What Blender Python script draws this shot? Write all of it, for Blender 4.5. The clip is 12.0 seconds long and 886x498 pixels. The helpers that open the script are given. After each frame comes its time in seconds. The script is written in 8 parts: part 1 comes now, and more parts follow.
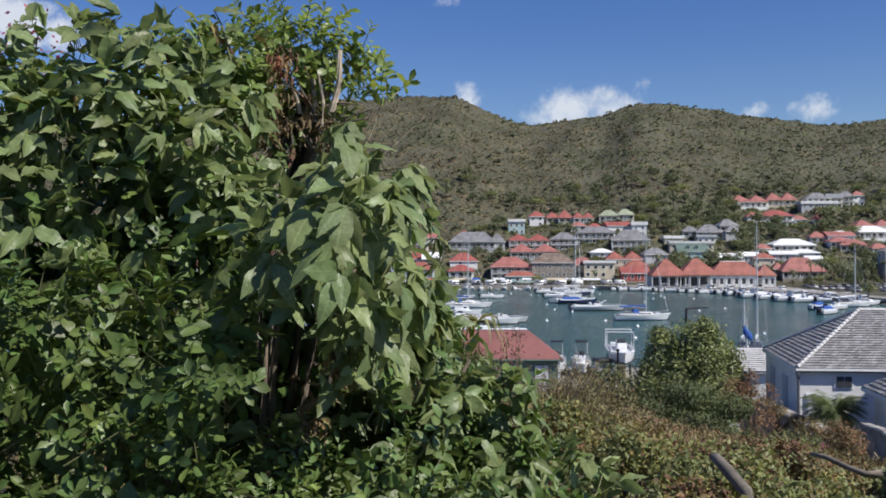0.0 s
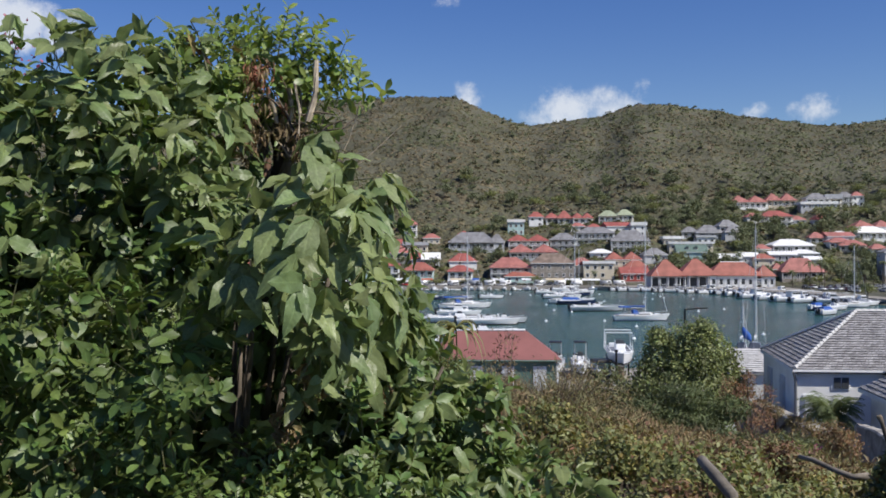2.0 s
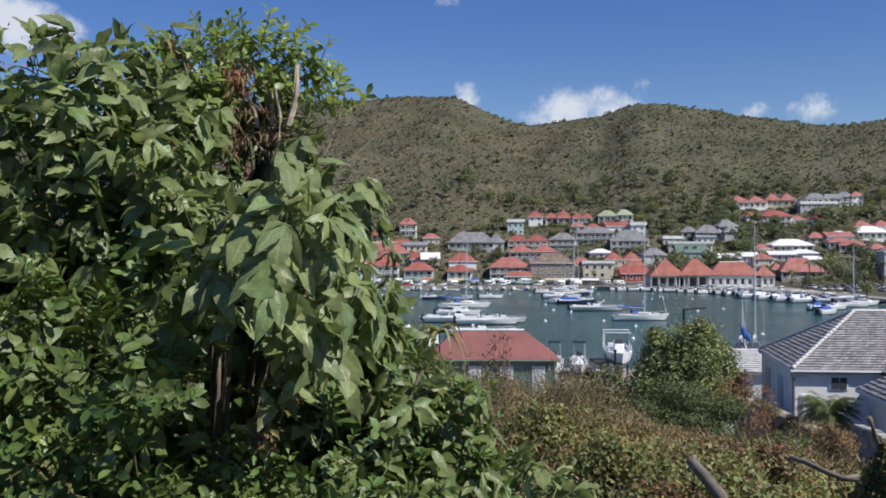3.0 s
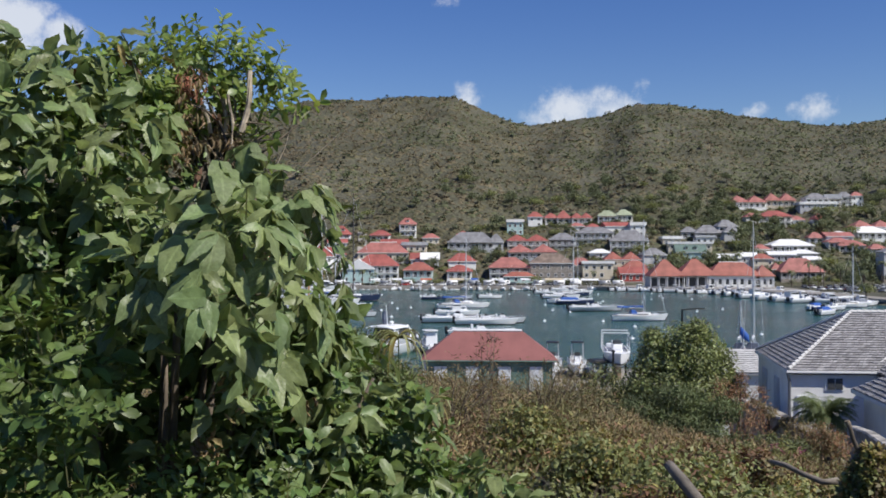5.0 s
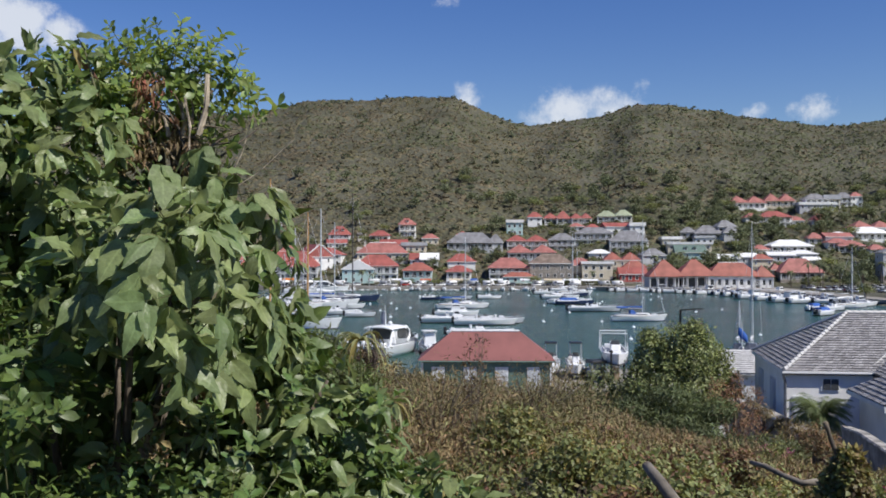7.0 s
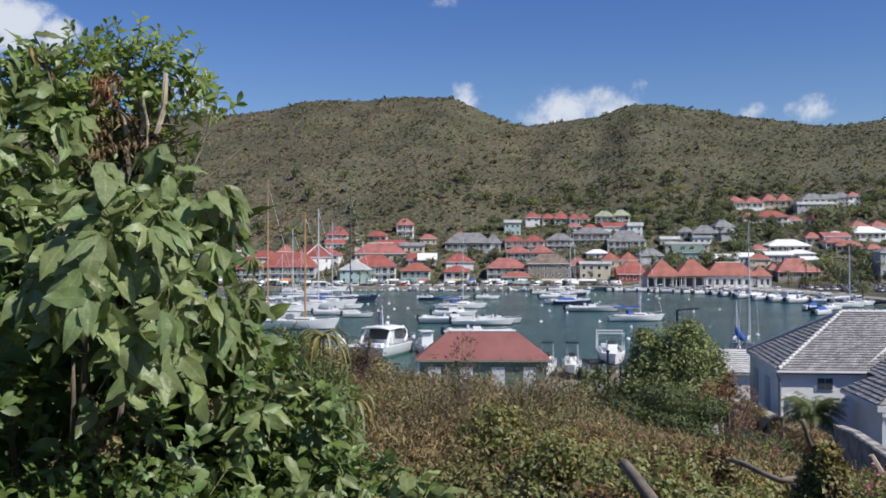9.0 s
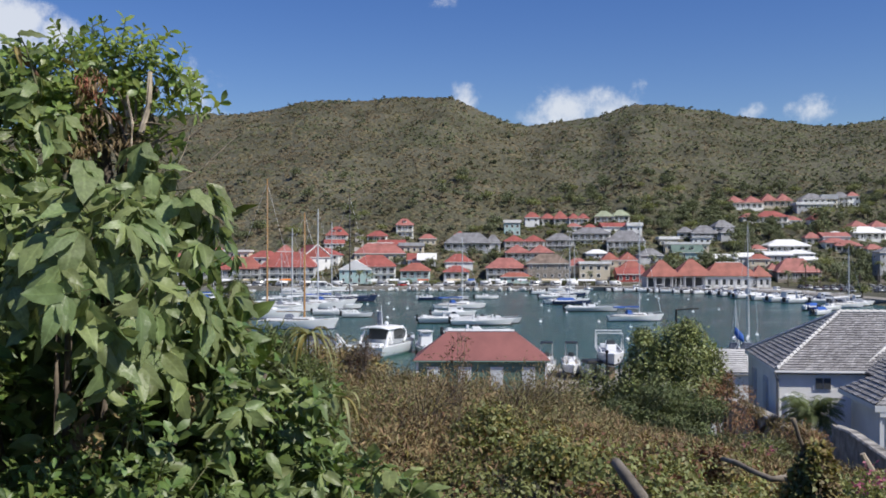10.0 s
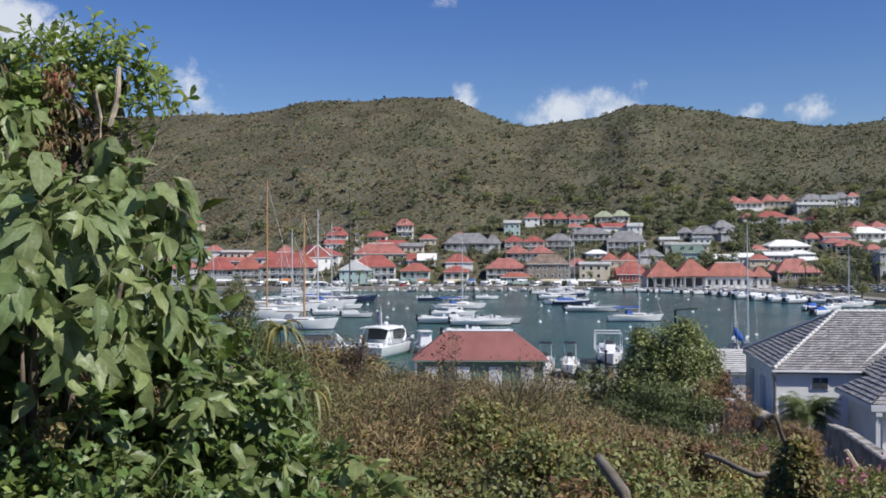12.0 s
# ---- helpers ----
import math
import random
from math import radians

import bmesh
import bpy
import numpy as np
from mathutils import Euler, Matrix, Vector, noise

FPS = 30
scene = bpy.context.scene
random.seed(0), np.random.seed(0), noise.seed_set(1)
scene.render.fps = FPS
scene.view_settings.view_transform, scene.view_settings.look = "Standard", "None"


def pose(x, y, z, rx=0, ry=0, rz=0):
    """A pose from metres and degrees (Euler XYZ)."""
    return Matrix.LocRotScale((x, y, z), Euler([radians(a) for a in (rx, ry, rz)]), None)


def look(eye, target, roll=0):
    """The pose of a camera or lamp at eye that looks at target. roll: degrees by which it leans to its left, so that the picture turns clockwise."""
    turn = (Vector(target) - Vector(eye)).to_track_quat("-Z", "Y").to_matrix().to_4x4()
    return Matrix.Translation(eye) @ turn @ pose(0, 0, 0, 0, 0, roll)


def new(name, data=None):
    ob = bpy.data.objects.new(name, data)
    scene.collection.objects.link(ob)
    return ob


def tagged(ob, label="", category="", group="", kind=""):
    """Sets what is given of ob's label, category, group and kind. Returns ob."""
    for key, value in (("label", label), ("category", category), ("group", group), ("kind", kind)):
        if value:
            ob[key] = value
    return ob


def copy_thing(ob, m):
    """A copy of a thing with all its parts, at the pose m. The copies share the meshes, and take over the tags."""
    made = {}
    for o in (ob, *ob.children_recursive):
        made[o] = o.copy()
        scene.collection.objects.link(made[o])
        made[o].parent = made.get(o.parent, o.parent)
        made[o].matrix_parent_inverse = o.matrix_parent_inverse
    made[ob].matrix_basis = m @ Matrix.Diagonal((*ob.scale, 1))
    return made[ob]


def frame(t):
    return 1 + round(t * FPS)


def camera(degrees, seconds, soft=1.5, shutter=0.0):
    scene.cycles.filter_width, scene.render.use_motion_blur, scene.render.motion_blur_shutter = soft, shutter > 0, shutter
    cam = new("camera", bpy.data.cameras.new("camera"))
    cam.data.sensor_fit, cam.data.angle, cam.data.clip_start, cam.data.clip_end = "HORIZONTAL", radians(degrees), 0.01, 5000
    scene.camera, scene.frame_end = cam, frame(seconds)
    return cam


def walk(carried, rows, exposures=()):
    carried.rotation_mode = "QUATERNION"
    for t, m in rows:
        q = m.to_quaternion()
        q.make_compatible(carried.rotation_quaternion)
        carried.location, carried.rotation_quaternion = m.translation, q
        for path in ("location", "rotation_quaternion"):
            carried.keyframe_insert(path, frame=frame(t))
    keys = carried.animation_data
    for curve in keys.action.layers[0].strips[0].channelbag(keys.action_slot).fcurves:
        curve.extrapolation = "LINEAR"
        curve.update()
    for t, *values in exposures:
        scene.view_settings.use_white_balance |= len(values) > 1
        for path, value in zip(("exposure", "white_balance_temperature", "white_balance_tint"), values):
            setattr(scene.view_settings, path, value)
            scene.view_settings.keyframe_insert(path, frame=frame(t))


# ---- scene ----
cam = camera(48.3, 12.0, 1.75)
EYE, TILT, LEAN, TURN = 12.5, 0.46, 0.0, 0.0
SIDE, AHEAD, RISE, PITCH = 0.816, 1.79, 0.816, 0.455
ROWS = [
    (0.0, 0.0, 0.0, 0.0, 0.0, 0.0, -0.0),
    (0.5, 0.0136, -0.0021, 0.004, -0.01, 0.03, 0.02),
    (1.0, 0.0377, -0.0078, 0.0129, -0.02, 0.04, -0.01),
    (1.5, 0.0674, -0.0135, 0.0222, -0.02, 0.06, 0.0),
    (2.0, 0.1049, -0.0192, 0.0334, -0.02, 0.04, -0.02),
    (2.5, 0.143, -0.0229, 0.0427, -0.02, 0.02, -0.01),
    (3.0, 0.1879, -0.0232, 0.0514, -0.04, 0.02, -0.01),
    (5.0, 0.3885, -0.0172, 0.0799, -0.04, 0.02, -0.04),
    (5.5, 0.4365, -0.0167, 0.0835, -0.05, 0.06, -0.03),
    (6.0, 0.4866, -0.0217, 0.0879, -0.05, 0.08, -0.04),
    (6.5, 0.5306, -0.0267, 0.0901, -0.05, 0.08, -0.04),
    (7.0, 0.5771, -0.0276, 0.0908, -0.05, 0.06, -0.06),
    (7.5, 0.6231, -0.0275, 0.0895, -0.06, 0.05, -0.06),
    (9.5, 0.7955, -0.0461, 0.073, -0.17, 0.1, 0.04),
    (10.0, 0.8304, -0.0511, 0.0686, -0.17, 0.1, 0.02),
    (10.5, 0.8666, -0.0567, 0.0628, -0.17, 0.12, 0.02),
    (11.0, 0.9014, -0.0618, 0.056, -0.16, 0.13, 0.02),
    (11.5, 0.9404, -0.0656, 0.0477, -0.16, 0.13, 0.02),
    (12.0, 0.9809, -0.0683, 0.0375, -0.15, 0.14, 0.02),
]
walk(cam, [(t, pose(0, 0, EYE, TILT, LEAN, TURN) @ pose(SIDE * x, AHEAD * y, RISE * z, 90 + PITCH * pitch, roll, yaw)) for t, x, y, z, yaw, pitch, roll in ROWS])

# ---- light ----
SUN_AZ, SUN_EL = radians(122), radians(48)  # azimuth clockwise from +y
sun_dir = Vector((math.sin(SUN_AZ) * math.cos(SUN_EL), math.cos(SUN_AZ) * math.cos(SUN_EL), math.sin(SUN_EL)))
sun_data = bpy.data.lights.new("sun", "SUN")
sun_data.energy, sun_data.angle, sun_data.color = 4.5, radians(0.53), (1.0, 0.95, 0.87)
sun = new("sun", sun_data)
sun.matrix_world = look(sun_dir * 200, (0, 0, 0))

world = bpy.data.worlds.new("sky")
scene.world = world
world.use_nodes = True
scene.view_settings.exposure = 0.25


def build_sky():
    t = world.node_tree
    t.nodes.clear()
    n, l = t.nodes, t.links
    out, bg, sky = n.new("ShaderNodeOutputWorld"), n.new("ShaderNodeBackground"), n.new("ShaderNodeTexSky")
    sky.sky_type, sky.sun_disc = "NISHITA", False
    sky.sun_elevation, sky.sun_rotation = SUN_EL, SUN_AZ
    sky.altitude, sky.air_density, sky.dust_density, sky.ozone_density = 20, 1.0, 0.2, 3.0
    bg.inputs["Strength"].default_value = 0.094
    co = n.new("ShaderNodeTexCoord")
    # fair-weather clouds: soft patches round given directions, broken up by noise
    wob = n.new("ShaderNodeTexNoise")
    wob.inputs["Scale"].default_value, wob.inputs["Detail"].default_value, wob.inputs["Roughness"].default_value = 30, 10, 0.66
    l.new(co.outputs["Generated"], wob.inputs["Vector"])
    total = None
    # azimuth, elevation, half width, half height (degrees), strength
    for az, el, hw, hh, k in CLOUDS:
        az, el = radians(az), radians(el)
        c = Vector((math.sin(az) * math.cos(el), math.cos(az) * math.cos(el), math.sin(el)))
        sub = n.new("ShaderNodeVectorMath")
        sub.operation, sub.inputs[1].default_value = "SUBTRACT", c
        l.new(co.outputs["Generated"], sub.inputs[0])
        mp = n.new("ShaderNodeMapping")
        mp.vector_type = "POINT"
        mp.inputs["Rotation"].default_value = (0, 0, az)
        mp.inputs["Scale"].default_value = (1, 1, 1)
        l.new(sub.outputs[0], mp.inputs["Vector"])
        sc = n.new("ShaderNodeVectorMath")
        sc.operation, sc.inputs[1].default_value = "MULTIPLY", (1 / radians(hw), 0.2, 1 / radians(hh))
        l.new(mp.outputs[0], sc.inputs[0])
        ln = n.new("ShaderNodeVectorMath")
        ln.operation = "LENGTH"
        l.new(sc.outputs[0], ln.inputs[0])
        mr = n.new("ShaderNodeMapRange")
        mr.interpolation_type = "SMOOTHSTEP"
        mr.inputs["From Min"].default_value, mr.inputs["From Max"].default_value = 1.0, 0.0
        mr.inputs["To Min"].default_value, mr.inputs["To Max"].default_value = 0.0, k
        l.new(ln.outputs["Value"], mr.inputs["Value"])
        if total is None:
            total = mr.outputs[0]
        else:
            mx = n.new("ShaderNodeMath")
            mx.operation = "MAXIMUM"
            l.new(total, mx.inputs[0]), l.new(mr.outputs[0], mx.inputs[1])
            total = mx.outputs[0]
    mul = n.new("ShaderNodeMath")
    mul.operation = "MULTIPLY_ADD"
    mul.inputs[1].default_value, mul.inputs[2].default_value = 2.8, -1.4
    l.new(wob.outputs["Fac"], mul.inputs[0])
    add = n.new("ShaderNodeMath")
    add.operation = "ADD"
    l.new(total, add.inputs[0]), l.new(mul.outputs[0], add.inputs[1])
    fac = n.new("ShaderNodeMapRange")
    fac.interpolation_type = "SMOOTHSTEP"
    fac.inputs["From Min"].default_value, fac.inputs["From Max"].default_value = 0.2, 1.2
    fac.inputs["To Max"].default_value = 0.82
    l.new(add.outputs[0], fac.inputs["Value"])
    gate = n.new("ShaderNodeMath")
    gate.operation, gate.use_clamp = "MULTIPLY", True
    g2 = n.new("ShaderNodeMapRange")
    g2.inputs["From Max"].default_value = 0.25
    l.new(total, g2.inputs["Value"])
    l.new(fac.outputs[0], gate.inputs[0]), l.new(g2.outputs[0], gate.inputs[1])
    mix = n.new("ShaderNodeMix")
    mix.data_type = "RGBA"
    mix.inputs["B"].default_value = (*CLOUD_COLOR, 1)
    l.new(gate.outputs[0], mix.inputs["Factor"])
    deep = n.new("ShaderNodeHueSaturation")
    deep.inputs["Saturation"].default_value, deep.inputs["Value"].default_value, deep.inputs["Hue"].default_value = 1.31, 0.89, 0.52
    l.new(sky.outputs[0], deep.inputs["Color"])
    l.new(deep.outputs[0], mix.inputs["A"])
    l.new(mix.outputs["Result"], bg.inputs["Color"])
    l.new(bg.outputs[0], out.inputs["Surface"])


CLOUD_COLOR = (7.0, 7.3, 7.8)
CLOUDS = [
    (7.0, 8.1, 3.1, 2.2, 1.05), (9.9, 8.2, 3.0, 2.1, 0.95), (11.2, 9.6, 1.1, 1.9, 0.62), (1.35, 9.0, 1.5, 1.7, 0.85), (21.0, 8.0, 2.6, 1.2, 0.95), (17.8, 8.1, 1.6, 0.9, 0.8),
    (-14.2, 9.0, 3.2, 3.2, 0.85), (-23.4, 12.4, 3.0, 2.4, 1.4), (-21.2, 11.9, 1.9, 1.6, 1.3), (-25.5, 13.8, 4.2, 3.4, 1.4), (0, 14.7, 1.6, 0.9, 0.45), (17.5, 14.6, 2.2, 0.6, 0.45), (-10.0, 14.8, 4.0, 0.5, 0.35),
]
build_sky()

# ---- materials ----
MATS = {}


def material(name, color, rough=0.6, metal=0.0, vary=0.15, scale=3.0, grain=0.25, bump=0.15, bump_scale=40.0, random_by=None, spec=0.5, translucent=0.0, second=None):
    """A plain painted or natural surface with large stains, small grain and a fine relief."""
    if name in MATS:
        return MATS[name]
    m = bpy.data.materials.new(name)
    m.use_nodes = True
    n, l = m.node_tree.nodes, m.node_tree.links
    b = n["Principled BSDF"]
    b.inputs["Roughness"].default_value, b.inputs["Metallic"].default_value = rough, metal
    b.inputs["Specular IOR Level"].default_value = spec
    co = n.new("ShaderNodeTexCoord")
    big, small = n.new("ShaderNodeTexNoise"), n.new("ShaderNodeTexNoise")
    big.inputs["Scale"].default_value, big.inputs["Detail"].default_value = scale, 4
    small.inputs["Scale"].default_value, small.inputs["Detail"].default_value = bump_scale, 3
    l.new(co.outputs["Object"], big.inputs["Vector"]), l.new(co.outputs["Object"], small.inputs["Vector"])
    dark = tuple(c * (1 - vary * 1.6) for c in color)
    light = second if second else tuple(min(1, c * (1 + vary)) for c in color)
    ramp = n.new("ShaderNodeValToRGB")
    ramp.color_ramp.elements[0].position, ramp.color_ramp.elements[1].position = 0.32, 0.68
    ramp.color_ramp.elements[0].color, ramp.color_ramp.elements[1].color = (*dark, 1), (*light, 1)
    l.new(big.outputs["Fac"], ramp.inputs["Fac"])
    last = ramp.outputs["Color"]
    hsv = n.new("ShaderNodeHueSaturation")
    mr = n.new("ShaderNodeMapRange")
    mr.inputs["To Min"].default_value, mr.inputs["To Max"].default_value = 1 - grain, 1 + grain
    l.new(small.outputs["Fac"], mr.inputs["Value"])
    l.new(mr.outputs[0], hsv.inputs["Value"])
    l.new(last, hsv.inputs["Color"])
    last = hsv.outputs["Color"]
    if random_by:
        if random_by == "island":
            src = n.new("ShaderNodeNewGeometry").outputs["Random Per Island"]
        else:
            src = n.new("ShaderNodeObjectInfo").outputs["Random"]
        h2, r2, r3 = n.new("ShaderNodeHueSaturation"), n.new("ShaderNodeMapRange"), n.new("ShaderNodeMapRange")
        r2.inputs["To Min"].default_value, r2.inputs["To Max"].default_value = 0.72, 1.28
        r3.inputs["To Min"].default_value, r3.inputs["To Max"].default_value = 0.475, 0.515
        w = n.new("ShaderNodeMath")
        w.operation, w.inputs[1].default_value = "MULTIPLY", 7.31
        fr = n.new("ShaderNodeMath")
        fr.operation = "FRACT"
        l.new(src, w.inputs[0]), l.new(w.outputs[0], fr.inputs[0])
        l.new(src, r2.inputs["Value"]), l.new(fr.outputs[0], r3.inputs["Value"])
        l.new(r2.outputs[0], h2.inputs["Value"]), l.new(r3.outputs[0], h2.inputs["Hue"])
        l.new(last, h2.inputs["Color"])
        last = h2.outputs["Color"]
    l.new(last, b.inputs["Base Color"])
    if bump:
        bp = n.new("ShaderNodeBump")
        bp.inputs["Strength"].default_value, bp.inputs["Distance"].default_value = bump, 0.01
        l.new(small.outputs["Fac"], bp.inputs["Height"])
        l.new(bp.outputs[0], b.inputs["Normal"])
    if translucent:
        tr, mx = n.new("ShaderNodeBsdfTranslucent"), n.new("ShaderNodeMixShader")
        gm = n.new("ShaderNodeHueSaturation")
        gm.inputs["Value"].default_value, gm.inputs["Saturation"].default_value, gm.inputs["Hue"].default_value = 1.3, 1.15, 0.485
        l.new(last, gm.inputs["Color"])
        l.new(gm.outputs[0], tr.inputs["Color"])
        mx.inputs["Fac"].default_value = translucent
        l.new(b.outputs[0], mx.inputs[1]), l.new(tr.outputs[0], mx.inputs[2])
        l.new(mx.outputs[0], n["Material Output"].inputs["Surface"])
    MATS[name] = m
    return m


WHITE = material("white_paint", (0.78, 0.78, 0.76), 0.55, vary=0.06, scale=0.6, grain=0.05, bump=0.05)
CREAM = material("cream_render", (0.62, 0.55, 0.42), 0.8, vary=0.08, scale=0.5, grain=0.06)
GREYWALL = material("grey_render", (0.46, 0.475, 0.49), 0.8, vary=0.08, scale=0.5, grain=0.06)
STONE = material("rubble_stone", (0.31, 0.275, 0.235), 0.9, vary=0.3, scale=2.5, grain=0.3, bump=0.5, bump_scale=8)
TEALWALL = material("pale_teal_paint", (0.42, 0.58, 0.57), 0.7, vary=0.08, scale=0.5, grain=0.05)
REDWALL = material("dark_red_paint", (0.36, 0.06, 0.05), 0.6, vary=0.1, scale=0.5)
RED = material("red_roof_sheet", (0.31, 0.088, 0.072), 0.65, vary=0.18, scale=0.35, grain=0.12, bump_scale=3)
ORANGE = material("orange_red_roof", (0.315, 0.108, 0.08), 0.65, vary=0.16, scale=0.35, grain=0.12, bump_scale=3)
FADED = material("faded_red_roof", (0.34, 0.13, 0.11), 0.7, vary=0.18, scale=0.35, grain=0.12, bump_scale=3)
GREYROOF = material("grey_shingle_roof", (0.21, 0.21, 0.22), 0.8, vary=0.2, scale=0.5, grain=0.2, bump_scale=3)
BROWNROOF = material("weathered_brown_roof", (0.20, 0.15, 0.12), 0.8, vary=0.25, scale=0.5, grain=0.2, bump_scale=3)
GREENROOF = material("pale_green_roof", (0.3, 0.335, 0.225), 0.6, vary=0.12, scale=0.5, bump_scale=3)
DARKGREENROOF = material("dull_green_roof", (0.13, 0.19, 0.16), 0.6, vary=0.12, scale=0.5, bump_scale=3)
WHITEROOF = material("white_sheet_roof", (0.75, 0.75, 0.74), 0.5, vary=0.05, scale=0.5, grain=0.05, bump_scale=3)
GLASS = material("dark_window_glass", (0.06, 0.065, 0.07), 0.12, vary=0.2, scale=0.7, grain=0.1, bump=0)
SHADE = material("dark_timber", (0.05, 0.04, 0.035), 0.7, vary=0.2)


# ---- building blocks ----
def part(name, bm, mat, parent=None, label="", smooth=False, kind=""):
    """Links a bmesh as one mesh object, under a thing when one is given."""
    me = bpy.data.meshes.new(name)
    bm.to_mesh(me)
    bm.free()
    return part_mesh(name, me, mat, parent, label, smooth, kind)


def part_mesh(name, me, mat, parent=None, label="", smooth=False, kind=""):
    ob = new(name, me)
    if mat and not me.materials:
        me.materials.append(mat)
    if smooth:
        me.polygons.foreach_set("use_smooth", [True] * len(me.polygons))
    if parent:
        ob.parent = parent
    return tagged(ob, label, kind=kind)


def thing(name, m, label, category, group=""):
    ob = new(name)
    ob.empty_display_size = 0.2
    ob.matrix_world = m
    return tagged(ob, label, category, group)


def box(bm, x0, x1, y0, y1, z0, z1, bevel=0.0):
    r = bmesh.ops.create_cube(bm, size=1, matrix=Matrix.LocRotScale(((x0 + x1) / 2, (y0 + y1) / 2, (z0 + z1) / 2), None, (x1 - x0, y1 - y0, z1 - z0)))
    if bevel:
        es = {e for v in r["verts"] for e in v.link_edges}
        bmesh.ops.bevel(bm, geom=list(es), offset=bevel, segments=1, affect="EDGES")
    return bm


def boxed(*a, bevel=0.0):
    return box(bmesh.new(), *a, bevel=bevel)


def tube(bm, path, radii, sides=6):
    """A tapered tube along a path of points."""
    rings = []
    pts = [Vector(p) for p in path]
    for i, p in enumerate(pts):
        d = (pts[min(i + 1, len(pts) - 1)] - pts[max(i - 1, 0)]).normalized()
        a = d.orthogonal().normalized()
        if abs(d.z) < 0.99:
            a = d.cross(Vector((0, 0, 1))).normalized()
        b = d.cross(a)
        rings.append([bm.verts.new(p + (a * math.cos(k * math.tau / sides) + b * math.sin(k * math.tau / sides)) * radii[i]) for k in range(sides)])
    for r, s in zip(rings, rings[1:]):
        for k in range(sides):
            bm.faces.new((r[k], r[(k + 1) % sides], s[(k + 1) % sides], s[k]))
    bm.faces.new(rings[0][::-1])
    bm.faces.new(rings[-1])
    return bm


def mesh_np(name, verts, faces, corners=4):
    """A mesh from numpy arrays: faces all with the same number of corners."""
    me = bpy.data.meshes.new(name)
    verts = np.asarray(verts, np.float32)
    faces = np.asarray(faces, np.int32)
    me.vertices.add(len(verts))
    me.vertices.foreach_set("co", verts.ravel())
    me.loops.add(faces.size)
    me.loops.foreach_set("vertex_index", faces.ravel())
    me.polygons.add(len(faces))
    me.polygons.foreach_set("loop_start", np.arange(0, faces.size, corners, dtype=np.int32))
    me.update(calc_edges=True)
    me.validate()
    return me


def scatter(tv, tf, pos, axis, normal, size):
    """Copies of a small template (length along +y, face along +z) at many places, as verts and faces."""
    axis = axis / np.linalg.norm(axis, axis=1, keepdims=True)
    side = np.cross(axis, normal)
    side /= np.maximum(np.linalg.norm(side, axis=1, keepdims=True), 1e-6)
    up = np.cross(side, axis)
    s = np.asarray(size)
    s = s[:, None] if s.ndim == 1 else s
    rot = np.stack([side, axis, up], 1)  # n,3,3
    v = np.einsum("vk,nkc->nvc", tv, rot) * s[:, None, :1] + pos[:, None, :]
    f = tf[None] + (np.arange(len(pos)) * len(tv))[:, None, None]
    return v.reshape(-1, 3), f.reshape(-1, tf.shape[1])


# ---- ground ----
def lerp(xs, pts):
    return np.interp(xs, [p[0] for p in pts], [p[1] for p in pts])


def smooth_step(a, b, x):
    t = np.clip((x - a) / (b - a), 0, 1)
    return t * t * (3 - 2 * t)


def wave_noise(x, y, scale, seed):
    """Cheap smooth noise out of a few crossed waves, -1 to 1."""
    rng = np.random.default_rng(seed)
    out = np.zeros_like(x, dtype=float)
    for k in range(7):
        a, ph = rng.uniform(0, math.tau), rng.uniform(0, math.tau)
        f = math.tau / scale * rng.uniform(0.6, 1.9)
        out += np.sin((x * math.cos(a) + y * math.sin(a)) * f + ph)
    return out / 4.0


# angle of the hill crest by bearing (tangent of bearing, tangent of height)
CREST = [(-1.6, 0.085), (-0.6, 0.11), (-0.4, 0.132), (-0.309, 0.1420), (-0.274, 0.1443), (-0.234, 0.1460), (-0.217, 0.1443), (-0.194, 0.1471), (-0.166, 0.1500), (-0.150, 0.1548), (-0.137, 0.1586), (-0.103, 0.1597), (-0.080, 0.1586), (-0.045, 0.1620), (-0.022, 0.1632), (0.012, 0.1620), (0.029, 0.1546), (0.046, 0.1477), (0.063, 0.1391), (0.092, 0.1334), (0.126, 0.1385), (0.161, 0.1431), (0.184, 0.1517), (0.201, 0.1552), (0.230, 0.1546), (0.258, 0.1506), (0.278, 0.1483), (0.304, 0.1426), (0.327, 0.1414), (0.356, 0.1374), (0.384, 0.1339), (0.407, 0.1334), (0.430, 0.1380), (0.452, 0.1403), (0.6, 0.135), (1.6, 0.09)]
SHORE_Y, RIDGE_Y = 377.0, 800.0


def shore(x):
    """How far north the harbour reaches at x."""
    return lerp(x, [(-400, 385), (-60, 378), (58, 377), (84, 356), (101, 338), (113, 296), (118, 250), (121, 150), (124, 60)])


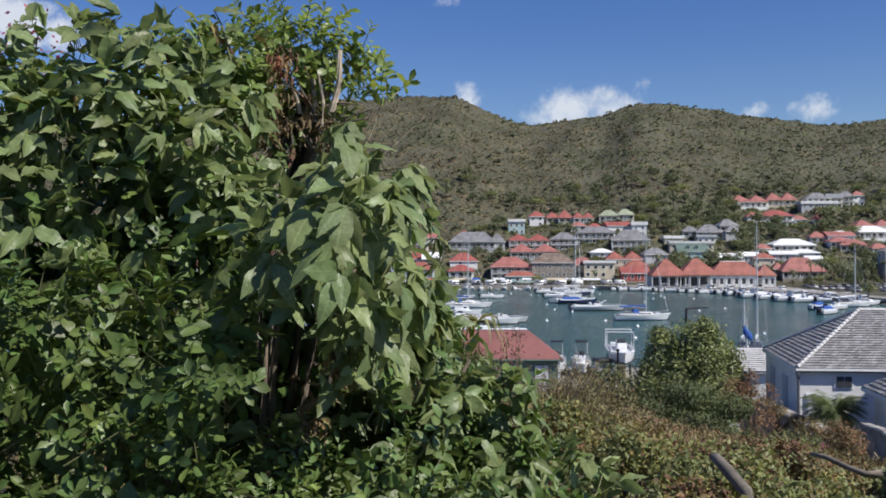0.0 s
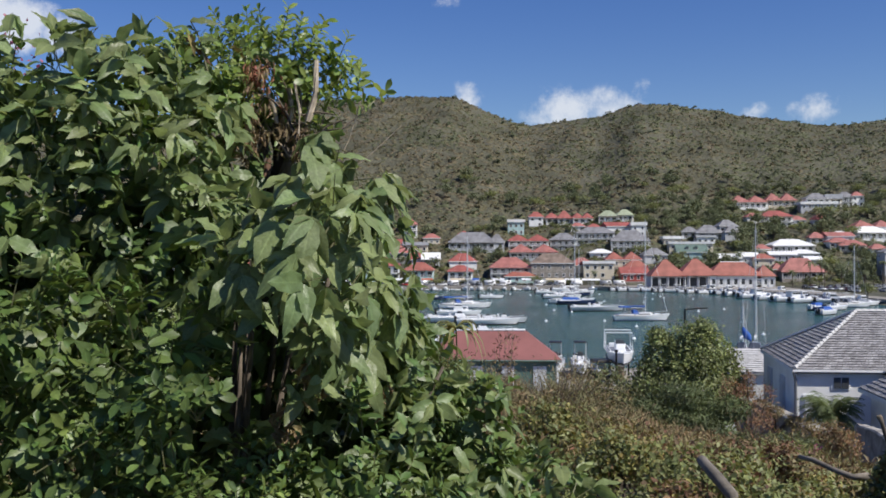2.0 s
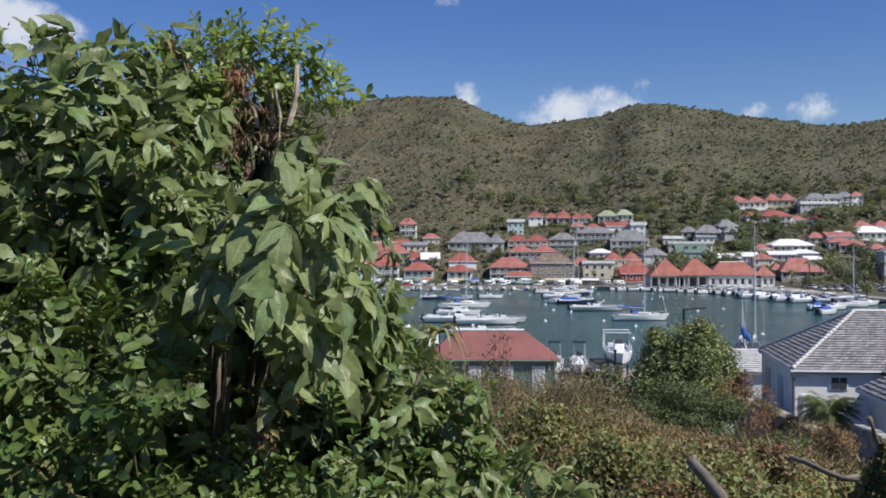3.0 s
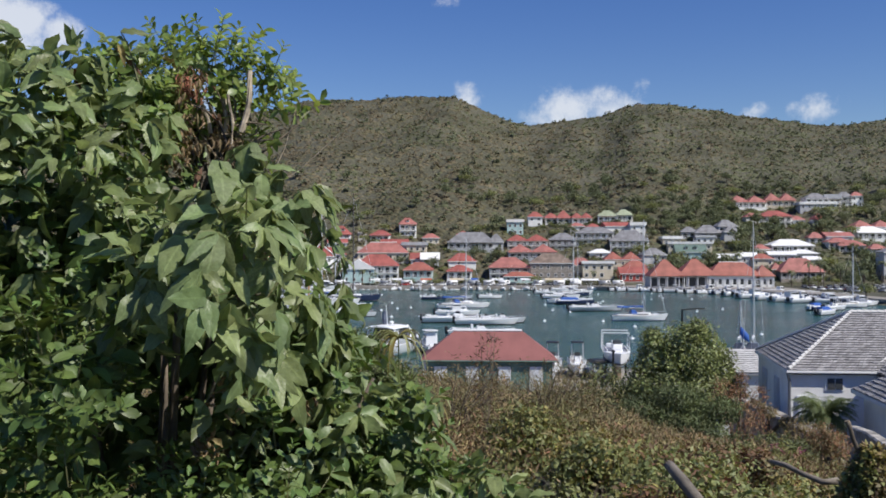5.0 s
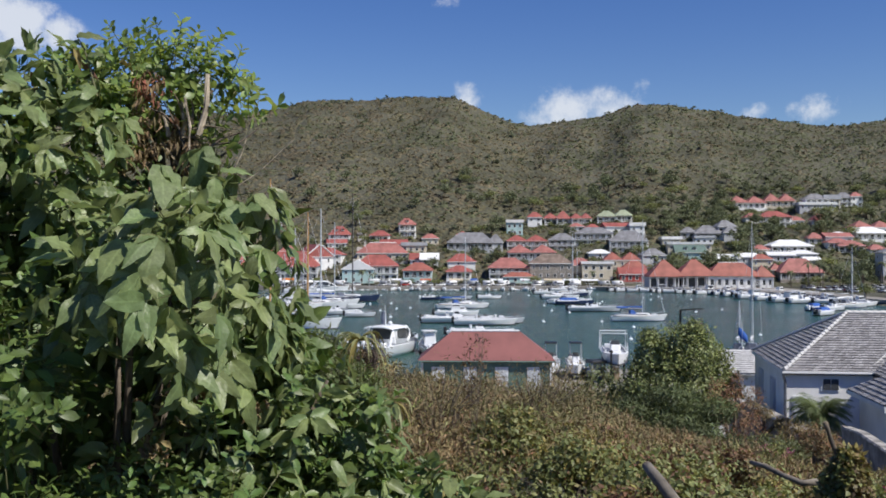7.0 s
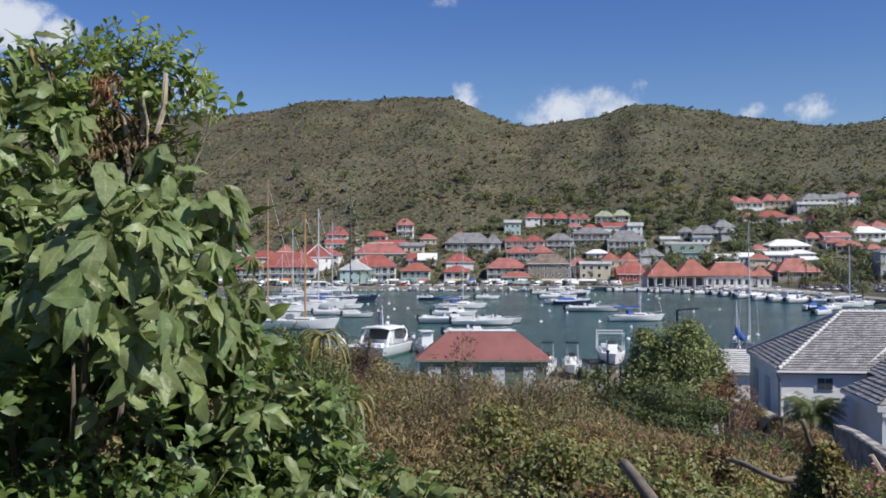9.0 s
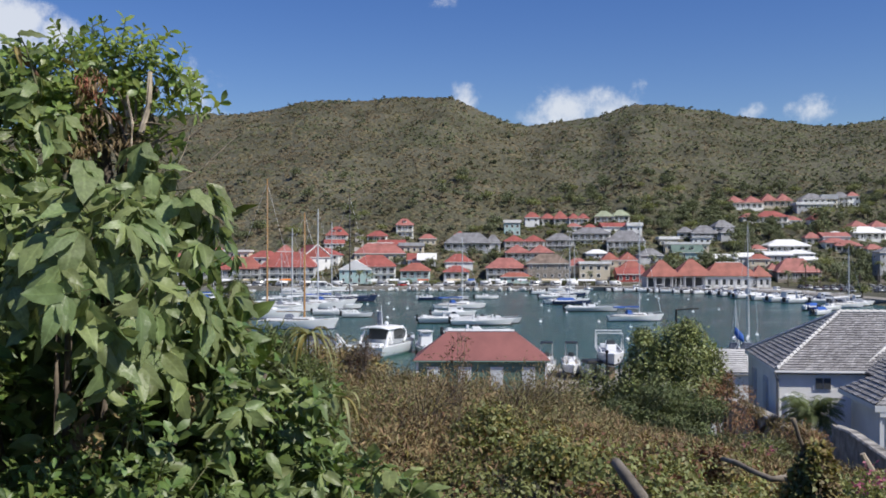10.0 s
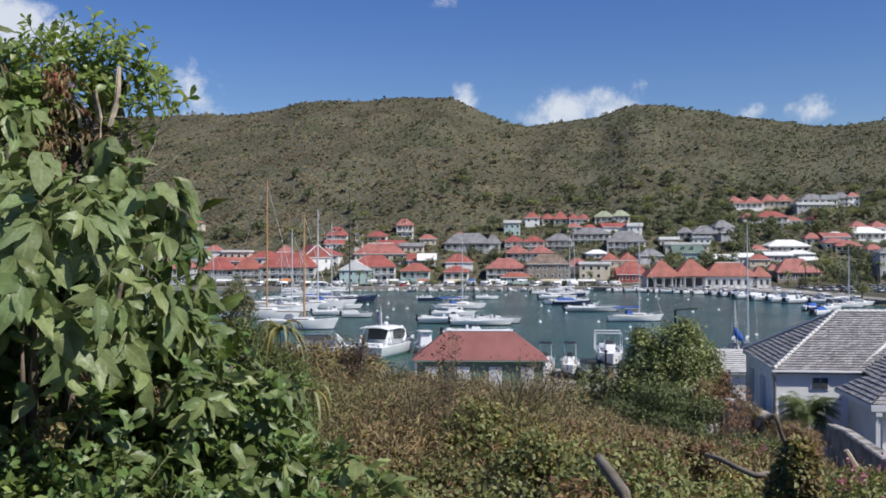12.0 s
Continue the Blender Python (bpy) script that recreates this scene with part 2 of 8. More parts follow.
def height(x, y):
    x, y = np.asarray(x, float), np.asarray(y, float)
    # far hillside
    tan = x / np.maximum(y, 1)
    top = 12.5 + lerp(tan, CREST) * RIDGE_Y
    up = np.clip((y - SHORE_Y - 10) / (RIDGE_Y - SHORE_Y - 10), 0, 2.2)
    rise = np.where(up < 1, up, 1 - (up - 1) * 0.8)
    far = 1.4 + (top - 1.4) * rise + wave_noise(x, y, 70, 3) * 2.2 * np.clip(up * 5, 0, 1) * np.clip((1 - up) * 6, 0.15, 1) + wave_noise(x, y, 160, 5) * (5 - 3.2 * smooth_step(0.36, 0.5, up)) * np.clip(up * 3, 0, 1) * np.clip((1 - up) * 4, 0, 1)
    # near hillside that falls to the quay
    near = lerp(y, [(-300, 30), (-40, 14), (-6, 11.1), (2, 10.85), (8, 10.3), (20, 8.9), (31, 7.4), (41, 5.4), (54, 2.0), (62, 1.5), (90, 1.4)])
    near = near + wave_noise(x, y, 9, 11) * 0.22 * np.clip(y / 8, 0.1, 1) * np.clip((60 - y) / 20, 0, 1) - np.clip(x - 4, 0, 10) * 0.2 * np.clip((y - 6) / 12, 0, 1) * np.clip((60 - y) / 20, 0, 1)
    blend = smooth_step(110, 180, y)
    land = near * (1 - blend) + np.minimum(far, 400) * blend
    side = smooth_step(150, 420, np.abs(x))
    land = np.where((y > 60) & (y < SHORE_Y + 12), 1.4 + side * 14 + (far - 1.4) * smooth_step(SHORE_Y, SHORE_Y + 12, y), land)
    land = np.where(y >= SHORE_Y + 12, far, land)
    wet = (y > np.where(x < 9, 82, 98)) & (y < shore(x)) & (x > -165) & (x < 123)
    return np.where(wet, -2.5, land)


def build_ground():
    def spread(*spans):
        return np.unique(np.concatenate([np.linspace(a, b, n) for a, b, n in spans]))
    xs = spread((-3500, -700, 12), (-700, -260, 30), (-260, 330, 90), (330, 700, 30), (700, 3500, 12), (-12, 20, 60))
    ys = spread((-900, -40, 10), (-40, -6, 12), (-6, 62, 85), (62, 110, 40), (110, 360, 60), (360, 470, 55), (470, 830, 75), (830, 1200, 20), (1200, 4500, 12))
    gx, gy = np.meshgrid(xs, ys)
    gz = height(gx, gy)
    v = np.stack([gx, gy, gz], -1).reshape(-1, 3)
    w = len(xs)
    i = (np.arange(len(ys) - 1)[:, None] * w + np.arange(w - 1)[None]).ravel()
    f = np.stack([i, i + 1, i + 1 + w, i + w], 1)
    ob = part_mesh("ground", mesh_np("ground", v, f), ground_material(), smooth=True)
    return tagged(ob, "dry scrubby hillside with brown earth and a paved waterfront", "ground", kind="structure")


def ground_material():
    m = material("dry_earth", (0.08, 0.08, 0.041), 0.95, vary=0.25, scale=0.03, grain=0.6, bump=0.6, bump_scale=0.9, second=(0.09, 0.086, 0.056))
    n = m.node_tree.nodes
    for k in n:
        if k.bl_idname == "ShaderNodeMapRange":
            k.inputs["From Min"].default_value, k.inputs["From Max"].default_value = 0.36, 0.64
        if k.bl_idname == "ShaderNodeBump":
            k.inputs["Distance"].default_value = 0.5
    return m


build_ground()


def water_material():
    m = bpy.data.materials.new("harbour_water")
    m.use_nodes = True
    n, l = m.node_tree.nodes, m.node_tree.links
    b = n["Principled BSDF"]
    b.inputs["Base Color"].default_value = (0.03, 0.085, 0.074, 1)
    b.inputs["Roughness"].default_value, b.inputs["IOR"].default_value = 0.09, 1.33
    co, mp = n.new("ShaderNodeTexCoord"), n.new("ShaderNodeMapping")
    mp.inputs["Scale"].default_value = (0.6, 1.0, 1.0)
    a, c = n.new("ShaderNodeTexNoise"), n.new("ShaderNodeTexNoise")
    a.inputs["Scale"].default_value, a.inputs["Detail"].default_value = 0.9, 4
    c.inputs["Scale"].default_value, c.inputs["Detail"].default_value = 0.02, 3
    l.new(co.outputs["Object"], mp.inputs["Vector"]), l.new(mp.outputs[0], a.inputs["Vector"]), l.new(mp.outputs[0], c.inputs["Vector"])
    bp, mr = n.new("ShaderNodeBump"), n.new("ShaderNodeMapRange")
    bp.inputs["Strength"].default_value, bp.inputs["Distance"].default_value = 1.0, 0.5
    l.new(a.outputs["Fac"], bp.inputs["Height"]), l.new(bp.outputs[0], b.inputs["Normal"])
    mr.inputs["To Min"].default_value, mr.inputs["To Max"].default_value = 0.06, 0.3
    l.new(c.outputs["Fac"], mr.inputs["Value"]), l.new(mr.outputs[0], b.inputs["Roughness"])
    return m


def build_water():
    bm = bmesh.new()
    bmesh.ops.create_grid(bm, x_segments=2, y_segments=2, size=1, matrix=Matrix.LocRotScale((0, 245, 0), None, (168, 141, 1)))
    tagged(part("water", bm, water_material()), "calm blue-green harbour water with small ripples", "water", kind="structure")


build_water()


# ---- town houses ----
WINDOWS = {}
FOOTPRINTS = []


def window_meshes(w, h):
    key = (round(w, 2), round(h, 2))
    if key not in WINDOWS:
        bm = bmesh.new()
        t = min(0.14, w * 0.12)
        for a in ((-w / 2, -w / 2 + t, 0, h), (w / 2 - t, w / 2, 0, h), (-w / 2 + t, w / 2 - t, h - t, h), (-w / 2 - 0.05, w / 2 + 0.05, -t, 0)):
            box(bm, a[0], a[1], -0.07, 0.02, a[2], a[3])
        fr = bpy.data.meshes.new("window_frame")
        bm.to_mesh(fr), bm.free()
        bm = boxed(-w / 2 + t, w / 2 - t, -0.03, 0.02, 0, h - t)
        box(bm, -0.03, 0.03, -0.05, -0.03, 0, h - t)
        gl = bpy.data.meshes.new("pane")
        bm.to_mesh(gl), bm.free()
        fr.materials.append(WHITE), gl.materials.append(GLASS)
        WINDOWS[key] = fr, gl
    return WINDOWS[key]


def window_on(parent, m, w, h):
    fr, gl = window_meshes(w, h)
    f = part_mesh("window", fr, None, parent)
    f.matrix_local = m
    part_mesh("pane", gl, None, f)
    return f


def roof_bm(w, d, rise, kind, over=0.5, thick=0.16):
    """A roof over a rectangle centred on the origin, eave at z 0."""
    bm = bmesh.new()
    a, b = w / 2 + over, d / 2 + over
    if kind == "flat":
        return box(bm, -a, a, -b, b, 0, max(0.25, rise))
    if kind == "hip":
        r = max(a - b, 0.02) if a >= b else 0.02
        ry = 0.0 if a >= b else b - a
        tops = [(-r, -ry, rise), (r, ry, rise)] if a >= b else [(0, -ry, rise), (0, ry, rise)]
    elif kind == "gable":  # ridge along x
        tops = [(-a, 0, rise), (a, 0, rise)]
    elif kind == "front":  # gable that faces -y
        tops = [(0, -b, rise), (0, b, rise)]
    low = [bm.verts.new(p) for p in ((-a, -b, -thick), (a, -b, -thick), (a, b, -thick), (-a, b, -thick))]
    eave = [bm.verts.new(p) for p in ((-a, -b, 0), (a, -b, 0), (a, b, 0), (-a, b, 0))]
    t0, t1 = (bm.verts.new(p) for p in tops)
    for i in range(4):
        bm.faces.new((low[i], low[(i + 1) % 4], eave[(i + 1) % 4], eave[i]))
    bm.faces.new(low[::-1])
    if kind == "front" or (kind == "hip" and a < b):
        bm.faces.new((eave[0], eave[1], t0)), bm.faces.new((eave[1], eave[2], t1, t0))
        bm.faces.new((eave[2], eave[3], t1)), bm.faces.new((eave[3], eave[0], t0, t1))
    else:
        bm.faces.new((eave[0], eave[1], t1, t0)), bm.faces.new((eave[1], eave[2], t1))
        bm.faces.new((eave[2], eave[3], t0, t1)), bm.faces.new((eave[3], eave[0], t0))
    return bm


HOUSE_WORDS = {"red_roof_sheet": "red metal roof", "orange_red_roof": "orange-red roof", "faded_red_roof": "faded red roof", "grey_shingle_roof": "grey shingle roof", "weathered_brown_roof": "weathered brown roof",
               "pale_green_roof": "pale green roof", "dull_green_roof": "dull green roof", "white_sheet_roof": "white sheet roof", "white_paint": "White", "cream_render": "Cream", "grey_render": "Grey",
               "rubble_stone": "Rubble stone", "pale_teal_paint": "Pale teal", "dark_red_paint": "Dark red"}


def house(x, y, w, d, h, rise, roof=RED, wall=WHITE, kind="hip", bays=3, yaw=0.0, porch=0.0, caps=False, storeys=0, dormers=0, over=0.5):
    """A house with its front towards -y; h is the height of its walls over the ground in front."""
    rng = random.Random(int(x * 10) * 31 + int(y * 10))
    floors = storeys or max(1, min(3, round(h / 3.2)))
    z = float(min(height(x - w / 2, y - d / 2), height(x + w / 2, y - d / 2), height(x, y)))
    FOOTPRINTS.append((x, y, w, d))
    where = "on the hillside" if y > 405 else "by the quay"
    tall = {1: "single-storey", 2: "two-storey", 3: "three-storey"}[floors]
    ob = thing("house", pose(x, y, z, 0, 0, yaw), f"{HOUSE_WORDS[wall.name]} {tall} house with {'flat ' if kind == 'flat' else ''}{HOUSE_WORDS[roof.name]} {where}", "house", "houses of the harbour town")
    top = min(h, floors * 3.1)
    foot = h - top
    walls = boxed(-w / 2, w / 2, -d / 2, d / 2, foot - 0.3, h)
    if kind in ("front", "gable"):
        # gable triangles
        for s in (-1, 1):
            if kind == "front":
                tri = [(-w / 2, s * d / 2, h), (w / 2, s * d / 2, h), (0, s * d / 2, h + rise * 0.92)]
            else:
                tri = [(s * w / 2, -d / 2, h), (s * w / 2, d / 2, h), (s * w / 2, 0, h + rise * 0.92)]
            walls.faces.new([walls.verts.new(p) for p in tri])
    part("wall", walls, wall, ob)
    part("plinth", boxed(-w / 2 - 0.12, w / 2 + 0.12, -d / 2 - 0.12, d / 2, -2.5, foot + 0.05), STONE if rng.random() < 0.5 else GREYWALL, ob)
    # roof, with its white boards under the eaves
    spans = ((-w / 4, w / 2), (w / 4, w / 2)) if kind == "twin" else ((0, w),)
    for cx, rw in spans:
        r = part("roof", roof_bm(rw, d, rise, "hip" if kind == "twin" else kind, over if kind != "twin" else over * 0.55), roof, ob)
        r.location = (cx, 0, h + 0.05)
        if caps and kind == "hip":
            a = max(rw / 2 - d / 2, 0.2)
            part("ridge_cap", tube(bmesh.new(), [(-a, 0, rise), (a, 0, rise)], [0.2, 0.2], 5), WHITE, r, "white ridge capping")
        if caps and kind == "front":
            for s in (-1, 1):
                part("barge_board", tube(bmesh.new(), [(s * (rw / 2 + over), -d / 2 - over - 0.05, 0), (0, -d / 2 - over - 0.05, rise + 0.1)], [0.26, 0.26], 4), WHITE, r, "white barge board")
        for k in range(dormers):
            dx = (k - (dormers - 1) / 2) * rw * 0.3
            dm = part("dormer", roof_bm(1.5, 2.2, 0.8, "front", 0.15, 0.1), roof, r)
            dm.location = (dx, -d * 0.27, rise * 0.62)
            part("dormer_front", boxed(-0.65, 0.65, -1.05, -0.95, -0.9, 0.05), WHITE, dm)
            part("dormer_pane", boxed(-0.4, 0.4, -1.1, -1.05, -0.75, -0.1), GLASS, dm)
    if kind != "flat":
        part("eaves_board", boxed(-w / 2 - over + 0.03, w / 2 + over - 0.03, -d / 2 - over - 0.04, -d / 2 - over + 0.02, h - 0.22, h + 0.0), WHITE, ob, "white eaves board")
    else:
        part("parapet", boxed(-w / 2 - over - 0.03, w / 2 + over + 0.03, -d / 2 - over - 0.03, -d / 2 - over + 0.12, h + 0.02, h + rise + 0.18), WHITE if roof is not GREYROOF else GREYWALL, ob)
    fh = top / floors
    ww, wh = (min(2.0, w / bays * 0.72), min(2.2, fh * 0.7)) if porch else (min(rng.uniform(0.9, 1.6), w / bays * 0.5), min(rng.uniform(1.1, 1.6), fh * 0.55))
    for k in range(floors):
        zf = foot + k * fh
        for i in range(bays):
            if not porch and rng.random() < 0.12:
                continue
            cx = -w / 2 + (i + 0.5) * w / bays
            window_on(ob, pose(cx, -d / 2 - 0.02, zf + (0.15 if porch else fh * 0.3)), ww, wh)
        for s in (-1, 1):
            window_on(ob, pose(s * (w / 2 + 0.02), rng.uniform(-0.2, 0.2) * d, zf + fh * 0.3, 0, 0, 90 * s), min(1.2, d * 0.2), min(wh, 1.5))
    if porch:
        n = max(3, int(w / 3.2) + 1)
        for k in range(floors):
            zf, last = foot + k * fh, k == floors - 1
            front = -d / 2 - porch
            part("porch_floor", boxed(-w / 2 - 0.2, w / 2 + 0.2, front, -d / 2 - 0.13, zf - (0.2 if k else 0.2 + foot + 1.5), zf + 0.02), WHITE if k else wall, ob)
            if last:
                bm = boxed(-w / 2 - over, w / 2 + over, front - 0.3, -d / 2 - over + 0.1, zf + fh - 0.12, zf + fh)
                for v in bm.verts:
                    if v.co.y < -d / 2 - over:
                        v.co.z -= 0.28
                part("porch_roof", bm, roof, ob)
            me = bpy.data.meshes.new("post")
            bm = boxed(-0.08, 0.08, -0.08, 0.08, 0.0, fh - 0.2)
            bm.to_mesh(me), bm.free()
            me.materials.append(WHITE)
            for i in range(n):
                o = part_mesh("post", me, None, ob)
                o.location = (-w / 2 + w * i / (n - 1), front + 0.15, zf)
            bm = boxed(-w / 2, w / 2, front + 0.1, front + 0.18, zf + 0.88, zf + 0.98)
            box(bm, -w / 2, w / 2, front + 0.11, front + 0.17, zf + 0.12, zf + 0.18)
            for i in range(int(w / 0.45)):
                box(bm, -w / 2 + i * 0.45 + 0.2, -w / 2 + i * 0.45 + 0.28, front + 0.12, front + 0.16, zf + 0.18, zf + 0.88)
            part("railing", bm, WHITE, ob)
    return ob


house(-87.9, 398.0, 12.4, 9.0, 4.7, 4.3, RED, GREYWALL, "hip", bays=4, yaw=2, porch=2.0, caps=False)
house(-76.2, 397.1, 10.2, 7.3, 5.1, 4.3, ORANGE, GREYWALL, "hip", bays=4, yaw=0, porch=2.0)
house(-85.0, 411.1, 18.5, 10.0, 3.5, 3.5, FADED, GREYWALL, "hip", bays=6, yaw=0)
house(-59.9, 398.7, 21.4, 10.0, 5.7, 5.7, RED, GREYWALL, "hip", bays=7, yaw=0, porch=1.5, storeys=2)
house(-52.4, 408.0, 11.5, 13.0, 6.6, 5.0, RED, WHITE, "front", bays=3, yaw=28, caps=True, storeys=2)
house(-48.0, 414.0, 14.4, 10.0, 4.6, 2.9, RED, WHITE, "hip", bays=5, yaw=-7, storeys=2)
house(-44.9, 439.2, 8.9, 6.4, 3.8, 3.6, RED, WHITE, "hip", bays=3, yaw=2, porch=1.5, storeys=2, dormers=2)
house(-45.5, 431.3, 8.1, 5.8, 2.3, 1.8, RED, WHITE, "gable", bays=3, yaw=7)
house(-27.1, 440.9, 8.2, 5.9, 3.0, 2.1, RED, WHITE, "hip", bays=3, yaw=-4, porch=1.2)
house(-24.7, 420.1, 21.3, 10.0, 4.7, 4.4, FADED, CREAM, "hip", bays=7, yaw=2, caps=True)
house(-20.6, 433.9, 11.3, 8.1, 3.2, 2.3, RED, CREAM, "gable", bays=4, yaw=-7)
house(-25.8, 397.9, 16.9, 10.0, 6.2, 4.3, RED, WHITE, "hip", bays=6, yaw=2, porch=1.2, storeys=2)
house(-32.8, 394.3, 12.4, 8.9, 5.6, 3.8, WHITEROOF, TEALWALL, "front", bays=4, yaw=0)
house(-15.6, 450.2, 7.4, 5.3, 6.1, 2.7, FADED, WHITE, "hip", bays=3, yaw=7, storeys=2, porch=1.2, dormers=1)
house(-5.0, 445.4, 7.4, 5.3, 3.0, 2.1, FADED, CREAM, "hip", bays=3, yaw=4)
house(-11.6, 431.4, 10.2, 7.4, 4.1, 1.3, GREYROOF, CREAM, "flat", bays=4, yaw=-2)
house(-9.9, 414.2, 5.6, 5.0, 3.0, 2.8, RED, WHITE, "gable", bays=2, yaw=-2)
house(-4.8, 410.4, 7.2, 5.2, 4.1, 2.8, WHITEROOF, GREYWALL, "gable", bays=2, yaw=0, storeys=2)
house(-9.1, 397.2, 11.3, 8.1, 4.4, 2.9, ORANGE, TEALWALL, "hip", bays=4, yaw=-2, porch=1.2)
house(13.4, 441.7, 20.2, 10.0, 4.8, 4.4, GREYROOF, GREYWALL, "hip", bays=7, yaw=-4, porch=2.0)
house(24.3, 441.3, 6.3, 5.0, 4.5, 3.6, GREYROOF, GREYWALL, "hip", bays=2, yaw=-2)
house(9.8, 452.7, 5.2, 5.0, 2.2, 1.9, RED, GREYWALL, "hip", bays=2, yaw=-4)
house(8.3, 411.4, 11.3, 8.2, 3.5, 3.3, RED, WHITE, "hip", bays=4, yaw=4, storeys=2)
house(7.3, 396.2, 9.7, 7.0, 4.0, 2.2, RED, WHITE, "hip", bays=3, yaw=-2, porch=1.0)
house(38.6, 448.8, 17.7, 10.0, 4.9, 2.7, RED, GREYWALL, "twin", bays=6, yaw=0, porch=1.5, storeys=2)
house(39.6, 434.7, 20.6, 10.0, 3.5, 3.3, FADED, GREYWALL, "twin", bays=7, yaw=0, porch=1.5)
house(27.2, 399.9, 15.7, 10.0, 5.3, 3.8, FADED, GREYWALL, "hip", bays=5, yaw=0, porch=1.5, storeys=2)
house(30.8, 395.0, 12.2, 8.8, 2.6, 2.4, ORANGE, TEALWALL, "hip", bays=4, yaw=2)
house(44.1, 397.9, 17.0, 10.0, 7.3, 3.8, BROWNROOF, STONE, "hip", bays=6, yaw=-2, storeys=2)
house(34.5, 465.7, 7.5, 5.4, 6.6, 1.2, GREENROOF, TEALWALL, "flat", bays=3, yaw=0, storeys=2)
house(45.2, 479.1, 6.9, 5.0, 4.7, 2.6, RED, WHITE, "hip", bays=2, yaw=0, storeys=2)
house(52.9, 480.3, 5.8, 5.0, 3.1, 2.3, RED, WHITE, "hip", bays=2, yaw=4, porch=1.0)
house(58.7, 477.6, 6.1, 5.0, 3.3, 3.4, RED, WHITE, "hip", bays=2, yaw=0, porch=1.0)
house(67.0, 475.9, 9.3, 6.7, 3.4, 2.3, RED, WHITE, "twin", bays=3, yaw=2, porch=1.0)
house(54.9, 448.3, 11.7, 8.4, 5.2, 2.9, GREYROOF, GREYWALL, "hip", bays=4, yaw=-7, porch=1.5, storeys=2)
house(63.6, 466.5, 7.0, 5.0, 3.2, 1.7, FADED, WHITE, "hip", bays=2, yaw=0)
house(70.0, 453.1, 16.9, 10.0, 5.7, 2.7, GREYROOF, WHITE, "hip", bays=6, yaw=-7, porch=2.0, storeys=2)
house(70.8, 463.0, 6.4, 5.0, 2.4, 1.9, RED, WHITE, "hip", bays=2, yaw=4)
house(78.9, 471.7, 8.4, 6.0, 4.0, 2.6, GREENROOF, WHITE, "hip", bays=3, yaw=-7, porch=1.0)
house(86.7, 471.5, 7.3, 5.3, 3.6, 2.6, GREENROOF, WHITE, "hip", bays=3, yaw=4, porch=1.0)
house(81.5, 460.3, 12.6, 9.0, 3.5, 2.0, RED, WHITE, "gable", bays=4, yaw=7)
house(89.9, 454.2, 6.5, 5.0, 5.0, 1.4, WHITEROOF, WHITE, "flat", bays=2, yaw=-2, storeys=2)
house(82.9, 437.8, 16.3, 10.0, 5.5, 4.6, GREYROOF, WHITE, "hip", bays=6, yaw=-7, storeys=2, porch=1.2)
house(68.7, 429.6, 9.7, 7.0, 2.4, 1.7, WHITEROOF, WHITE, "hip", bays=3, yaw=0)
house(89.4, 418.2, 9.9, 7.1, 4.2, 2.9, GREYROOF, GREYWALL, "hip", bays=3, yaw=4)
house(74.8, 411.3, 14.8, 10.0, 4.7, 3.3, ORANGE, CREAM, "twin", bays=5, yaw=-2)
house(62.6, 398.4, 12.1, 8.7, 6.5, 0.9, RED, CREAM, "flat", bays=4, yaw=-2, storeys=2)
house(56.4, 401.1, 9.9, 7.1, 4.8, 3.0, FADED, CREAM, "hip", bays=3, yaw=-2)
house(79.0, 404.7, 9.3, 6.7, 3.1, 2.7, ORANGE, CREAM, "hip", bays=3, yaw=0)
house(76.1, 394.0, 10.6, 7.6, 3.7, 2.6, RED, REDWALL, "gable", bays=4, yaw=0)
house(103.0, 444.3, 8.3, 6.0, 2.9, 1.1, WHITEROOF, CREAM, "flat", bays=3, yaw=2)
house(107.5, 429.4, 18.4, 10.0, 5.4, 0.8, WHITEROOF, CREAM, "flat", bays=6, yaw=-7)
house(105.7, 421.1, 12.3, 8.9, 4.1, 3.2, DARKGREENROOF, TEALWALL, "gable", bays=4, yaw=-4, dormers=2)
house(117.8, 444.2, 8.1, 5.8, 3.4, 0.8, GREYROOF, WHITE, "flat", bays=3, yaw=-2)
house(113.3, 454.1, 6.5, 5.0, 3.3, 2.2, GREYROOF, GREYWALL, "hip", bays=2, yaw=-7, porch=1.0)
house(121.1, 450.9, 11.8, 8.5, 4.0, 3.5, GREYROOF, GREYWALL, "hip", bays=4, yaw=-4, porch=1.5)
house(129.7, 452.0, 8.7, 6.3, 5.8, 3.0, GREYROOF, GREYWALL, "hip", bays=3, yaw=7, storeys=2, porch=1.0)
house(130.4, 445.5, 7.1, 5.1, 4.9, 2.4, GREYROOF, GREYWALL, "hip", bays=2, yaw=0)
house(160.5, 522.1, 18.5, 10.0, 4.4, 3.6, FADED, WHITE, "twin", bays=6, yaw=4, porch=1.5)
house(178.4, 524.2, 15.3, 10.0, 4.4, 3.9, FADED, CREAM, "twin", bays=5, yaw=-4, porch=1.5)
house(151.4, 483.3, 6.7, 5.0, 3.7, 2.1, FADED, WHITE, "hip", bays=2, yaw=4)
house(165.4, 493.1, 15.2, 10.0, 5.7, 2.8, RED, WHITE, "hip", bays=5, yaw=0, porch=2.0, storeys=2)
house(177.7, 495.8, 7.5, 5.4, 2.8, 2.1, FADED, WHITE, "hip", bays=3, yaw=-4)
house(187.2, 489.8, 7.9, 5.7, 3.2, 2.9, RED, WHITE, "hip", bays=3, yaw=-2, porch=1.0)
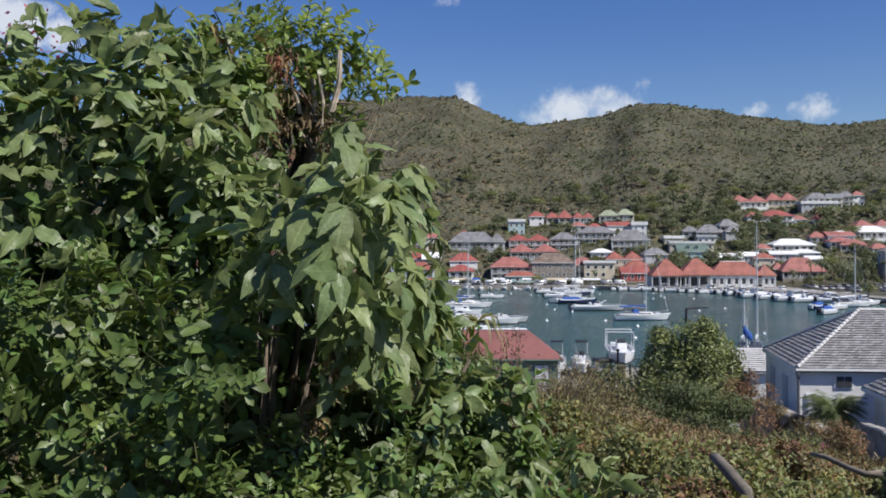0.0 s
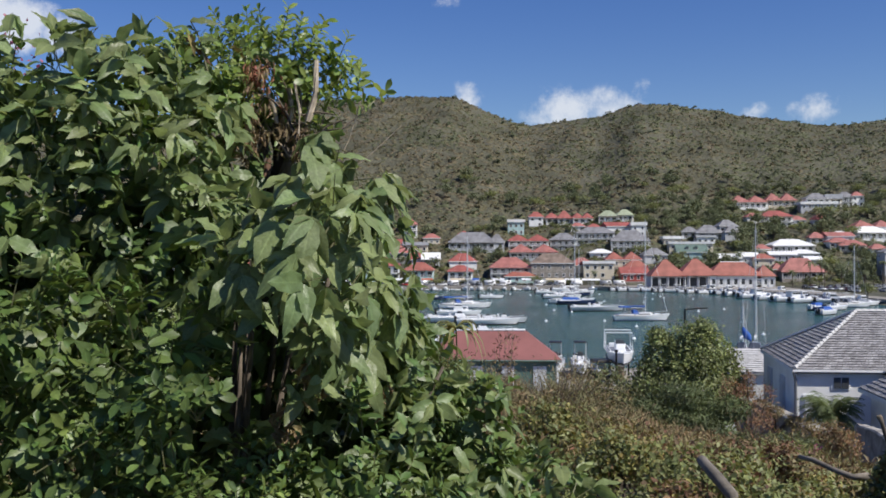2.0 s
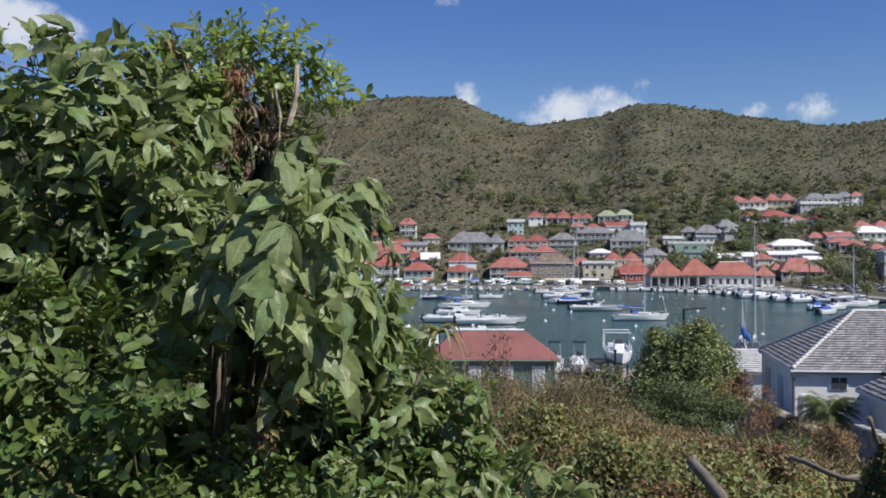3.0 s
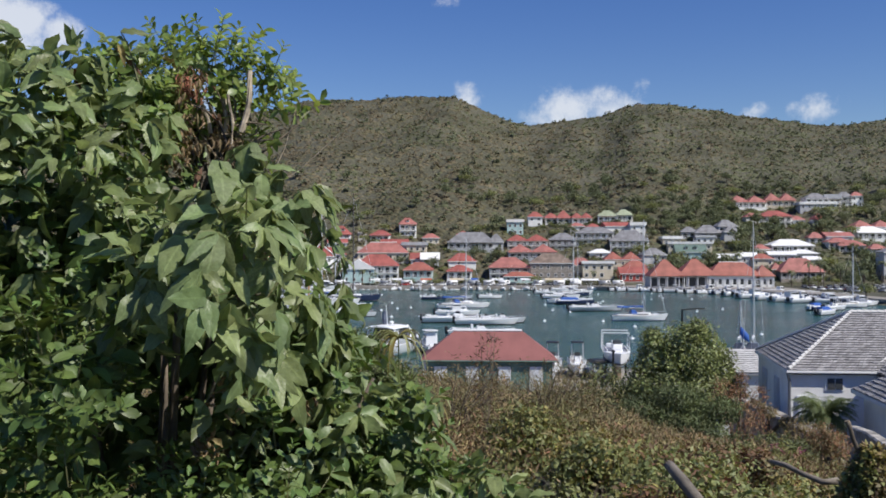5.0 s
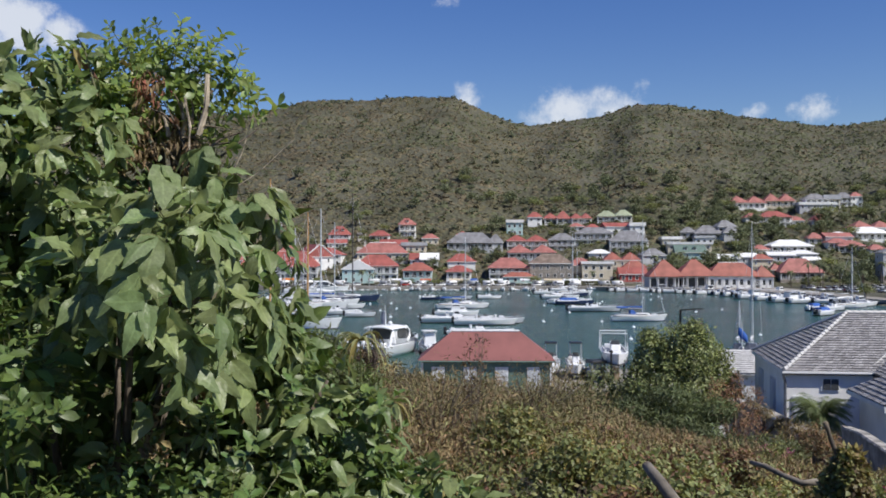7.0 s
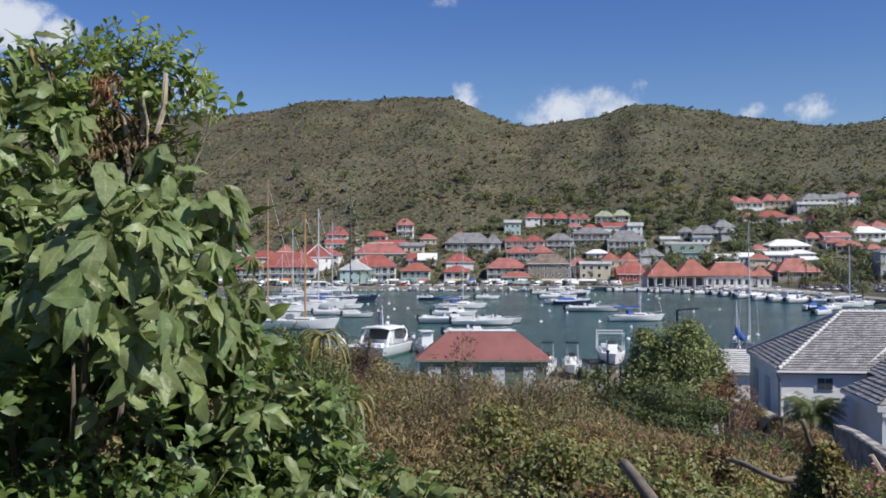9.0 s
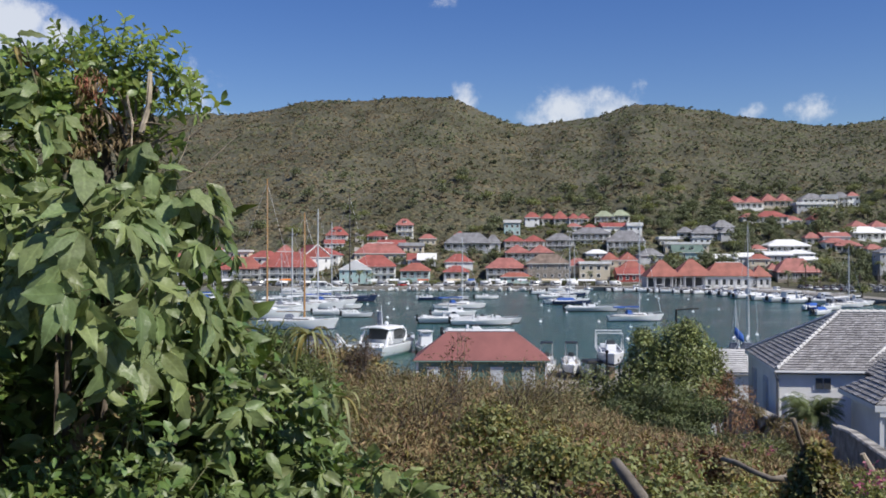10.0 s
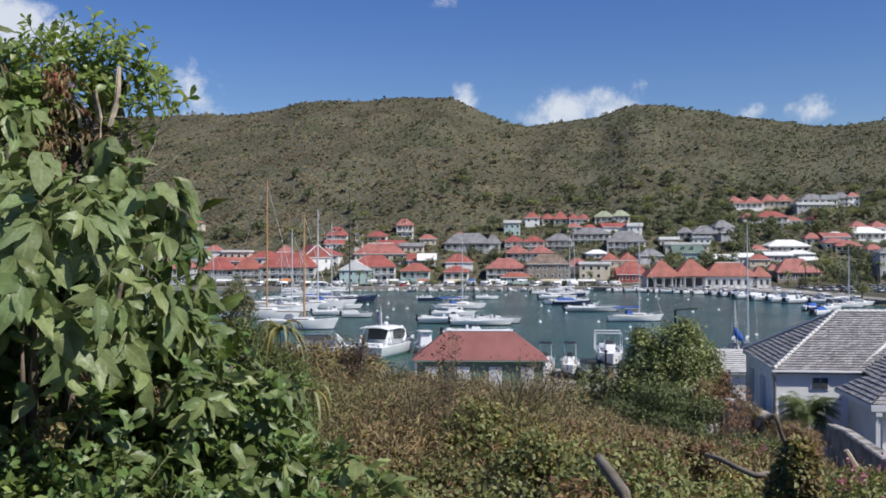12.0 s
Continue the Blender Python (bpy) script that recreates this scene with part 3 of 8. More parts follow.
house(194.5, 514.9, 11.8, 8.5, 5.2, 2.9, GREYROOF, WHITE, "hip", bays=4, yaw=-2, porch=1.2, storeys=2)
house(202.7, 513.9, 7.8, 5.6, 5.2, 2.0, GREYROOF, CREAM, "flat", bays=3, yaw=-7, porch=1.2)
house(212.4, 521.9, 7.9, 5.7, 4.9, 2.9, GREYROOF, WHITE, "hip", bays=3, yaw=-7, porch=1.2, storeys=2)
house(218.2, 520.8, 6.4, 5.0, 5.7, 2.3, FADED, WHITE, "hip", bays=2, yaw=0)
house(192.8, 510.2, 18.1, 10.0, 5.3, 1.2, WHITEROOF, GREYWALL, "flat", bays=6, yaw=-2)
house(152.0, 432.9, 17.8, 10.0, 3.7, 2.6, WHITEROOF, GREYWALL, "hip", bays=6, yaw=0, porch=1.5)
house(154.1, 423.0, 11.9, 8.6, 2.7, 1.7, WHITEROOF, GREYWALL, "hip", bays=4, yaw=-7)
house(143.8, 419.8, 10.9, 7.8, 3.3, 1.5, WHITEROOF, GREYWALL, "gable", bays=4, yaw=-4)
house(154.1, 412.4, 6.7, 5.0, 2.8, 1.4, WHITEROOF, GREYWALL, "gable", bays=2, yaw=4)
house(143.2, 397.2, 16.9, 10.0, 4.1, 5.2, FADED, STONE, "hip", bays=6, yaw=0, porch=1.0)
house(127.6, 412.4, 7.0, 5.0, 4.8, 1.7, WHITEROOF, GREYWALL, "gable", bays=2, yaw=-2)
house(119.0, 410.4, 8.8, 6.3, 4.8, 1.9, WHITEROOF, GREYWALL, "gable", bays=3, yaw=-7)
house(137.4, 426.1, 6.8, 5.0, 3.4, 2.0, FADED, CREAM, "hip", bays=2, yaw=2)
house(132.6, 409.8, 8.3, 6.0, 4.8, 2.1, ORANGE, CREAM, "hip", bays=3, yaw=-2)
house(135.2, 400.4, 4.2, 5.0, 3.1, 2.7, FADED, CREAM, "hip", bays=2, yaw=0)
house(168.5, 446.4, 6.4, 5.0, 2.9, 2.4, FADED, WHITE, "hip", bays=2, yaw=-4, porch=1.0)
house(178.1, 446.1, 12.2, 8.8, 3.6, 1.9, FADED, WHITE, "gable", bays=4, yaw=2)
house(182.7, 455.1, 7.3, 5.3, 2.4, 1.1, WHITEROOF, WHITE, "hip", bays=3, yaw=7)
house(175.6, 438.6, 10.2, 7.3, 3.2, 1.8, FADED, WHITE, "hip", bays=4, yaw=0, porch=1.0)
house(199.4, 462.2, 15.7, 10.0, 4.4, 2.8, WHITEROOF, WHITE, "hip", bays=5, yaw=4, porch=2.0)
house(205.2, 473.4, 19.4, 10.0, 3.9, 3.4, FADED, WHITE, "twin", bays=7, yaw=0)
house(179.5, 434.6, 10.8, 7.8, 3.1, 2.3, FADED, WHITE, "hip", bays=4, yaw=-7, porch=1.0)
house(188.2, 428.3, 6.8, 5.0, 3.1, 2.0, FADED, WHITE, "hip", bays=2, yaw=4, porch=1.0)
house(180.2, 394.4, 10.4, 7.5, 12.2, 2.1, GREYROOF, GREYWALL, "hip", bays=4, yaw=0, storeys=3)
house(-98.6, 417.9, 9.9, 7.1, 3.5, 3.6, GREYROOF, GREYWALL, "front", bays=3, yaw=-7)
house(-93.9, 414.7, 6.8, 5.0, 5.4, 2.4, FADED, WHITE, "hip", bays=2, yaw=4)
house(-110.1, 455.5, 3.7, 5.0, 5.4, 1.7, ORANGE, CREAM, "hip", bays=2, yaw=-4, storeys=2)
house(-83.8, 412.3, 11.1, 8.0, 6.3, 0.7, WHITEROOF, CREAM, "flat", bays=4, yaw=0)
house(-72.0, 412.2, 13.0, 9.3, 4.7, 2.8, RED, WHITE, "hip", bays=4, yaw=0)
house(-65.1, 420.8, 6.2, 5.0, 3.4, 2.7, FADED, WHITE, "hip", bays=2, yaw=7)
house(-104.5, 395.9, 13.5, 9.7, 6.2, 5.6, FADED, GREYWALL, "hip", bays=5, yaw=0, porch=2.0)
house(-126.7, 410.2, 15.2, 10.0, 7.5, 4.2, FADED, WHITE, "hip", bays=5, yaw=0)


# ---- boats ----
GEL = material("white_gelcoat", (0.78, 0.79, 0.8), 0.25, vary=0.04, scale=0.5, grain=0.03, bump=0)
NAVY = material("navy_hull_paint", (0.02, 0.035, 0.09), 0.25, vary=0.1, scale=0.5, bump=0)
BLUE = material("blue_canvas", (0.02, 0.09, 0.36), 0.8, vary=0.15, scale=1.5)
PALEHULL = material("pale_grey_hull", (0.5, 0.53, 0.56), 0.3, vary=0.05, scale=0.5, bump=0)
ALU = material("silver_spar", (0.6, 0.61, 0.63), 0.45, 0.3, vary=0.05)
VARNISH = material("varnished_spar", (0.46, 0.25, 0.09), 0.35, vary=0.15)
BLACK = material("black_rubber", (0.02, 0.02, 0.022), 0.5, vary=0.1)
SLATE_CANVAS = material("slate_blue_canvas", (0.13, 0.15, 0.2), 0.8, vary=0.2, scale=3)
TEAK = material("worn_teak", (0.30, 0.22, 0.14), 0.7, vary=0.2)


def hull_bm(L, B, free, draft=0.4, stern=0.8, sheer=0.35, n=9):
    """A boat's hull and deck; bow towards +y, waterline at z 0."""
    bm = bmesh.new()
    rows = []
    for i in range(n):
        t = i / (n - 1)
        y = -L / 2 + L * t
        half = B / 2 * (stern + (1 - stern) * min(1, t / 0.4)) * (1 - max(0, (t - 0.45) / 0.55) ** 2.2)
        half = max(half, 0.02)
        top = free * (1 + sheer * max(0, t - 0.3) ** 1.5 + 0.12 * sheer * max(0, 0.3 - t))
        keel = -draft * (1 - max(0, (t - 0.6) / 0.4) ** 2)
        yb = y + 0.07 * L * max(0, (t - 0.6) / 0.4) ** 2 - 0.025 * L * max(0, 0.2 - t) / 0.2
        rows.append([bm.verts.new(p) for p in ((0, y, keel), (half * 0.6, y, keel * 0.35), (half * 0.88, y, free * 0.35), (half, yb, top), (half * 0.9, yb, top + 0.02), (0, yb, top + 0.06),
                                               (-half * 0.9, yb, top + 0.02), (-half, yb, top), (-half * 0.88, y, free * 0.35), (-half * 0.6, y, keel * 0.35))])
    for r, s in zip(rows, rows[1:]):
        for k in range(10):
            bm.faces.new((r[k], r[(k + 1) % 10], s[(k + 1) % 10], s[k]))
    bm.faces.new(rows[0][::-1]), bm.faces.new(rows[-1])
    return bm


def hull_part(bm, mat, parent):
    ob = part("hull", bm, mat, parent, smooth=True)
    ob.data.set_sharp_from_angle(angle=radians(38))
    return ob


def cabin_bm(w, l0, l1, z0, z1, taper=0.8, rake=0.5):
    bm = boxed(-w / 2, w / 2, l0, l1, z0, z1)
    for v in bm.verts:
        if v.co.z > (z0 + z1) / 2:
            v.co.x *= taper
            v.co.y += -rake if v.co.y > (l0 + l1) / 2 else rake * 0.25
    bmesh.ops.bevel(bm, geom=bm.edges[:], offset=0.06, segments=1, affect="EDGES")
    return bm


def sailboat(m, L=12.0, mast=15.5, hull=GEL, spar=ALU, cover=BLUE, label="white sailing yacht with furled sails moored in the harbour", dodger=True, free=0.085, thick=0.085):
    ob = thing("sailing_yacht", m, label, "sailboat", "yachts in the harbour")
    B, fr = L * 0.28, L * free
    hull_part(hull_bm(L, B, fr, stern=0.62, sheer=0.55, n=13), hull, ob)
    part("waterline_stripe", hull_bm(L * 0.985, B * 0.975, 0.11, 0.3, stern=0.62), NAVY if hull is GEL else BLACK, ob)
    part("cabin", cabin_bm(B * 0.55, -L * 0.12, L * 0.25, fr, fr + 0.6), GEL, ob)
    part("cockpit", boxed(-B * 0.28, B * 0.28, -L * 0.42, -L * 0.15, fr + 0.03, fr + 0.09), TEAK, ob)
    for s in (-1, 1):
        part("coaming", boxed(s * B * 0.31 - 0.08, s * B * 0.31 + 0.08, -L * 0.43, -L * 0.13, fr, fr + 0.3, bevel=0.05), GEL, ob)
    part("spray_hood", cabin_bm(B * 0.6, -L * 0.16, -L * 0.03, fr + 0.35, fr + 1.15, 0.75, L * 0.05), cover if cover is not GEL else SLATE_CANVAS, ob, "canvas spray hood")
    part("toe_rail", toe_rail_bm(L, B, fr), TEAK if hull is GEL else ALU, ob)
    part("deck_bundle", cabin_bm(B * 0.34, L * 0.27, L * 0.38, fr + 0.06, fr + 0.45, 0.7, 0.2), SLATE_CANVAS if L > 12 else PALEHULL, ob, "tarpaulin bundle on the foredeck")
    part("cabin_window", boxed(-B * 0.26, B * 0.26, -L * 0.05, L * 0.17, fr + 0.2, fr + 0.38), GLASS, ob)
    my = L * 0.1
    part("mast", tube(bmesh.new(), [(0, my, fr), (0, my, fr + mast * 0.6), (0, my, fr + mast)], [thick * 1.2, thick * 1.1, thick * 0.7], 6), spar, ob)
    part("boom", tube(bmesh.new(), [(0, my, fr + 1.5), (0, my - L * 0.38, fr + 1.6)], [0.08, 0.07], 6), spar, ob)
    sail = bmesh.new()
    tube(sail, [(0, my - 0.1, fr + 1.75), (0, my - L * 0.18, fr + 1.8), (0, my - L * 0.37, fr + 1.75)], [0.2, 0.17, 0.1], 6)
    part("furled_sail", sail, cover, ob, "blue sail cover" if cover is BLUE else "")
    top = fr + mast * 0.97
    part("forestay", tube(bmesh.new(), [(0, my, top), (0, L * 0.52, fr + 0.5)], [0.02, 0.035], 4), GEL, ob, "white furled headsail")
    for s in (-1, 1):
        part("shroud", tube(bmesh.new(), [(0, my, top), (s * mast * 0.05, my, fr + mast * 0.55), (s * B * 0.46, my, fr)], [0.018, 0.018, 0.018], 3), ALU, ob)
    part("spreader", tube(bmesh.new(), [(-mast * 0.05, my, fr + mast * 0.55), (mast * 0.05, my, fr + mast * 0.55)], [0.03, 0.03], 4), spar, ob)
    part("backstay", tube(bmesh.new(), [(0, my, top), (0, -L * 0.48, fr)], [0.018, 0.018], 3), ALU, ob)
    if dodger:
        part("bimini", cabin_bm(B * 0.7, -L * 0.4, -L * 0.2, fr + 1.6, fr + 1.85, 0.8, 0.25), cover, ob)
        for s in (-1, 1):
            part("bimini_post", tube(bmesh.new(), [(s * B * 0.33, -L * 0.34, fr), (s * B * 0.33, -L * 0.3, fr + 1.65)], [0.03, 0.03], 4), ALU, ob)
    part("rail", rail_bm(L, B, fr), ALU, ob)
    return ob


def toe_rail_bm(L, B, fr):
    bm = bmesh.new()
    for s in (-1, 1):
        tube(bm, [(s * B * 0.33, -L * 0.49, fr + 0.04), (s * B * 0.475, -L * 0.1, fr + 0.04), (s * B * 0.4, L * 0.2, fr * 1.08 + 0.06), (s * B * 0.2, L * 0.42, fr * 1.15 + 0.06)], [0.045] * 4, 4)
    return bm


def rail_bm(L, B, fr, hgt=0.6):
    bm = bmesh.new()
    for s in (-1, 1):
        pts = [(s * B * 0.46, -L * 0.45, fr + hgt), (s * B * 0.48, 0, fr + hgt), (s * B * 0.3, L * 0.35, fr + hgt + 0.1), (0, L * 0.53, fr + hgt + 0.25)]
        tube(bm, pts, [0.02] * 4, 3)
        for p in pts[:3]:
            tube(bm, [(p[0], p[1], fr - 0.1), p], [0.02, 0.02], 3)
    return bm


def motorboat(m, L=8.0, hull=GEL, top=None, engines=2, label="white open motorboat with outboard engines moored in the harbour", cuddy=False, cover=None):
    ob = thing("motorboat", m, label, "motorboat", "motorboats in the harbour")
    B, fr = L * 0.29, 0.5 + L * 0.042
    hull_part(hull_bm(L, B, fr, stern=0.88, sheer=0.5, n=13), hull, ob)
    part("waterline_stripe", hull_bm(L * 1.0, B * 0.99, 0.14, 0.3, stern=0.88, sheer=0.1), BLACK, ob)
    part("cockpit", boxed(-B * 0.34, B * 0.34, -L * 0.44, L * 0.06, fr + 0.05, fr + 0.1), SLATE_CANVAS if L > 7 else TEAK, ob)
    for s in (-1, 1):
        part("coaming", boxed(s * B * 0.38 - 0.07, s * B * 0.38 + 0.07, -L * 0.47, L * 0.12, fr + 0.02, fr + 0.28, bevel=0.04), GEL, ob)
    part("aft_bench", boxed(-B * 0.32, B * 0.32, -L * 0.45, -L * 0.38, fr + 0.1, fr + 0.5, bevel=0.05), GEL, ob)
    if cuddy:
        part("cuddy", cabin_bm(B * 0.66, L * 0.04, L * 0.34, fr, fr + 0.55, 0.75, L * 0.12), GEL, ob)
        part("wheelhouse", cabin_bm(B * 0.62, -L * 0.12, L * 0.12, fr, fr + 1.75, 0.86, 0.45), GEL, ob)
        part("windscreen", cabin_bm(B * 0.64, -L * 0.1, L * 0.11, fr + 1.0, fr + 1.5, 0.96, 0.3), GLASS, ob)
    elif cover:
        part("canvas_cover", cabin_bm(B * 0.8, -L * 0.4, L * 0.16, fr + 0.1, fr + 0.95, 0.55, L * 0.12), cover, ob)
    else:
        part("console", cabin_bm(B * 0.4, -L * 0.06, L * 0.1, fr, fr + 0.75, 0.8, 0.35), GEL, ob)
        part("windscreen", cabin_bm(B * 0.36, -L * 0.02, L * 0.06, fr + 0.75, fr + 1.1, 0.8, 0.25), GLASS, ob)
        part("helm_seat", boxed(-B * 0.17, B * 0.17, -L * 0.15, -L * 0.11, fr + 0.1, fr + 0.95, bevel=0.05), GEL, ob)
    for i in range(engines):
        ex = (i - (engines - 1) / 2) * 0.6
        o = part("outboard_engine", cabin_bm(0.42, -L / 2 - 0.6, -L / 2 - 0.02, fr * 0.4, fr + 0.65, 0.8, 0.1), BLACK if hull is not NAVY else GEL, ob)
        o.location.x = ex
    if top:
        part("t_top", cabin_bm(B * 0.7, -L * 0.16, L * 0.14, fr + 1.95, fr + 2.05, 0.95, 0.05), top, ob)
        for s in (-1, 1):
            for yy in (-L * 0.1, L * 0.09):
                part("t_top_post", tube(bmesh.new(), [(s * B * 0.3, yy, fr), (s * B * 0.3, yy, fr + 1.97)], [0.03, 0.03], 4), ALU, ob)
    part("bow_rail", rail_bm(L * 0.95, B, fr, 0.35), ALU, ob)
    return ob


def cruiser(m, L=13.0, label="white hardtop motor yacht with dark windows moored at the quay"):
    ob = thing("motor_yacht", m, label, "motor yacht", "yachts in the harbour")
    B, fr = L * 0.3, 1.5
    hull_part(hull_bm(L, B, fr, stern=0.95, sheer=0.5), GEL, ob)

    def house(y0, y1, z0, z1, w, taper, nose):
        """A cabin with a long sloping nose: its side outline drawn out across the beam."""
        side = [(y0, z0), (y0 - 0.12, z1 - 0.25), (y0 + 0.1, z1), (y1 - nose * 1.15, z1), (y1 - nose * 0.55, z1 - (z1 - z0) * 0.4), (y1, z0)]
        bm = bmesh.new()
        rows = [[bm.verts.new((s * w * (1 - (1 - taper) * (z - z0) / (z1 - z0)), y, z)) for y, z in side] for s in (-1, 1)]
        for k in range(6):
            bm.faces.new((rows[0][k], rows[0][(k + 1) % 6], rows[1][(k + 1) % 6], rows[1][k]))
        bm.faces.new(rows[0][::-1]), bm.faces.new(rows[1])
        bmesh.ops.bevel(bm, geom=bm.edges[:], offset=0.2, segments=3, affect="EDGES")
        return bm
    part("saloon", house(-L * 0.26, L * 0.28, fr - 0.05, fr + 2.4, B * 0.45, 0.8, L * 0.3), GEL, ob, smooth=True)
    top = cabin_bm(B * 0.92, -L * 0.38, L * 0.02, fr + 2.28, fr + 2.5, 0.9, 0.4)
    bmesh.ops.subdivide_edges(top, edges=top.edges[:], cuts=3, use_grid_fill=True)
    for v in top.verts:
        v.co.z -= 0.28 * (2 * v.co.x / B) ** 2 + 0.25 * max(0, v.co.y / L + 0.1) * 4
    part("hardtop", top, GEL, ob, smooth=True)
    part("radar_dome", tube(bmesh.new(), [(0.6, -L * 0.2, fr + 2.45), (0.6, -L * 0.2, fr + 2.75), (0.6, -L * 0.2, fr + 2.95)], [0.12, 0.3, 0.2], 9), GEL, ob, smooth=True)
    part("windscreen", cabin_bm(B * 0.66, -L * 0.02, L * 0.16, fr + 1.1, fr + 1.95, 0.92, 1.45), GLASS, ob, "dark tinted windscreen")
    # dark panel on the rear of the saloon, painted as the shade in its opening
    part("cockpit_opening", cabin_bm(B * 0.66, -L * 0.285, -L * 0.26, fr + 0.75, fr + 2.1, 0.92, 0.02), GLASS, ob, "dark panel standing for the shade inside the saloon opening")
    for s in (-1, 1):
        bm = bmesh.new()
        outline = [(-0.23, 0.85), (-0.22, 1.7), (-0.17, 2.0), (-0.05, 2.02), (0.05, 1.6), (0.13, 1.05), (0.17, 0.7), (0.0, 0.6)]
        inner, outer = [[bm.verts.new((s * B * (0.455 - 0.09 * z / 2.4) + s * d, y * L, fr + z)) for y, z in outline] for d in (-0.03, 0.03)]
        bm.faces.new(inner), bm.faces.new(outer)
        for k in range(8):
            bm.faces.new((inner[k], inner[(k + 1) % 8], outer[(k + 1) % 8], outer[k]))
        bmesh.ops.recalc_face_normals(bm, faces=bm.faces[:])
        part("side_window", bm, GLASS, ob, "dark tinted side window")
        part("window_arch", tube(bmesh.new(), [(s * B * 0.38, -L * 0.02, fr + 2.25), (s * B * 0.43, L * 0.03, fr + 1.6), (s * B * 0.46, L * 0.02, fr + 0.9), (s * B * 0.47, -L * 0.05, fr + 0.3)], [0.16, 0.15, 0.16, 0.22], 7), GEL, ob, "curved white window arch", smooth=True)
        part("arch", tube(bmesh.new(), [(s * B * 0.42, -L * 0.42, fr - 0.1), (s * B * 0.41, -L * 0.36, fr + 1.2), (s * B * 0.38, -L * 0.28, fr + 2.35)], [0.22, 0.18, 0.12], 6), GEL, ob)
    part("transom_seat", cabin_bm(B * 0.7, -L * 0.47, -L * 0.38, fr - 0.1, fr + 0.45, 0.9, 0.1), GEL, ob)
    part("mast", tube(bmesh.new(), [(0, -L * 0.2, fr + 2.4), (0, -L * 0.22, fr + 5.0)], [0.07, 0.03], 5), GEL, ob)
    part("furled_canvas", tube(bmesh.new(), [(-0.5, -L * 0.16, fr + 2.4), (-0.5, -L * 0.17, fr + 3.2), (-0.45, -L * 0.18, fr + 4.2)], [0.3, 0.42, 0.25], 8), SLATE_CANVAS, ob, "slate-blue furled canvas")
    part("bathing_platform", boxed(-B * 0.44, B * 0.44, -L / 2 - 0.8, -L / 2 - 0.02, 0.25, 0.4), TEAK, ob)
    part("bow_rail", rail_bm(L, B, fr, 0.55), ALU, ob)
    return ob


def dinghy(m, L=3.4, tone=PALEHULL, label="grey inflatable dinghy tied up at the quay"):
    ob = thing("dinghy", m, label, "dinghy", "dinghies along the quay")
    bm = bmesh.new()
    tube(bm, [(-0.7, -L / 2, 0.25), (-0.72, L * 0.2, 0.27), (-0.4, L * 0.42, 0.36), (0, L * 0.5, 0.42), (0.4, L * 0.42, 0.36), (0.72, L * 0.2, 0.27), (0.7, -L / 2, 0.25)], [0.2, 0.22, 0.21, 0.2, 0.21, 0.22, 0.2], 6)
    part("tube", bm, tone, ob, smooth=True)
    part("floor", boxed(-0.6, 0.6, -L * 0.46, L * 0.3, 0.08, 0.16), PALEHULL, ob)
    part("outboard_engine", cabin_bm(0.3, -L / 2 - 0.35, -L / 2 - 0.03, 0.1, 0.75, 0.8, 0.05), BLACK, ob)
    part("seat", boxed(-0.55, 0.55, -0.2, 0.1, 0.3, 0.36), GEL, ob)
    return ob


sailboat(pose(39.1, 195.3, 0, 0, 0, -86), 10.5, 19.0, free=0.1)
sailboat(pose(-36.5, 203.2, 0, 0, 0, -82), 16, 27.0, spar=VARNISH, cover=GEL, free=0.11, thick=0.17)
sailboat(pose(-24.5, 174.1, 0, 0, 0, -92), 13, 19.0, spar=VARNISH, cover=GEL, free=0.115, dodger=False, thick=0.15)
sailboat(pose(-35.3, 230.9, 0, 0, 0, -80), 14, 18.0, cover=GEL, free=0.1, thick=0.15)
sailboat(pose(-40.5, 249.4, 0, 0, 0, -80), 12, 12.5, cover=GEL, dodger=False, thick=0.11)
sailboat(pose(-30.6, 241.0, 0, 0, 0, -88), 15, 23.0, cover=GEL, free=0.1, thick=0.16)
sailboat(pose(-29.0, 258.0, 0, 0, 0, -82), 14, 20.5, free=0.095, thick=0.14)
sailboat(pose(-26.7, 281.2, 0, 0, 0, -80), 17, 29.5, hull=NAVY, spar=SHADE, cover=GEL, label="dark blue racing yacht with a tall mast at the quay", thick=0.17)
sailboat(pose(5.0, 243.3, 0, 0, 0, -78), 12, 16.5, thick=0.12)
sailboat(pose(45.3, 336.5, 0, 0, 0, -80), 12, 17, cover=GEL)
sailboat(pose(35.0, 270.1, 0, 0, 0, -82), 12, 18, cover=GEL, thick=0.11)
sailboat(pose(102.5, 247.9, 0, 0, 0, -70), 11, 14.5, cover=GEL, thick=0.13)
sailboat(pose(-63.9, 276.9, 0, 0, 0, -50), 12, 15, hull=PALEHULL)
sailboat(pose(-45.8, 321.7, 0, 0, 0, -80), 11, 15, cover=GEL)
sailboat(pose(39.2, 123.6, 0, 0, 0, -20), 10, 16.2, cover=GEL, dodger=False, thick=0.05)
small = sailboat(pose(38.4, 126.4, 0, 0, 0, -25), 7, 6.5, cover=GEL, dodger=False)
part("loose_sail", tube(bmesh.new(), [(0, 0.6, 3.6), (0.25, 0.35, 3.0), (0.7, 0.0, 2.4), (1.1, -0.3, 1.9)], [0.08, 0.38, 0.46, 0.1], 8), BLUE, small, "bundled blue sail", smooth=True)
motorboat(pose(3.1, 190.2, 0, 0, 0, -86), 13, top=GEL)
motorboat(pose(8.3, 183.8, 0, 0, 0, -88), 11)
motorboat(pose(6.3, 157.4, 0, 0, 0, -86), 10)
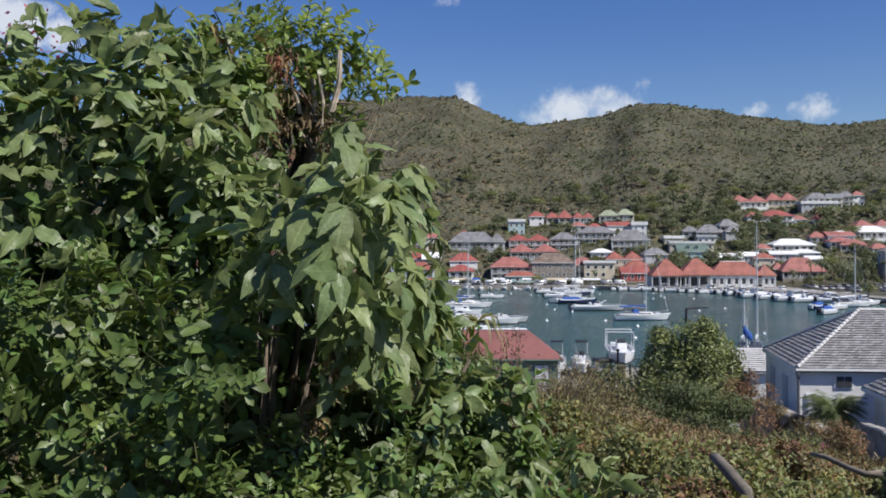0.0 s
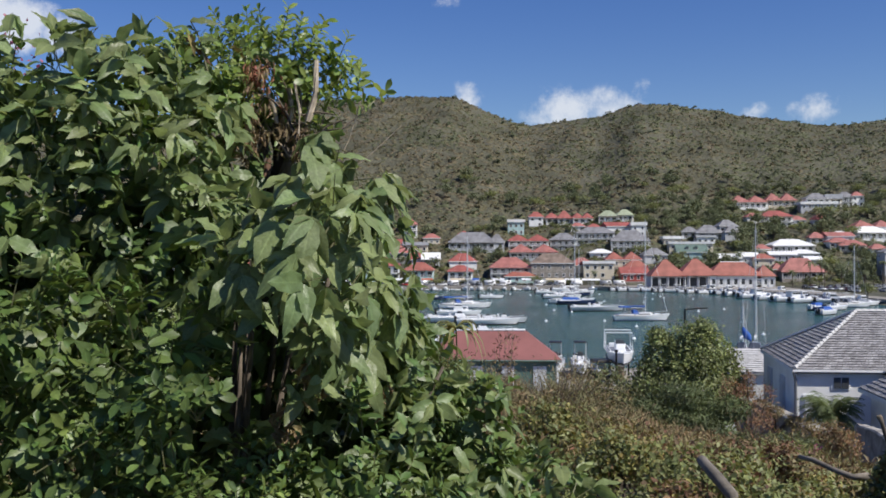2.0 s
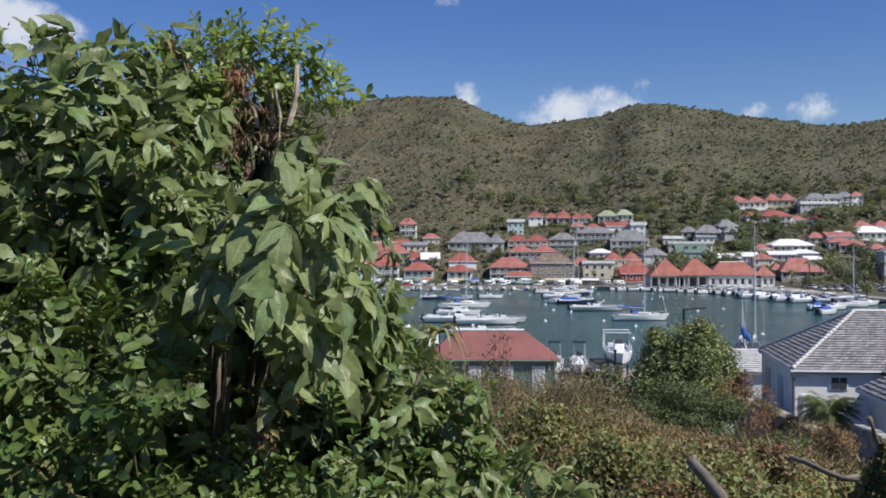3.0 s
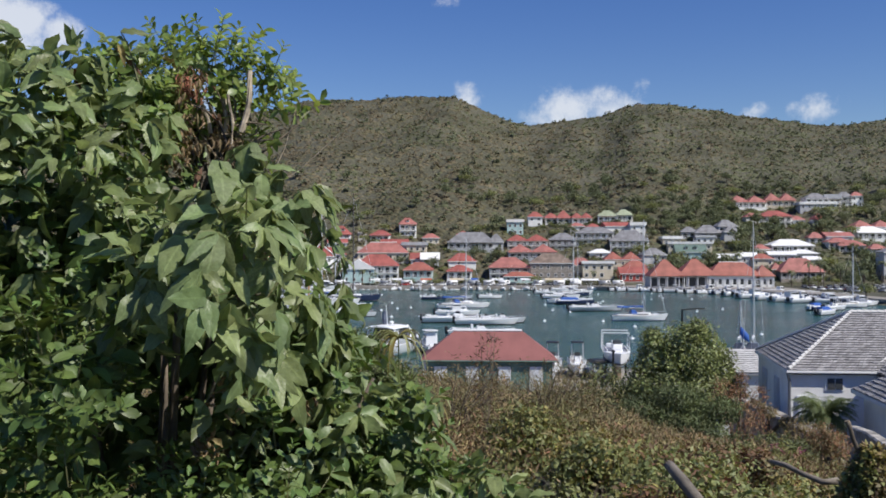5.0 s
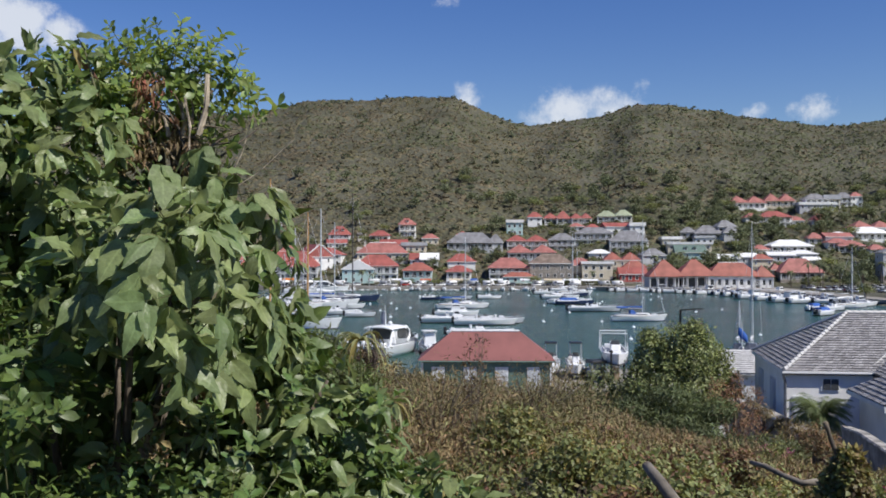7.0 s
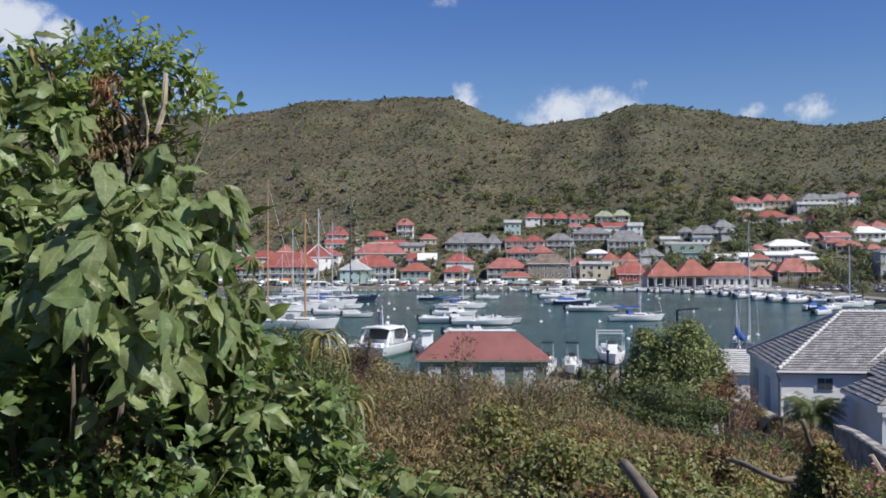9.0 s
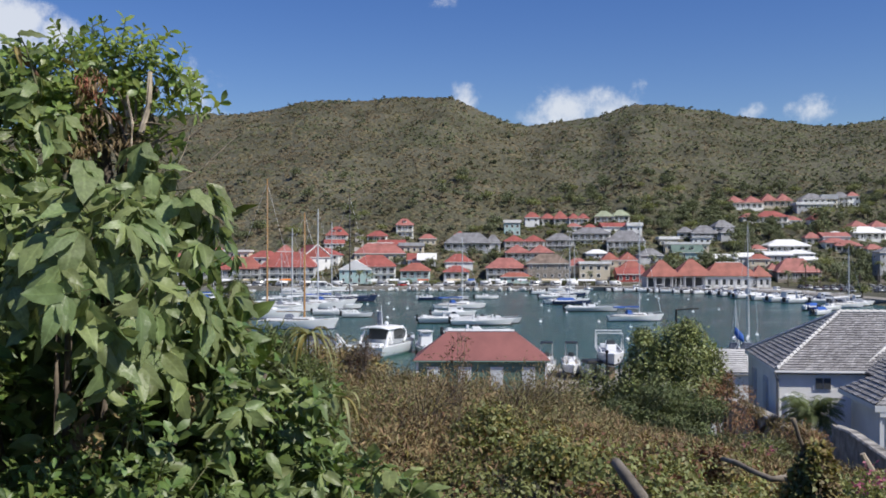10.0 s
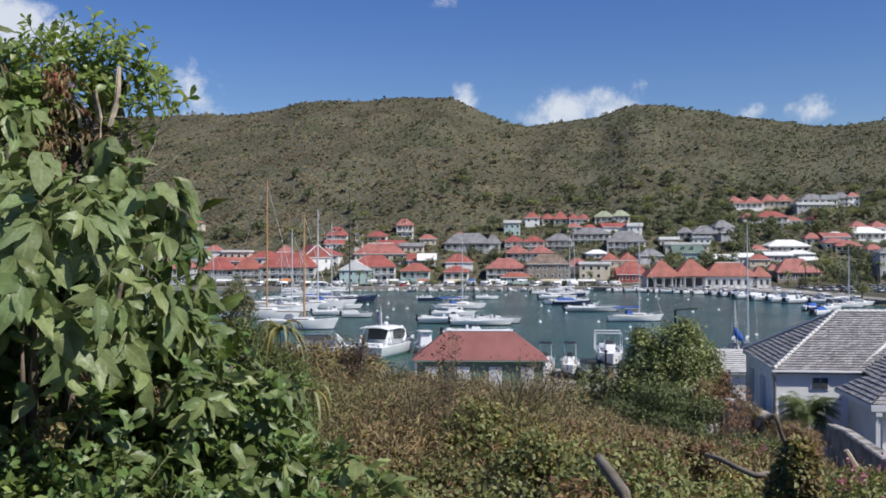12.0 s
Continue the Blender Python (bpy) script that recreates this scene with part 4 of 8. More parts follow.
motorboat(pose(3.4, 212.4, 0, 0, 0, -85), 9, cuddy=True, label="white cabin motorboat moored in the harbour")
motorboat(pose(6.6, 245.8, 0, 0, 0, -84), 10, top=GEL, cuddy=True, label="white cabin motorboat moored in the harbour")
motorboat(pose(11.7, 188.6, 0, 0, 0, -88), 8, hull=PALEHULL)
motorboat(pose(44.8, 364.6, 0, 0, 0, -84), 9)
motorboat(pose(36.1, 299.7, 0, 0, 0, -84), 11)
motorboat(pose(35.6, 263.6, 0, 0, 0, -84), 10, hull=NAVY, cover=BLUE, label="dark blue motorboat under a blue canvas cover")
motorboat(pose(35.8, 230.3, 0, 0, 0, -87), 12, hull=PALEHULL)
motorboat(pose(43.3, 321.7, 0, 0, 0, -84), 9, hull=NAVY)
motorboat(pose(35.7, 336.5, 0, 0, 0, -85), 8)
motorboat(pose(78.1, 390.6, 0, 0, 0, -86), 8, top=GEL)
motorboat(pose(96.5, 383.8, 0, 0, 0, -72), 10.0, hull=PALEHULL)
motorboat(pose(95.8, 352.8, 0, 0, 0, -68), 11.2, cuddy=True)
motorboat(pose(96.2, 336.5, 0, 0, 0, -66), 11.2, hull=NAVY)
motorboat(pose(96.6, 321.7, 0, 0, 0, -64), 12.5)
motorboat(pose(96.5, 303.8, 0, 0, 0, -64), 13.8, top=GEL, cuddy=True)
motorboat(pose(97.7, 291.7, 0, 0, 0, -64), 13.8, top=GEL)
motorboat(pose(99.6, 280.4, 0, 0, 0, -66), 15.0, top=GEL, cuddy=True)
motorboat(pose(101.0, 273.4, 0, 0, 0, -66), 12.5)
motorboat(pose(89.7, 235.2, 0, 0, 0, -48), 8, hull=NAVY, cover=BLUE)
motorboat(pose(84.5, 216.6, 0, 0, 0, -48), 8, cover=BLUE)
motorboat(pose(93.7, 235.2, 0, 0, 0, -53), 9, top=GEL)
motorboat(pose(107.3, 364.6, 0, 0, 0, -58), 8.8)
motorboat(pose(109.7, 358.6, 0, 0, 0, -58), 8.8)
motorboat(pose(113.2, 347.2, 0, 0, 0, -58), 8.8)
motorboat(pose(115.5, 336.5, 0, 0, 0, -58), 10.0, cuddy=True)
motorboat(pose(115.0, 321.7, 0, 0, 0, -58), 8.8)
motorboat(pose(-42.6, 347.2, 0, 0, 0, -80), 9, top=GEL, cuddy=True)
motorboat(pose(-51.4, 352.8, 0, 0, 0, -80), 9)
motorboat(pose(-22.6, 216.6, 0, 0, 0, -82), 9)
motorboat(pose(-16.9, 208.3, 0, 0, 0, -82), 6, hull=PALEHULL)
motorboat(pose(-24.0, 243.1, 0, 0, 0, -82), 10)
motorboat(pose(-69.5, 352.8, 0, 0, 0, -80), 8, top=GEL)
motorboat(pose(-2.3, 291.7, 0, 0, 0, -80), 7, hull=NAVY)
motorboat(pose(14.7, 299.7, 0, 0, 0, -80), 7)
motorboat(pose(-1.3, 131.0, 0, 0, 0, 12), 9, top=GEL, cuddy=True, label="white sport fishing boat with a wheelhouse at the quay")
canopied = motorboat(pose(-13.6, 129.0, 0, 0, 0, -74), 10, label="white motorboat with a dark canopy and a white arch")
part("canopy", cabin_bm(2.5, -4.2, 0.6, 2.0, 2.5, 0.6, 0.9), BLACK, canopied, "black canvas canopy")
part("canopy_side", cabin_bm(2.5, -4.0, 0.4, 1.0, 2.0, 0.98, 0.1), SLATE_CANVAS, canopied)
part("radar_arch", tube(bmesh.new(), [(-1.4, 1.9, 0.8), (-1.3, 1.2, 2.0), (-0.8, 0.8, 2.5), (0.8, 0.8, 2.5), (1.3, 1.2, 2.0), (1.4, 1.9, 0.8)], [0.2, 0.18, 0.14, 0.14, 0.18, 0.2], 7), GEL, canopied, smooth=True)
cruiser(pose(-5.7, 128.5, 0, 0, 0, -20), 14.4)
cruiser(pose(-41.6, 364.6, 0, 0, 0, -75), 14)


# ---- market halls on the quay ----
def market_hall(x, y, w, d, h, rise, yaw, bays, rust=ORANGE, wall=WHITE):
    """A white colonnaded hall with a steep hipped roof."""
    ob = thing("market_hall", pose(x, y, 1.5, 0, 0, yaw), ("White" if wall is WHITE else "Grey") + " colonnaded waterfront hall with a steep orange-red roof", "hall", "red-roofed waterfront halls")
    FOOTPRINTS.append((x, y, w, d))
    deep = 1.6 if wall is GREYWALL else 0.35
    part("wall", boxed(-w / 2, w / 2, -d / 2 + deep, d / 2, -1, h), wall, ob)
    r = part("roof", roof_bm(w, d, rise, "hip", 0.5), rust, ob)
    r.location = (0, 0, h + 0.02)
    a = max(w / 2 - d / 2, 0.1)
    part("ridge_cap", tube(bmesh.new(), [(-a, 0, rise), (a, 0, rise)], [0.16, 0.16], 5), WHITE if a > 1 else rust, r)
    for i in range(bays + 1):
        part("column", boxed(-0.12, 0.12, -0.12, 0.12, -0.4, h), WHITE, ob).location = (-w / 2 + w * i / bays, -d / 2 + 0.2, 0)
    # on the grey halls the wide dark panes stand for the shaded open interior
    for i in range(bays):
        window_on(ob, pose(-w / 2 + w * (i + 0.5) / bays, -d / 2 + deep - 0.02, 0.3 if deep > 1 else 1.0), w / bays * (0.8 if deep > 1 else 0.55), h * (0.8 if deep > 1 else 0.5))


market_hall(83.8, 371.5, 12.4, 11.0, 4.1, 6.0, 0, 4, wall=GREYWALL)
market_hall(95.1, 372.0, 13.9, 12.0, 4.3, 6.1, 0, 4, wall=GREYWALL)
market_hall(108.8, 371.0, 19.1, 10.0, 4.3, 5.0, 0, 7)
market_hall(119.9, 369.5, 6.7, 7.0, 4.1, 4.2, 0, 3)

# ---- cars ----
CARPAINT = [material("white_car_paint", (0.75, 0.75, 0.75), 0.25, vary=0.03, bump=0), material("silver_car_paint", (0.45, 0.46, 0.47), 0.3, 0.4, vary=0.05, bump=0),
            material("dark_car_paint", (0.03, 0.035, 0.045), 0.25, vary=0.1, bump=0), material("red_car_paint", (0.4, 0.03, 0.025), 0.25, vary=0.1, bump=0)]


def car(m, paint, word):
    ob = thing("car", m, f"{word} compact car parked on the quay", "car", "parked cars")
    bm = boxed(-0.82, 0.82, -1.9, 1.9, 0.3, 0.85)
    for v in bm.verts:
        if v.co.z > 0.6 and v.co.y > 0:
            v.co.z -= 0.1
    bmesh.ops.bevel(bm, geom=bm.edges[:], offset=0.09, segments=2, affect="EDGES")
    part("body", bm, paint, ob, smooth=True)
    part("cabin", cabin_bm(1.5, -1.6, 0.95, 0.82, 1.4, 0.82, 0.65), GLASS, ob)
    part("roof", cabin_bm(1.26, -1.42, 0.35, 1.38, 1.46, 0.95, 0.1), paint, ob)
    for sx in (-1, 1):
        for sy in (-1.2, 1.2):
            w = part("wheel", tube(bmesh.new(), [(sx * 0.68, sy, 0.31), (sx * 0.86, sy, 0.31)], [0.31, 0.31], 10), BLACK, ob)
            part("rim", tube(bmesh.new(), [(sx * 0.86, sy, 0.31), (sx * 0.875, sy, 0.31)], [0.19, 0.17], 8), ALU, w)
        part("headlight", boxed(sx * 0.62 - 0.14, sx * 0.62 + 0.14, 1.86, 1.91, 0.58, 0.7), GEL, ob)
    return ob


def park_cars():
    rng = random.Random(12)
    first = [car(pose(-74, 381.5, 1.5, 0, 0, 90), CARPAINT[0], "White"), car(pose(-70, 381.5, 1.5, 0, 0, 84), CARPAINT[1], "Silver"), car(pose(-66, 381.5, 1.5, 0, 0, 92), CARPAINT[2], "Dark"),
             car(pose(-14, 381.5, 1.5, 0, 0, 92), CARPAINT[3], "Red")]
    for i in range(24):
        x = -60 + i * 4.6 + rng.uniform(-0.5, 0.5)
        if 2 < (x + 60) % 30:
            copy_thing(rng.choice(first[:3]), pose(x, 381.3 + rng.uniform(-0.4, 0.4), 1.5, 0, 0, 90 + rng.uniform(-4, 4)))
    for row in range(3):
        for i in range(13):
            if rng.random() < 0.85:
                copy_thing(rng.choice(first[:3] + first[:2] + first[:1] * 3), pose(124 + i * 3.1 + row * 2, 345 - row * 17 + rng.uniform(-0.5, 0.5) + i * 0.8, 1.52, 0, 0, rng.choice((0, 180)) + rng.uniform(-5, 5)))


def van(m, paint, word):
    ob = thing("van", m, f"{word} delivery van parked on the quay", "van", "parked vans")
    bm = boxed(-0.95, 0.95, -2.4, 2.4, 0.35, 2.1)
    for v in bm.verts:
        if v.co.z > 1 and v.co.y > 0:
            v.co.y -= 0.8
    bmesh.ops.bevel(bm, geom=bm.edges[:], offset=0.1, segments=2, affect="EDGES")
    part("body", bm, paint, ob, smooth=True)
    for s in (-1, 1):
        part("window", boxed(s * 0.94 - 0.03, s * 0.94 + 0.03, 0.5, 1.4, 1.25, 1.8), GLASS, ob)
        for sy in (-1.5, 1.5):
            part("wheel", tube(bmesh.new(), [(s * 0.78, sy, 0.34), (s * 0.98, sy, 0.34)], [0.34, 0.34], 10), BLACK, ob)
    part("windscreen", cabin_bm(1.7, 1.35, 2.1, 1.2, 1.85, 0.95, 0.45), GLASS, ob)
    return ob


def park_vans():
    rng = random.Random(15)
    first = [van(pose(-52, 384.6, 1.5, 0, 0, 88), CARPAINT[0], "White"), van(pose(-8, 384.8, 1.5, 0, 0, 92), CARPAINT[1], "Silver")]
    for k, x in enumerate((-71, -62, -40, -21, -14, 3, 12, 19, 24, 37, 45, 52, 64, 69)):
        copy_thing(first[0 if k % 3 else 1], pose(x + rng.uniform(-1, 1), 384.8 + rng.uniform(-0.4, 0.4), 1.5, 0, 0, rng.choice((90, -90)) + rng.uniform(-6, 6)))


park_cars()
park_vans()


def mooring_things():
    rng = random.Random(4)
    grey = dinghy(pose(-41, 374.2, 0, 0, 0, 5))
    white = dinghy(pose(-39, 374.0, 0, 0, 0, -8), 3.8, GEL, "white inflatable dinghy tied up at the quay")
    skiff = motorboat(pose(-36.5, 373.0, 0, 0, 0, 4), 5.5, engines=1, label="small white open skiff with one outboard engine")
    covered = motorboat(pose(-33, 373.0, 0, 0, 0, -4), 6.0, top=GEL, engines=1, label="small white motorboat with a canopy at the quay")
    x = -30.0
    while x < 58:
        copy_thing(rng.choice((grey, white, skiff, skiff, covered)), pose(x, 373.6 + rng.uniform(-0.8, 0.6), 0, 0, 0, rng.uniform(-25, 25) + rng.choice((0, 180))))
        x += rng.uniform(1.9, 3.6)
    berth = motorboat(pose(96, 352, 0, 0, 0, -75), 8.5, top=GEL, label="white motorboat with a hardtop berthed at the quay")
    open_berth = motorboat(pose(92, 358, 0, 0, 0, -80), 8.0, label="white open motorboat with dark engines berthed at the quay")
    canvas_berth = motorboat(pose(88, 361, 0, 0, 0, -70), 7.5, cover=SLATE_CANVAS, label="white motorboat under a slate canvas cover berthed at the quay")
    cabin_berth = motorboat(pose(100, 345, 0, 0, 0, -72), 9.0, cuddy=True, label="white cabin motorboat berthed at the quay")
    for k in range(44):
        t = k / 43
        by = 366 - 110 * t
        bx = float(lerp(by, [(250, 118), (296, 113), (338, 101), (356, 84), (366, 71)])) - 4.5
        copy_thing(rng.choice((skiff, covered, berth, open_berth, canvas_berth, cabin_berth)), pose(bx + rng.uniform(-4.0, 0), by, 0, 0, 0, rng.uniform(-95, -60)))
    # buoys
    buoy = thing("mooring_buoy", pose(40, 214, 0), "Small white mooring buoy floating on the water", "buoy", "mooring buoys")
    bm = bmesh.new()
    bmesh.ops.create_icosphere(bm, subdivisions=2, radius=0.34, matrix=Matrix.Diagonal((1, 1, 0.85, 1)))
    part("float", bm, GEL, buoy, smooth=True)
    part("ring", tube(bmesh.new(), [(0, 0, 0.3), (0, 0, 0.62)], [0.06, 0.05], 6), ALU, buoy)
    for k in range(46):
        copy_thing(buoy, pose(rng.uniform(-40, 75), 150 + 190 * rng.random() ** 0.8, 0, 0, 0, rng.uniform(0, 90)))
    for x, y in ((29.5, 152.0), (35.0, 178.0), (-14.0, 232.0), (11.5, 141.0), (52.0, 160.0), (-24.0, 260.0)):
        copy_thing(buoy, pose(x, y, 0))


mooring_things()


def awning(x, y, z, w, mat, label):
    ob = thing("awning", pose(x, y, z), label, "awning")
    bm = boxed(-w / 2, w / 2, -0.9, 0.9, 0, 0.08)
    for v in bm.verts:
        v.co.z += v.co.y * 0.35
    part("canvas", bm, mat, ob)
    for s in (-1, 1):
        part("post", boxed(s * (w / 2 - 0.1) - 0.05, s * (w / 2 - 0.1) + 0.05, -0.85, -0.75, 1.5 - z, -0.2), ALU, ob)


ORANGE_CLOTH = material("orange_canvas", (0.62, 0.2, 0.03), 0.8, vary=0.1)
awning(-59.5, 386.4, 4.0, 4.6, ORANGE_CLOTH, "Orange canvas awning of a waterfront cafe")
awning(-65.0, 386.4, 4.0, 5.4, GEL, "White canvas awning of a waterfront cafe")
awning(-26.0, 386.6, 3.8, 4.0, GEL, "White canvas awning over a waterfront shop")
awning(58.0, 386.4, 3.8, 7.0, GEL, "Long white canvas awning beside the quay")


AWNING_TONES = (GEL, material("terracotta_canvas", (0.4, 0.13, 0.07), 0.8, vary=0.1), material("sand_canvas", (0.5, 0.42, 0.3), 0.8, vary=0.1), BLUE)
for ax, aw, k in ((-84.0, 6.0, 0), (-74.0, 5.0, 2), (-18.0, 5.0, 0), (-6.0, 4.5, 1), (6.0, 5.5, 2), (13.0, 3.0, 3), (22.0, 4.5, 0), (34.0, 6.0, 0), (44.0, 7.0, 2), (51.0, 6.0, 0)):
    awning(ax, 387.2, 3.9, aw, AWNING_TONES[k], ("White", "Terracotta", "Sand-coloured", "Blue")[k] + " canvas awning of a waterfront shop")


def hill_road():
    """A concrete lane that climbs between the houses."""
    ys = np.linspace(391, 448, 24)
    xc = -38.0 + 3.5 * np.sin((ys - 391) / 22.0)
    v, f = [], []
    for i, (x, y) in enumerate(zip(xc, ys)):
        for s in (-1.9, 1.9):
            v.append((x + s, y, float(height(xc[i], y)) + 0.35))
        if i:
            f.append((2 * i - 2, 2 * i - 1, 2 * i + 1, 2 * i))
    tagged(part_mesh("road", mesh_np("road", v, f), PAVING_LANE), "pale concrete lane climbing between the houses", "road", kind="structure")


PAVING_LANE = material("worn_lane_concrete", (0.34, 0.32, 0.29), 0.9, vary=0.15, scale=0.3, bump_scale=4)
hill_road()


# ---- waterfront hut with the red roof ----
GREENWALL = material("bottle_green_boards", (0.1, 0.175, 0.15), 0.6, vary=0.12, scale=1.2)
SHUTTER = material("white_shutter_paint", (0.66, 0.68, 0.70), 0.55, vary=0.06, scale=1.5, grain=0.05)
HUTROOF = material("matt_red_roof", (0.24, 0.092, 0.084), 0.75, vary=0.1, scale=0.7, grain=0.08, bump_scale=14)
CONCRETE = material("pale_concrete", (0.34, 0.32, 0.29), 0.9, vary=0.45, scale=3.0, grain=0.3, bump=0.3, bump_scale=20)


def red_roof_hut():
    ob = thing("waterfront_hut", pose(3.6, 70.3, 1.45, 0, 0, -1.5), "Green timber hut with white shutters and a red hipped roof", "hut")
    part("wall", boxed(-4.4, 4.4, -2.0, 2.1, -0.6, 3.97), GREENWALL, ob)
    roof = part("roof", roof_bm(8.9, 4.1, 1.85, "hip", 0.28, 0.12), HUTROOF, ob)
    roof.location = (0, 0.1, 4.03)
    part("ridge_cap", tube(bmesh.new(), [(-2.37, 0, 1.86), (2.37, 0, 1.86)], [0.11, 0.11], 6), SHUTTER, roof, "white ridge capping")
    part("gutter", tube(bmesh.new(), [(-4.7, -2.3, 3.95), (4.7, -2.3, 3.95)], [0.06, 0.06], 5), GREENWALL, ob)
    for i in range(4):
        cx = -3.35 + i * 2.2
        sh = part("shutter", boxed(cx - 0.45, cx + 0.45, -2.07, -2.0, 1.8, 3.55), SHUTTER, ob)
        for k in range(11):
            part("slat", boxed(cx - 0.38, cx + 0.38, -2.09, -2.07, 1.95 + k * 0.14, 2.03 + k * 0.14), SHUTTER, sh)
    for s in (-1, 1):
        part("corner_board", boxed(s * 4.45 - 0.08, s * 4.45 + 0.08, -2.06, -1.9, -0.6, 3.92), SHUTTER, ob)


red_roof_hut()

# ---- grey-shingled house ----
PALEBLUE = material("pale_grey_boards", (0.8, 0.8, 0.78), 0.65, vary=0.07, scale=0.8, grain=0.06)
SHINGLE = material("weathered_cedar_shingle", (0.275, 0.268, 0.27), 0.85, vary=0.1, scale=1.4, grain=0.3, bump=0.4, bump_scale=30, random_by="island")
PIPE = material("grey_downpipe", (0.14, 0.15, 0.17), 0.5, vary=0.1)
SIDE_SHUTTER = material("slate_grey_shutter", (0.5, 0.52, 0.55), 0.6, vary=0.08, scale=1.5)
CAP = material("pale_lead_cap", (0.5, 0.495, 0.49), 0.6, vary=0.12, scale=3)


def shingled_face(bm, a, b, c, d, course=0.2, wide=0.16, seed=1):
    """Courses of shingles over the face a-b (eave) to d-c (ridge), each a thin tilted slab."""
    rng = random.Random(seed)
    a, b, c, d = (Vector(p) for p in (a, b, c, d))
    n = (b - a).cross(d - a).normalized()
    rows = max(2, round((((c + d) / 2) - ((a + b) / 2)).length / course))
    for r in range(rows):
        p0, p1 = a.lerp(d, r / rows), b.lerp(c, r / rows)
        q0, q1 = a.lerp(d, (r + 1.25) / rows), b.lerp(c, (r + 1.25) / rows)
        if (p1 - p0).length < 0.1:
            continue
        k = max(1, round((p1 - p0).length / wide))
        t = 0.0
        cuts = [0] + sorted(min(0.999, max(0.001, (i + rng.uniform(-0.3, 0.3)) / k)) for i in range(1, k)) + [1]
        for t0, t1 in zip(cuts, cuts[1:]):
            up = n * (0.045 + rng.uniform(0, 0.025))
            gap = 0.006 / max(0.1, (p1 - p0).length)
            drop = (p0 - q0).normalized() * rng.uniform(-0.012, 0.02)
            v = [bm.verts.new(x) for x in (p0.lerp(p1, t0 + gap) + up + drop, p0.lerp(p1, t1 - gap) + up + drop, q0.lerp(q1, t1 - gap) + n * 0.012, q0.lerp(q1, t0 + gap) + n * 0.012,
                                           p0.lerp(p1, t0 + gap) + drop, p0.lerp(p1, t1 - gap) + drop)]
            bm.faces.new((v[0], v[1], v[2], v[3])), bm.faces.new((v[4], v[5], v[1], v[0]))


def shingle_house():
    ob = thing("shingle_roofed_house", pose(14.25, 39.8, 0, 0, 0, -5.5), "Pale blue-grey house with a weathered grey shingle hipped roof", "house")
    L, D, E, R = 17.0, 8.7, 8.0, 2.1
    a, h = D / 2, 3.45
    part("wall", boxed(0.1, L, 0.1, D - 0.1, 1.5, E), PALEBLUE, ob)
    roof = part("roof", roof_bm(L, D, R, "hip", 0, 0.14), SHADE, ob)
    roof.location = (L / 2, a, E)
    for name, quad, s in (("front_shingles", ((0, 0, E), (L, 0, E), (L - a, a, E + R), (h, a, E + R)), 3), ("side_shingles", ((0, D, E), (0, 0, E), (h, a, E + R), (h, a, E + R)), 4)):
        bm = bmesh.new()
        shingled_face(bm, *quad, seed=s)
        part(name, bm, SHINGLE, roof, kind="stuff").location = (-L / 2, -a, -E)
    for name, p, q in (("hip_cap", (0, 0, E), (h, a, E + R)), ("hip_cap", (0, D, E), (h, a, E + R)), ("ridge_cap", (h, a, E + R), (L - a, a, E + R))):
        p, q = Vector(p), Vector(q)
        n = int((q - p).length / 0.28)
        me = None
        for i in range(n):
            u = p.lerp(q, i / n) - Vector((L / 2, a, E))
            if me is None:
                step = (q - p) * (1.15 / n)
                o = part(name, tube(bmesh.new(), [Vector((0, 0, 0.075)), step + Vector((0, 0, 0.045))], [0.1, 0.085], 5), CAP, roof)
                me = o.data
            else:
                o = part_mesh(name, me, None, roof)
            o.location = u
    part("fascia", boxed(-0.02, L, -0.05, -0.002, E - 0.08, E + 0.01), PALEBLUE, ob)
    part("fascia", boxed(-0.05, -0.002, -0.02, D, E - 0.12, E + 0.01), PALEBLUE, ob)
    part("gutter", tube(bmesh.new(), [(-0.08, -0.1, E - 0.06), (L, -0.1, E - 0.06)], [0.05, 0.05], 6), GREYWALL, ob)
    part("downpipe", tube(bmesh.new(), [(-0.05, -0.1, E - 0.06), (0.02, 0.0, E - 0.3), (0.06, 0.05, E - 0.4), (0.06, 0.05, 3.0)], [0.06] * 4, 6), PIPE, ob)
    # louvred shutter and a small window in the front, tall shutters in the side
    sh = part("shutter", boxed(0.35, 1.05, 0.04, 0.11, 5.55, 7.0), SHUTTER, ob)
    for k in range(9):
        part("slat", boxed(0.42, 0.98, 0.0, 0.04, 5.62 + k * 0.15, 5.71 + k * 0.15), SHUTTER, sh)
    win = part("window", boxed(1.47, 2.2, 0.06, 0.12, 7.2, 7.76), PALEBLUE, ob)
    for s in (0, 1):
        part("pane", boxed(1.55 + s * 0.31, 1.55 + s * 0.31 + 0.28, 0.03, 0.06, 7.26, 7.7), GLASS, win)
    for yy in (2.6, 5.9):
        sd = part("shutter", boxed(0.04, 0.11, yy, yy + 1.1, 5.2, 7.4), SIDE_SHUTTER, ob, "slate-grey louvred shutter")
        part("panel", boxed(0.01, 0.04, yy + 0.12, yy + 0.98, 5.35, 7.25), SIDE_SHUTTER, sd)
    # the side wall stands a little out of square with the front
    done = set()
    for o in ob.children_recursive:
        o.location.x += 0.07 * o.location.y
        if o.data.name not in done:
            done.add(o.data.name)
            for v in o.data.vertices:
                v.co.x += 0.07 * v.co.y


shingle_house()


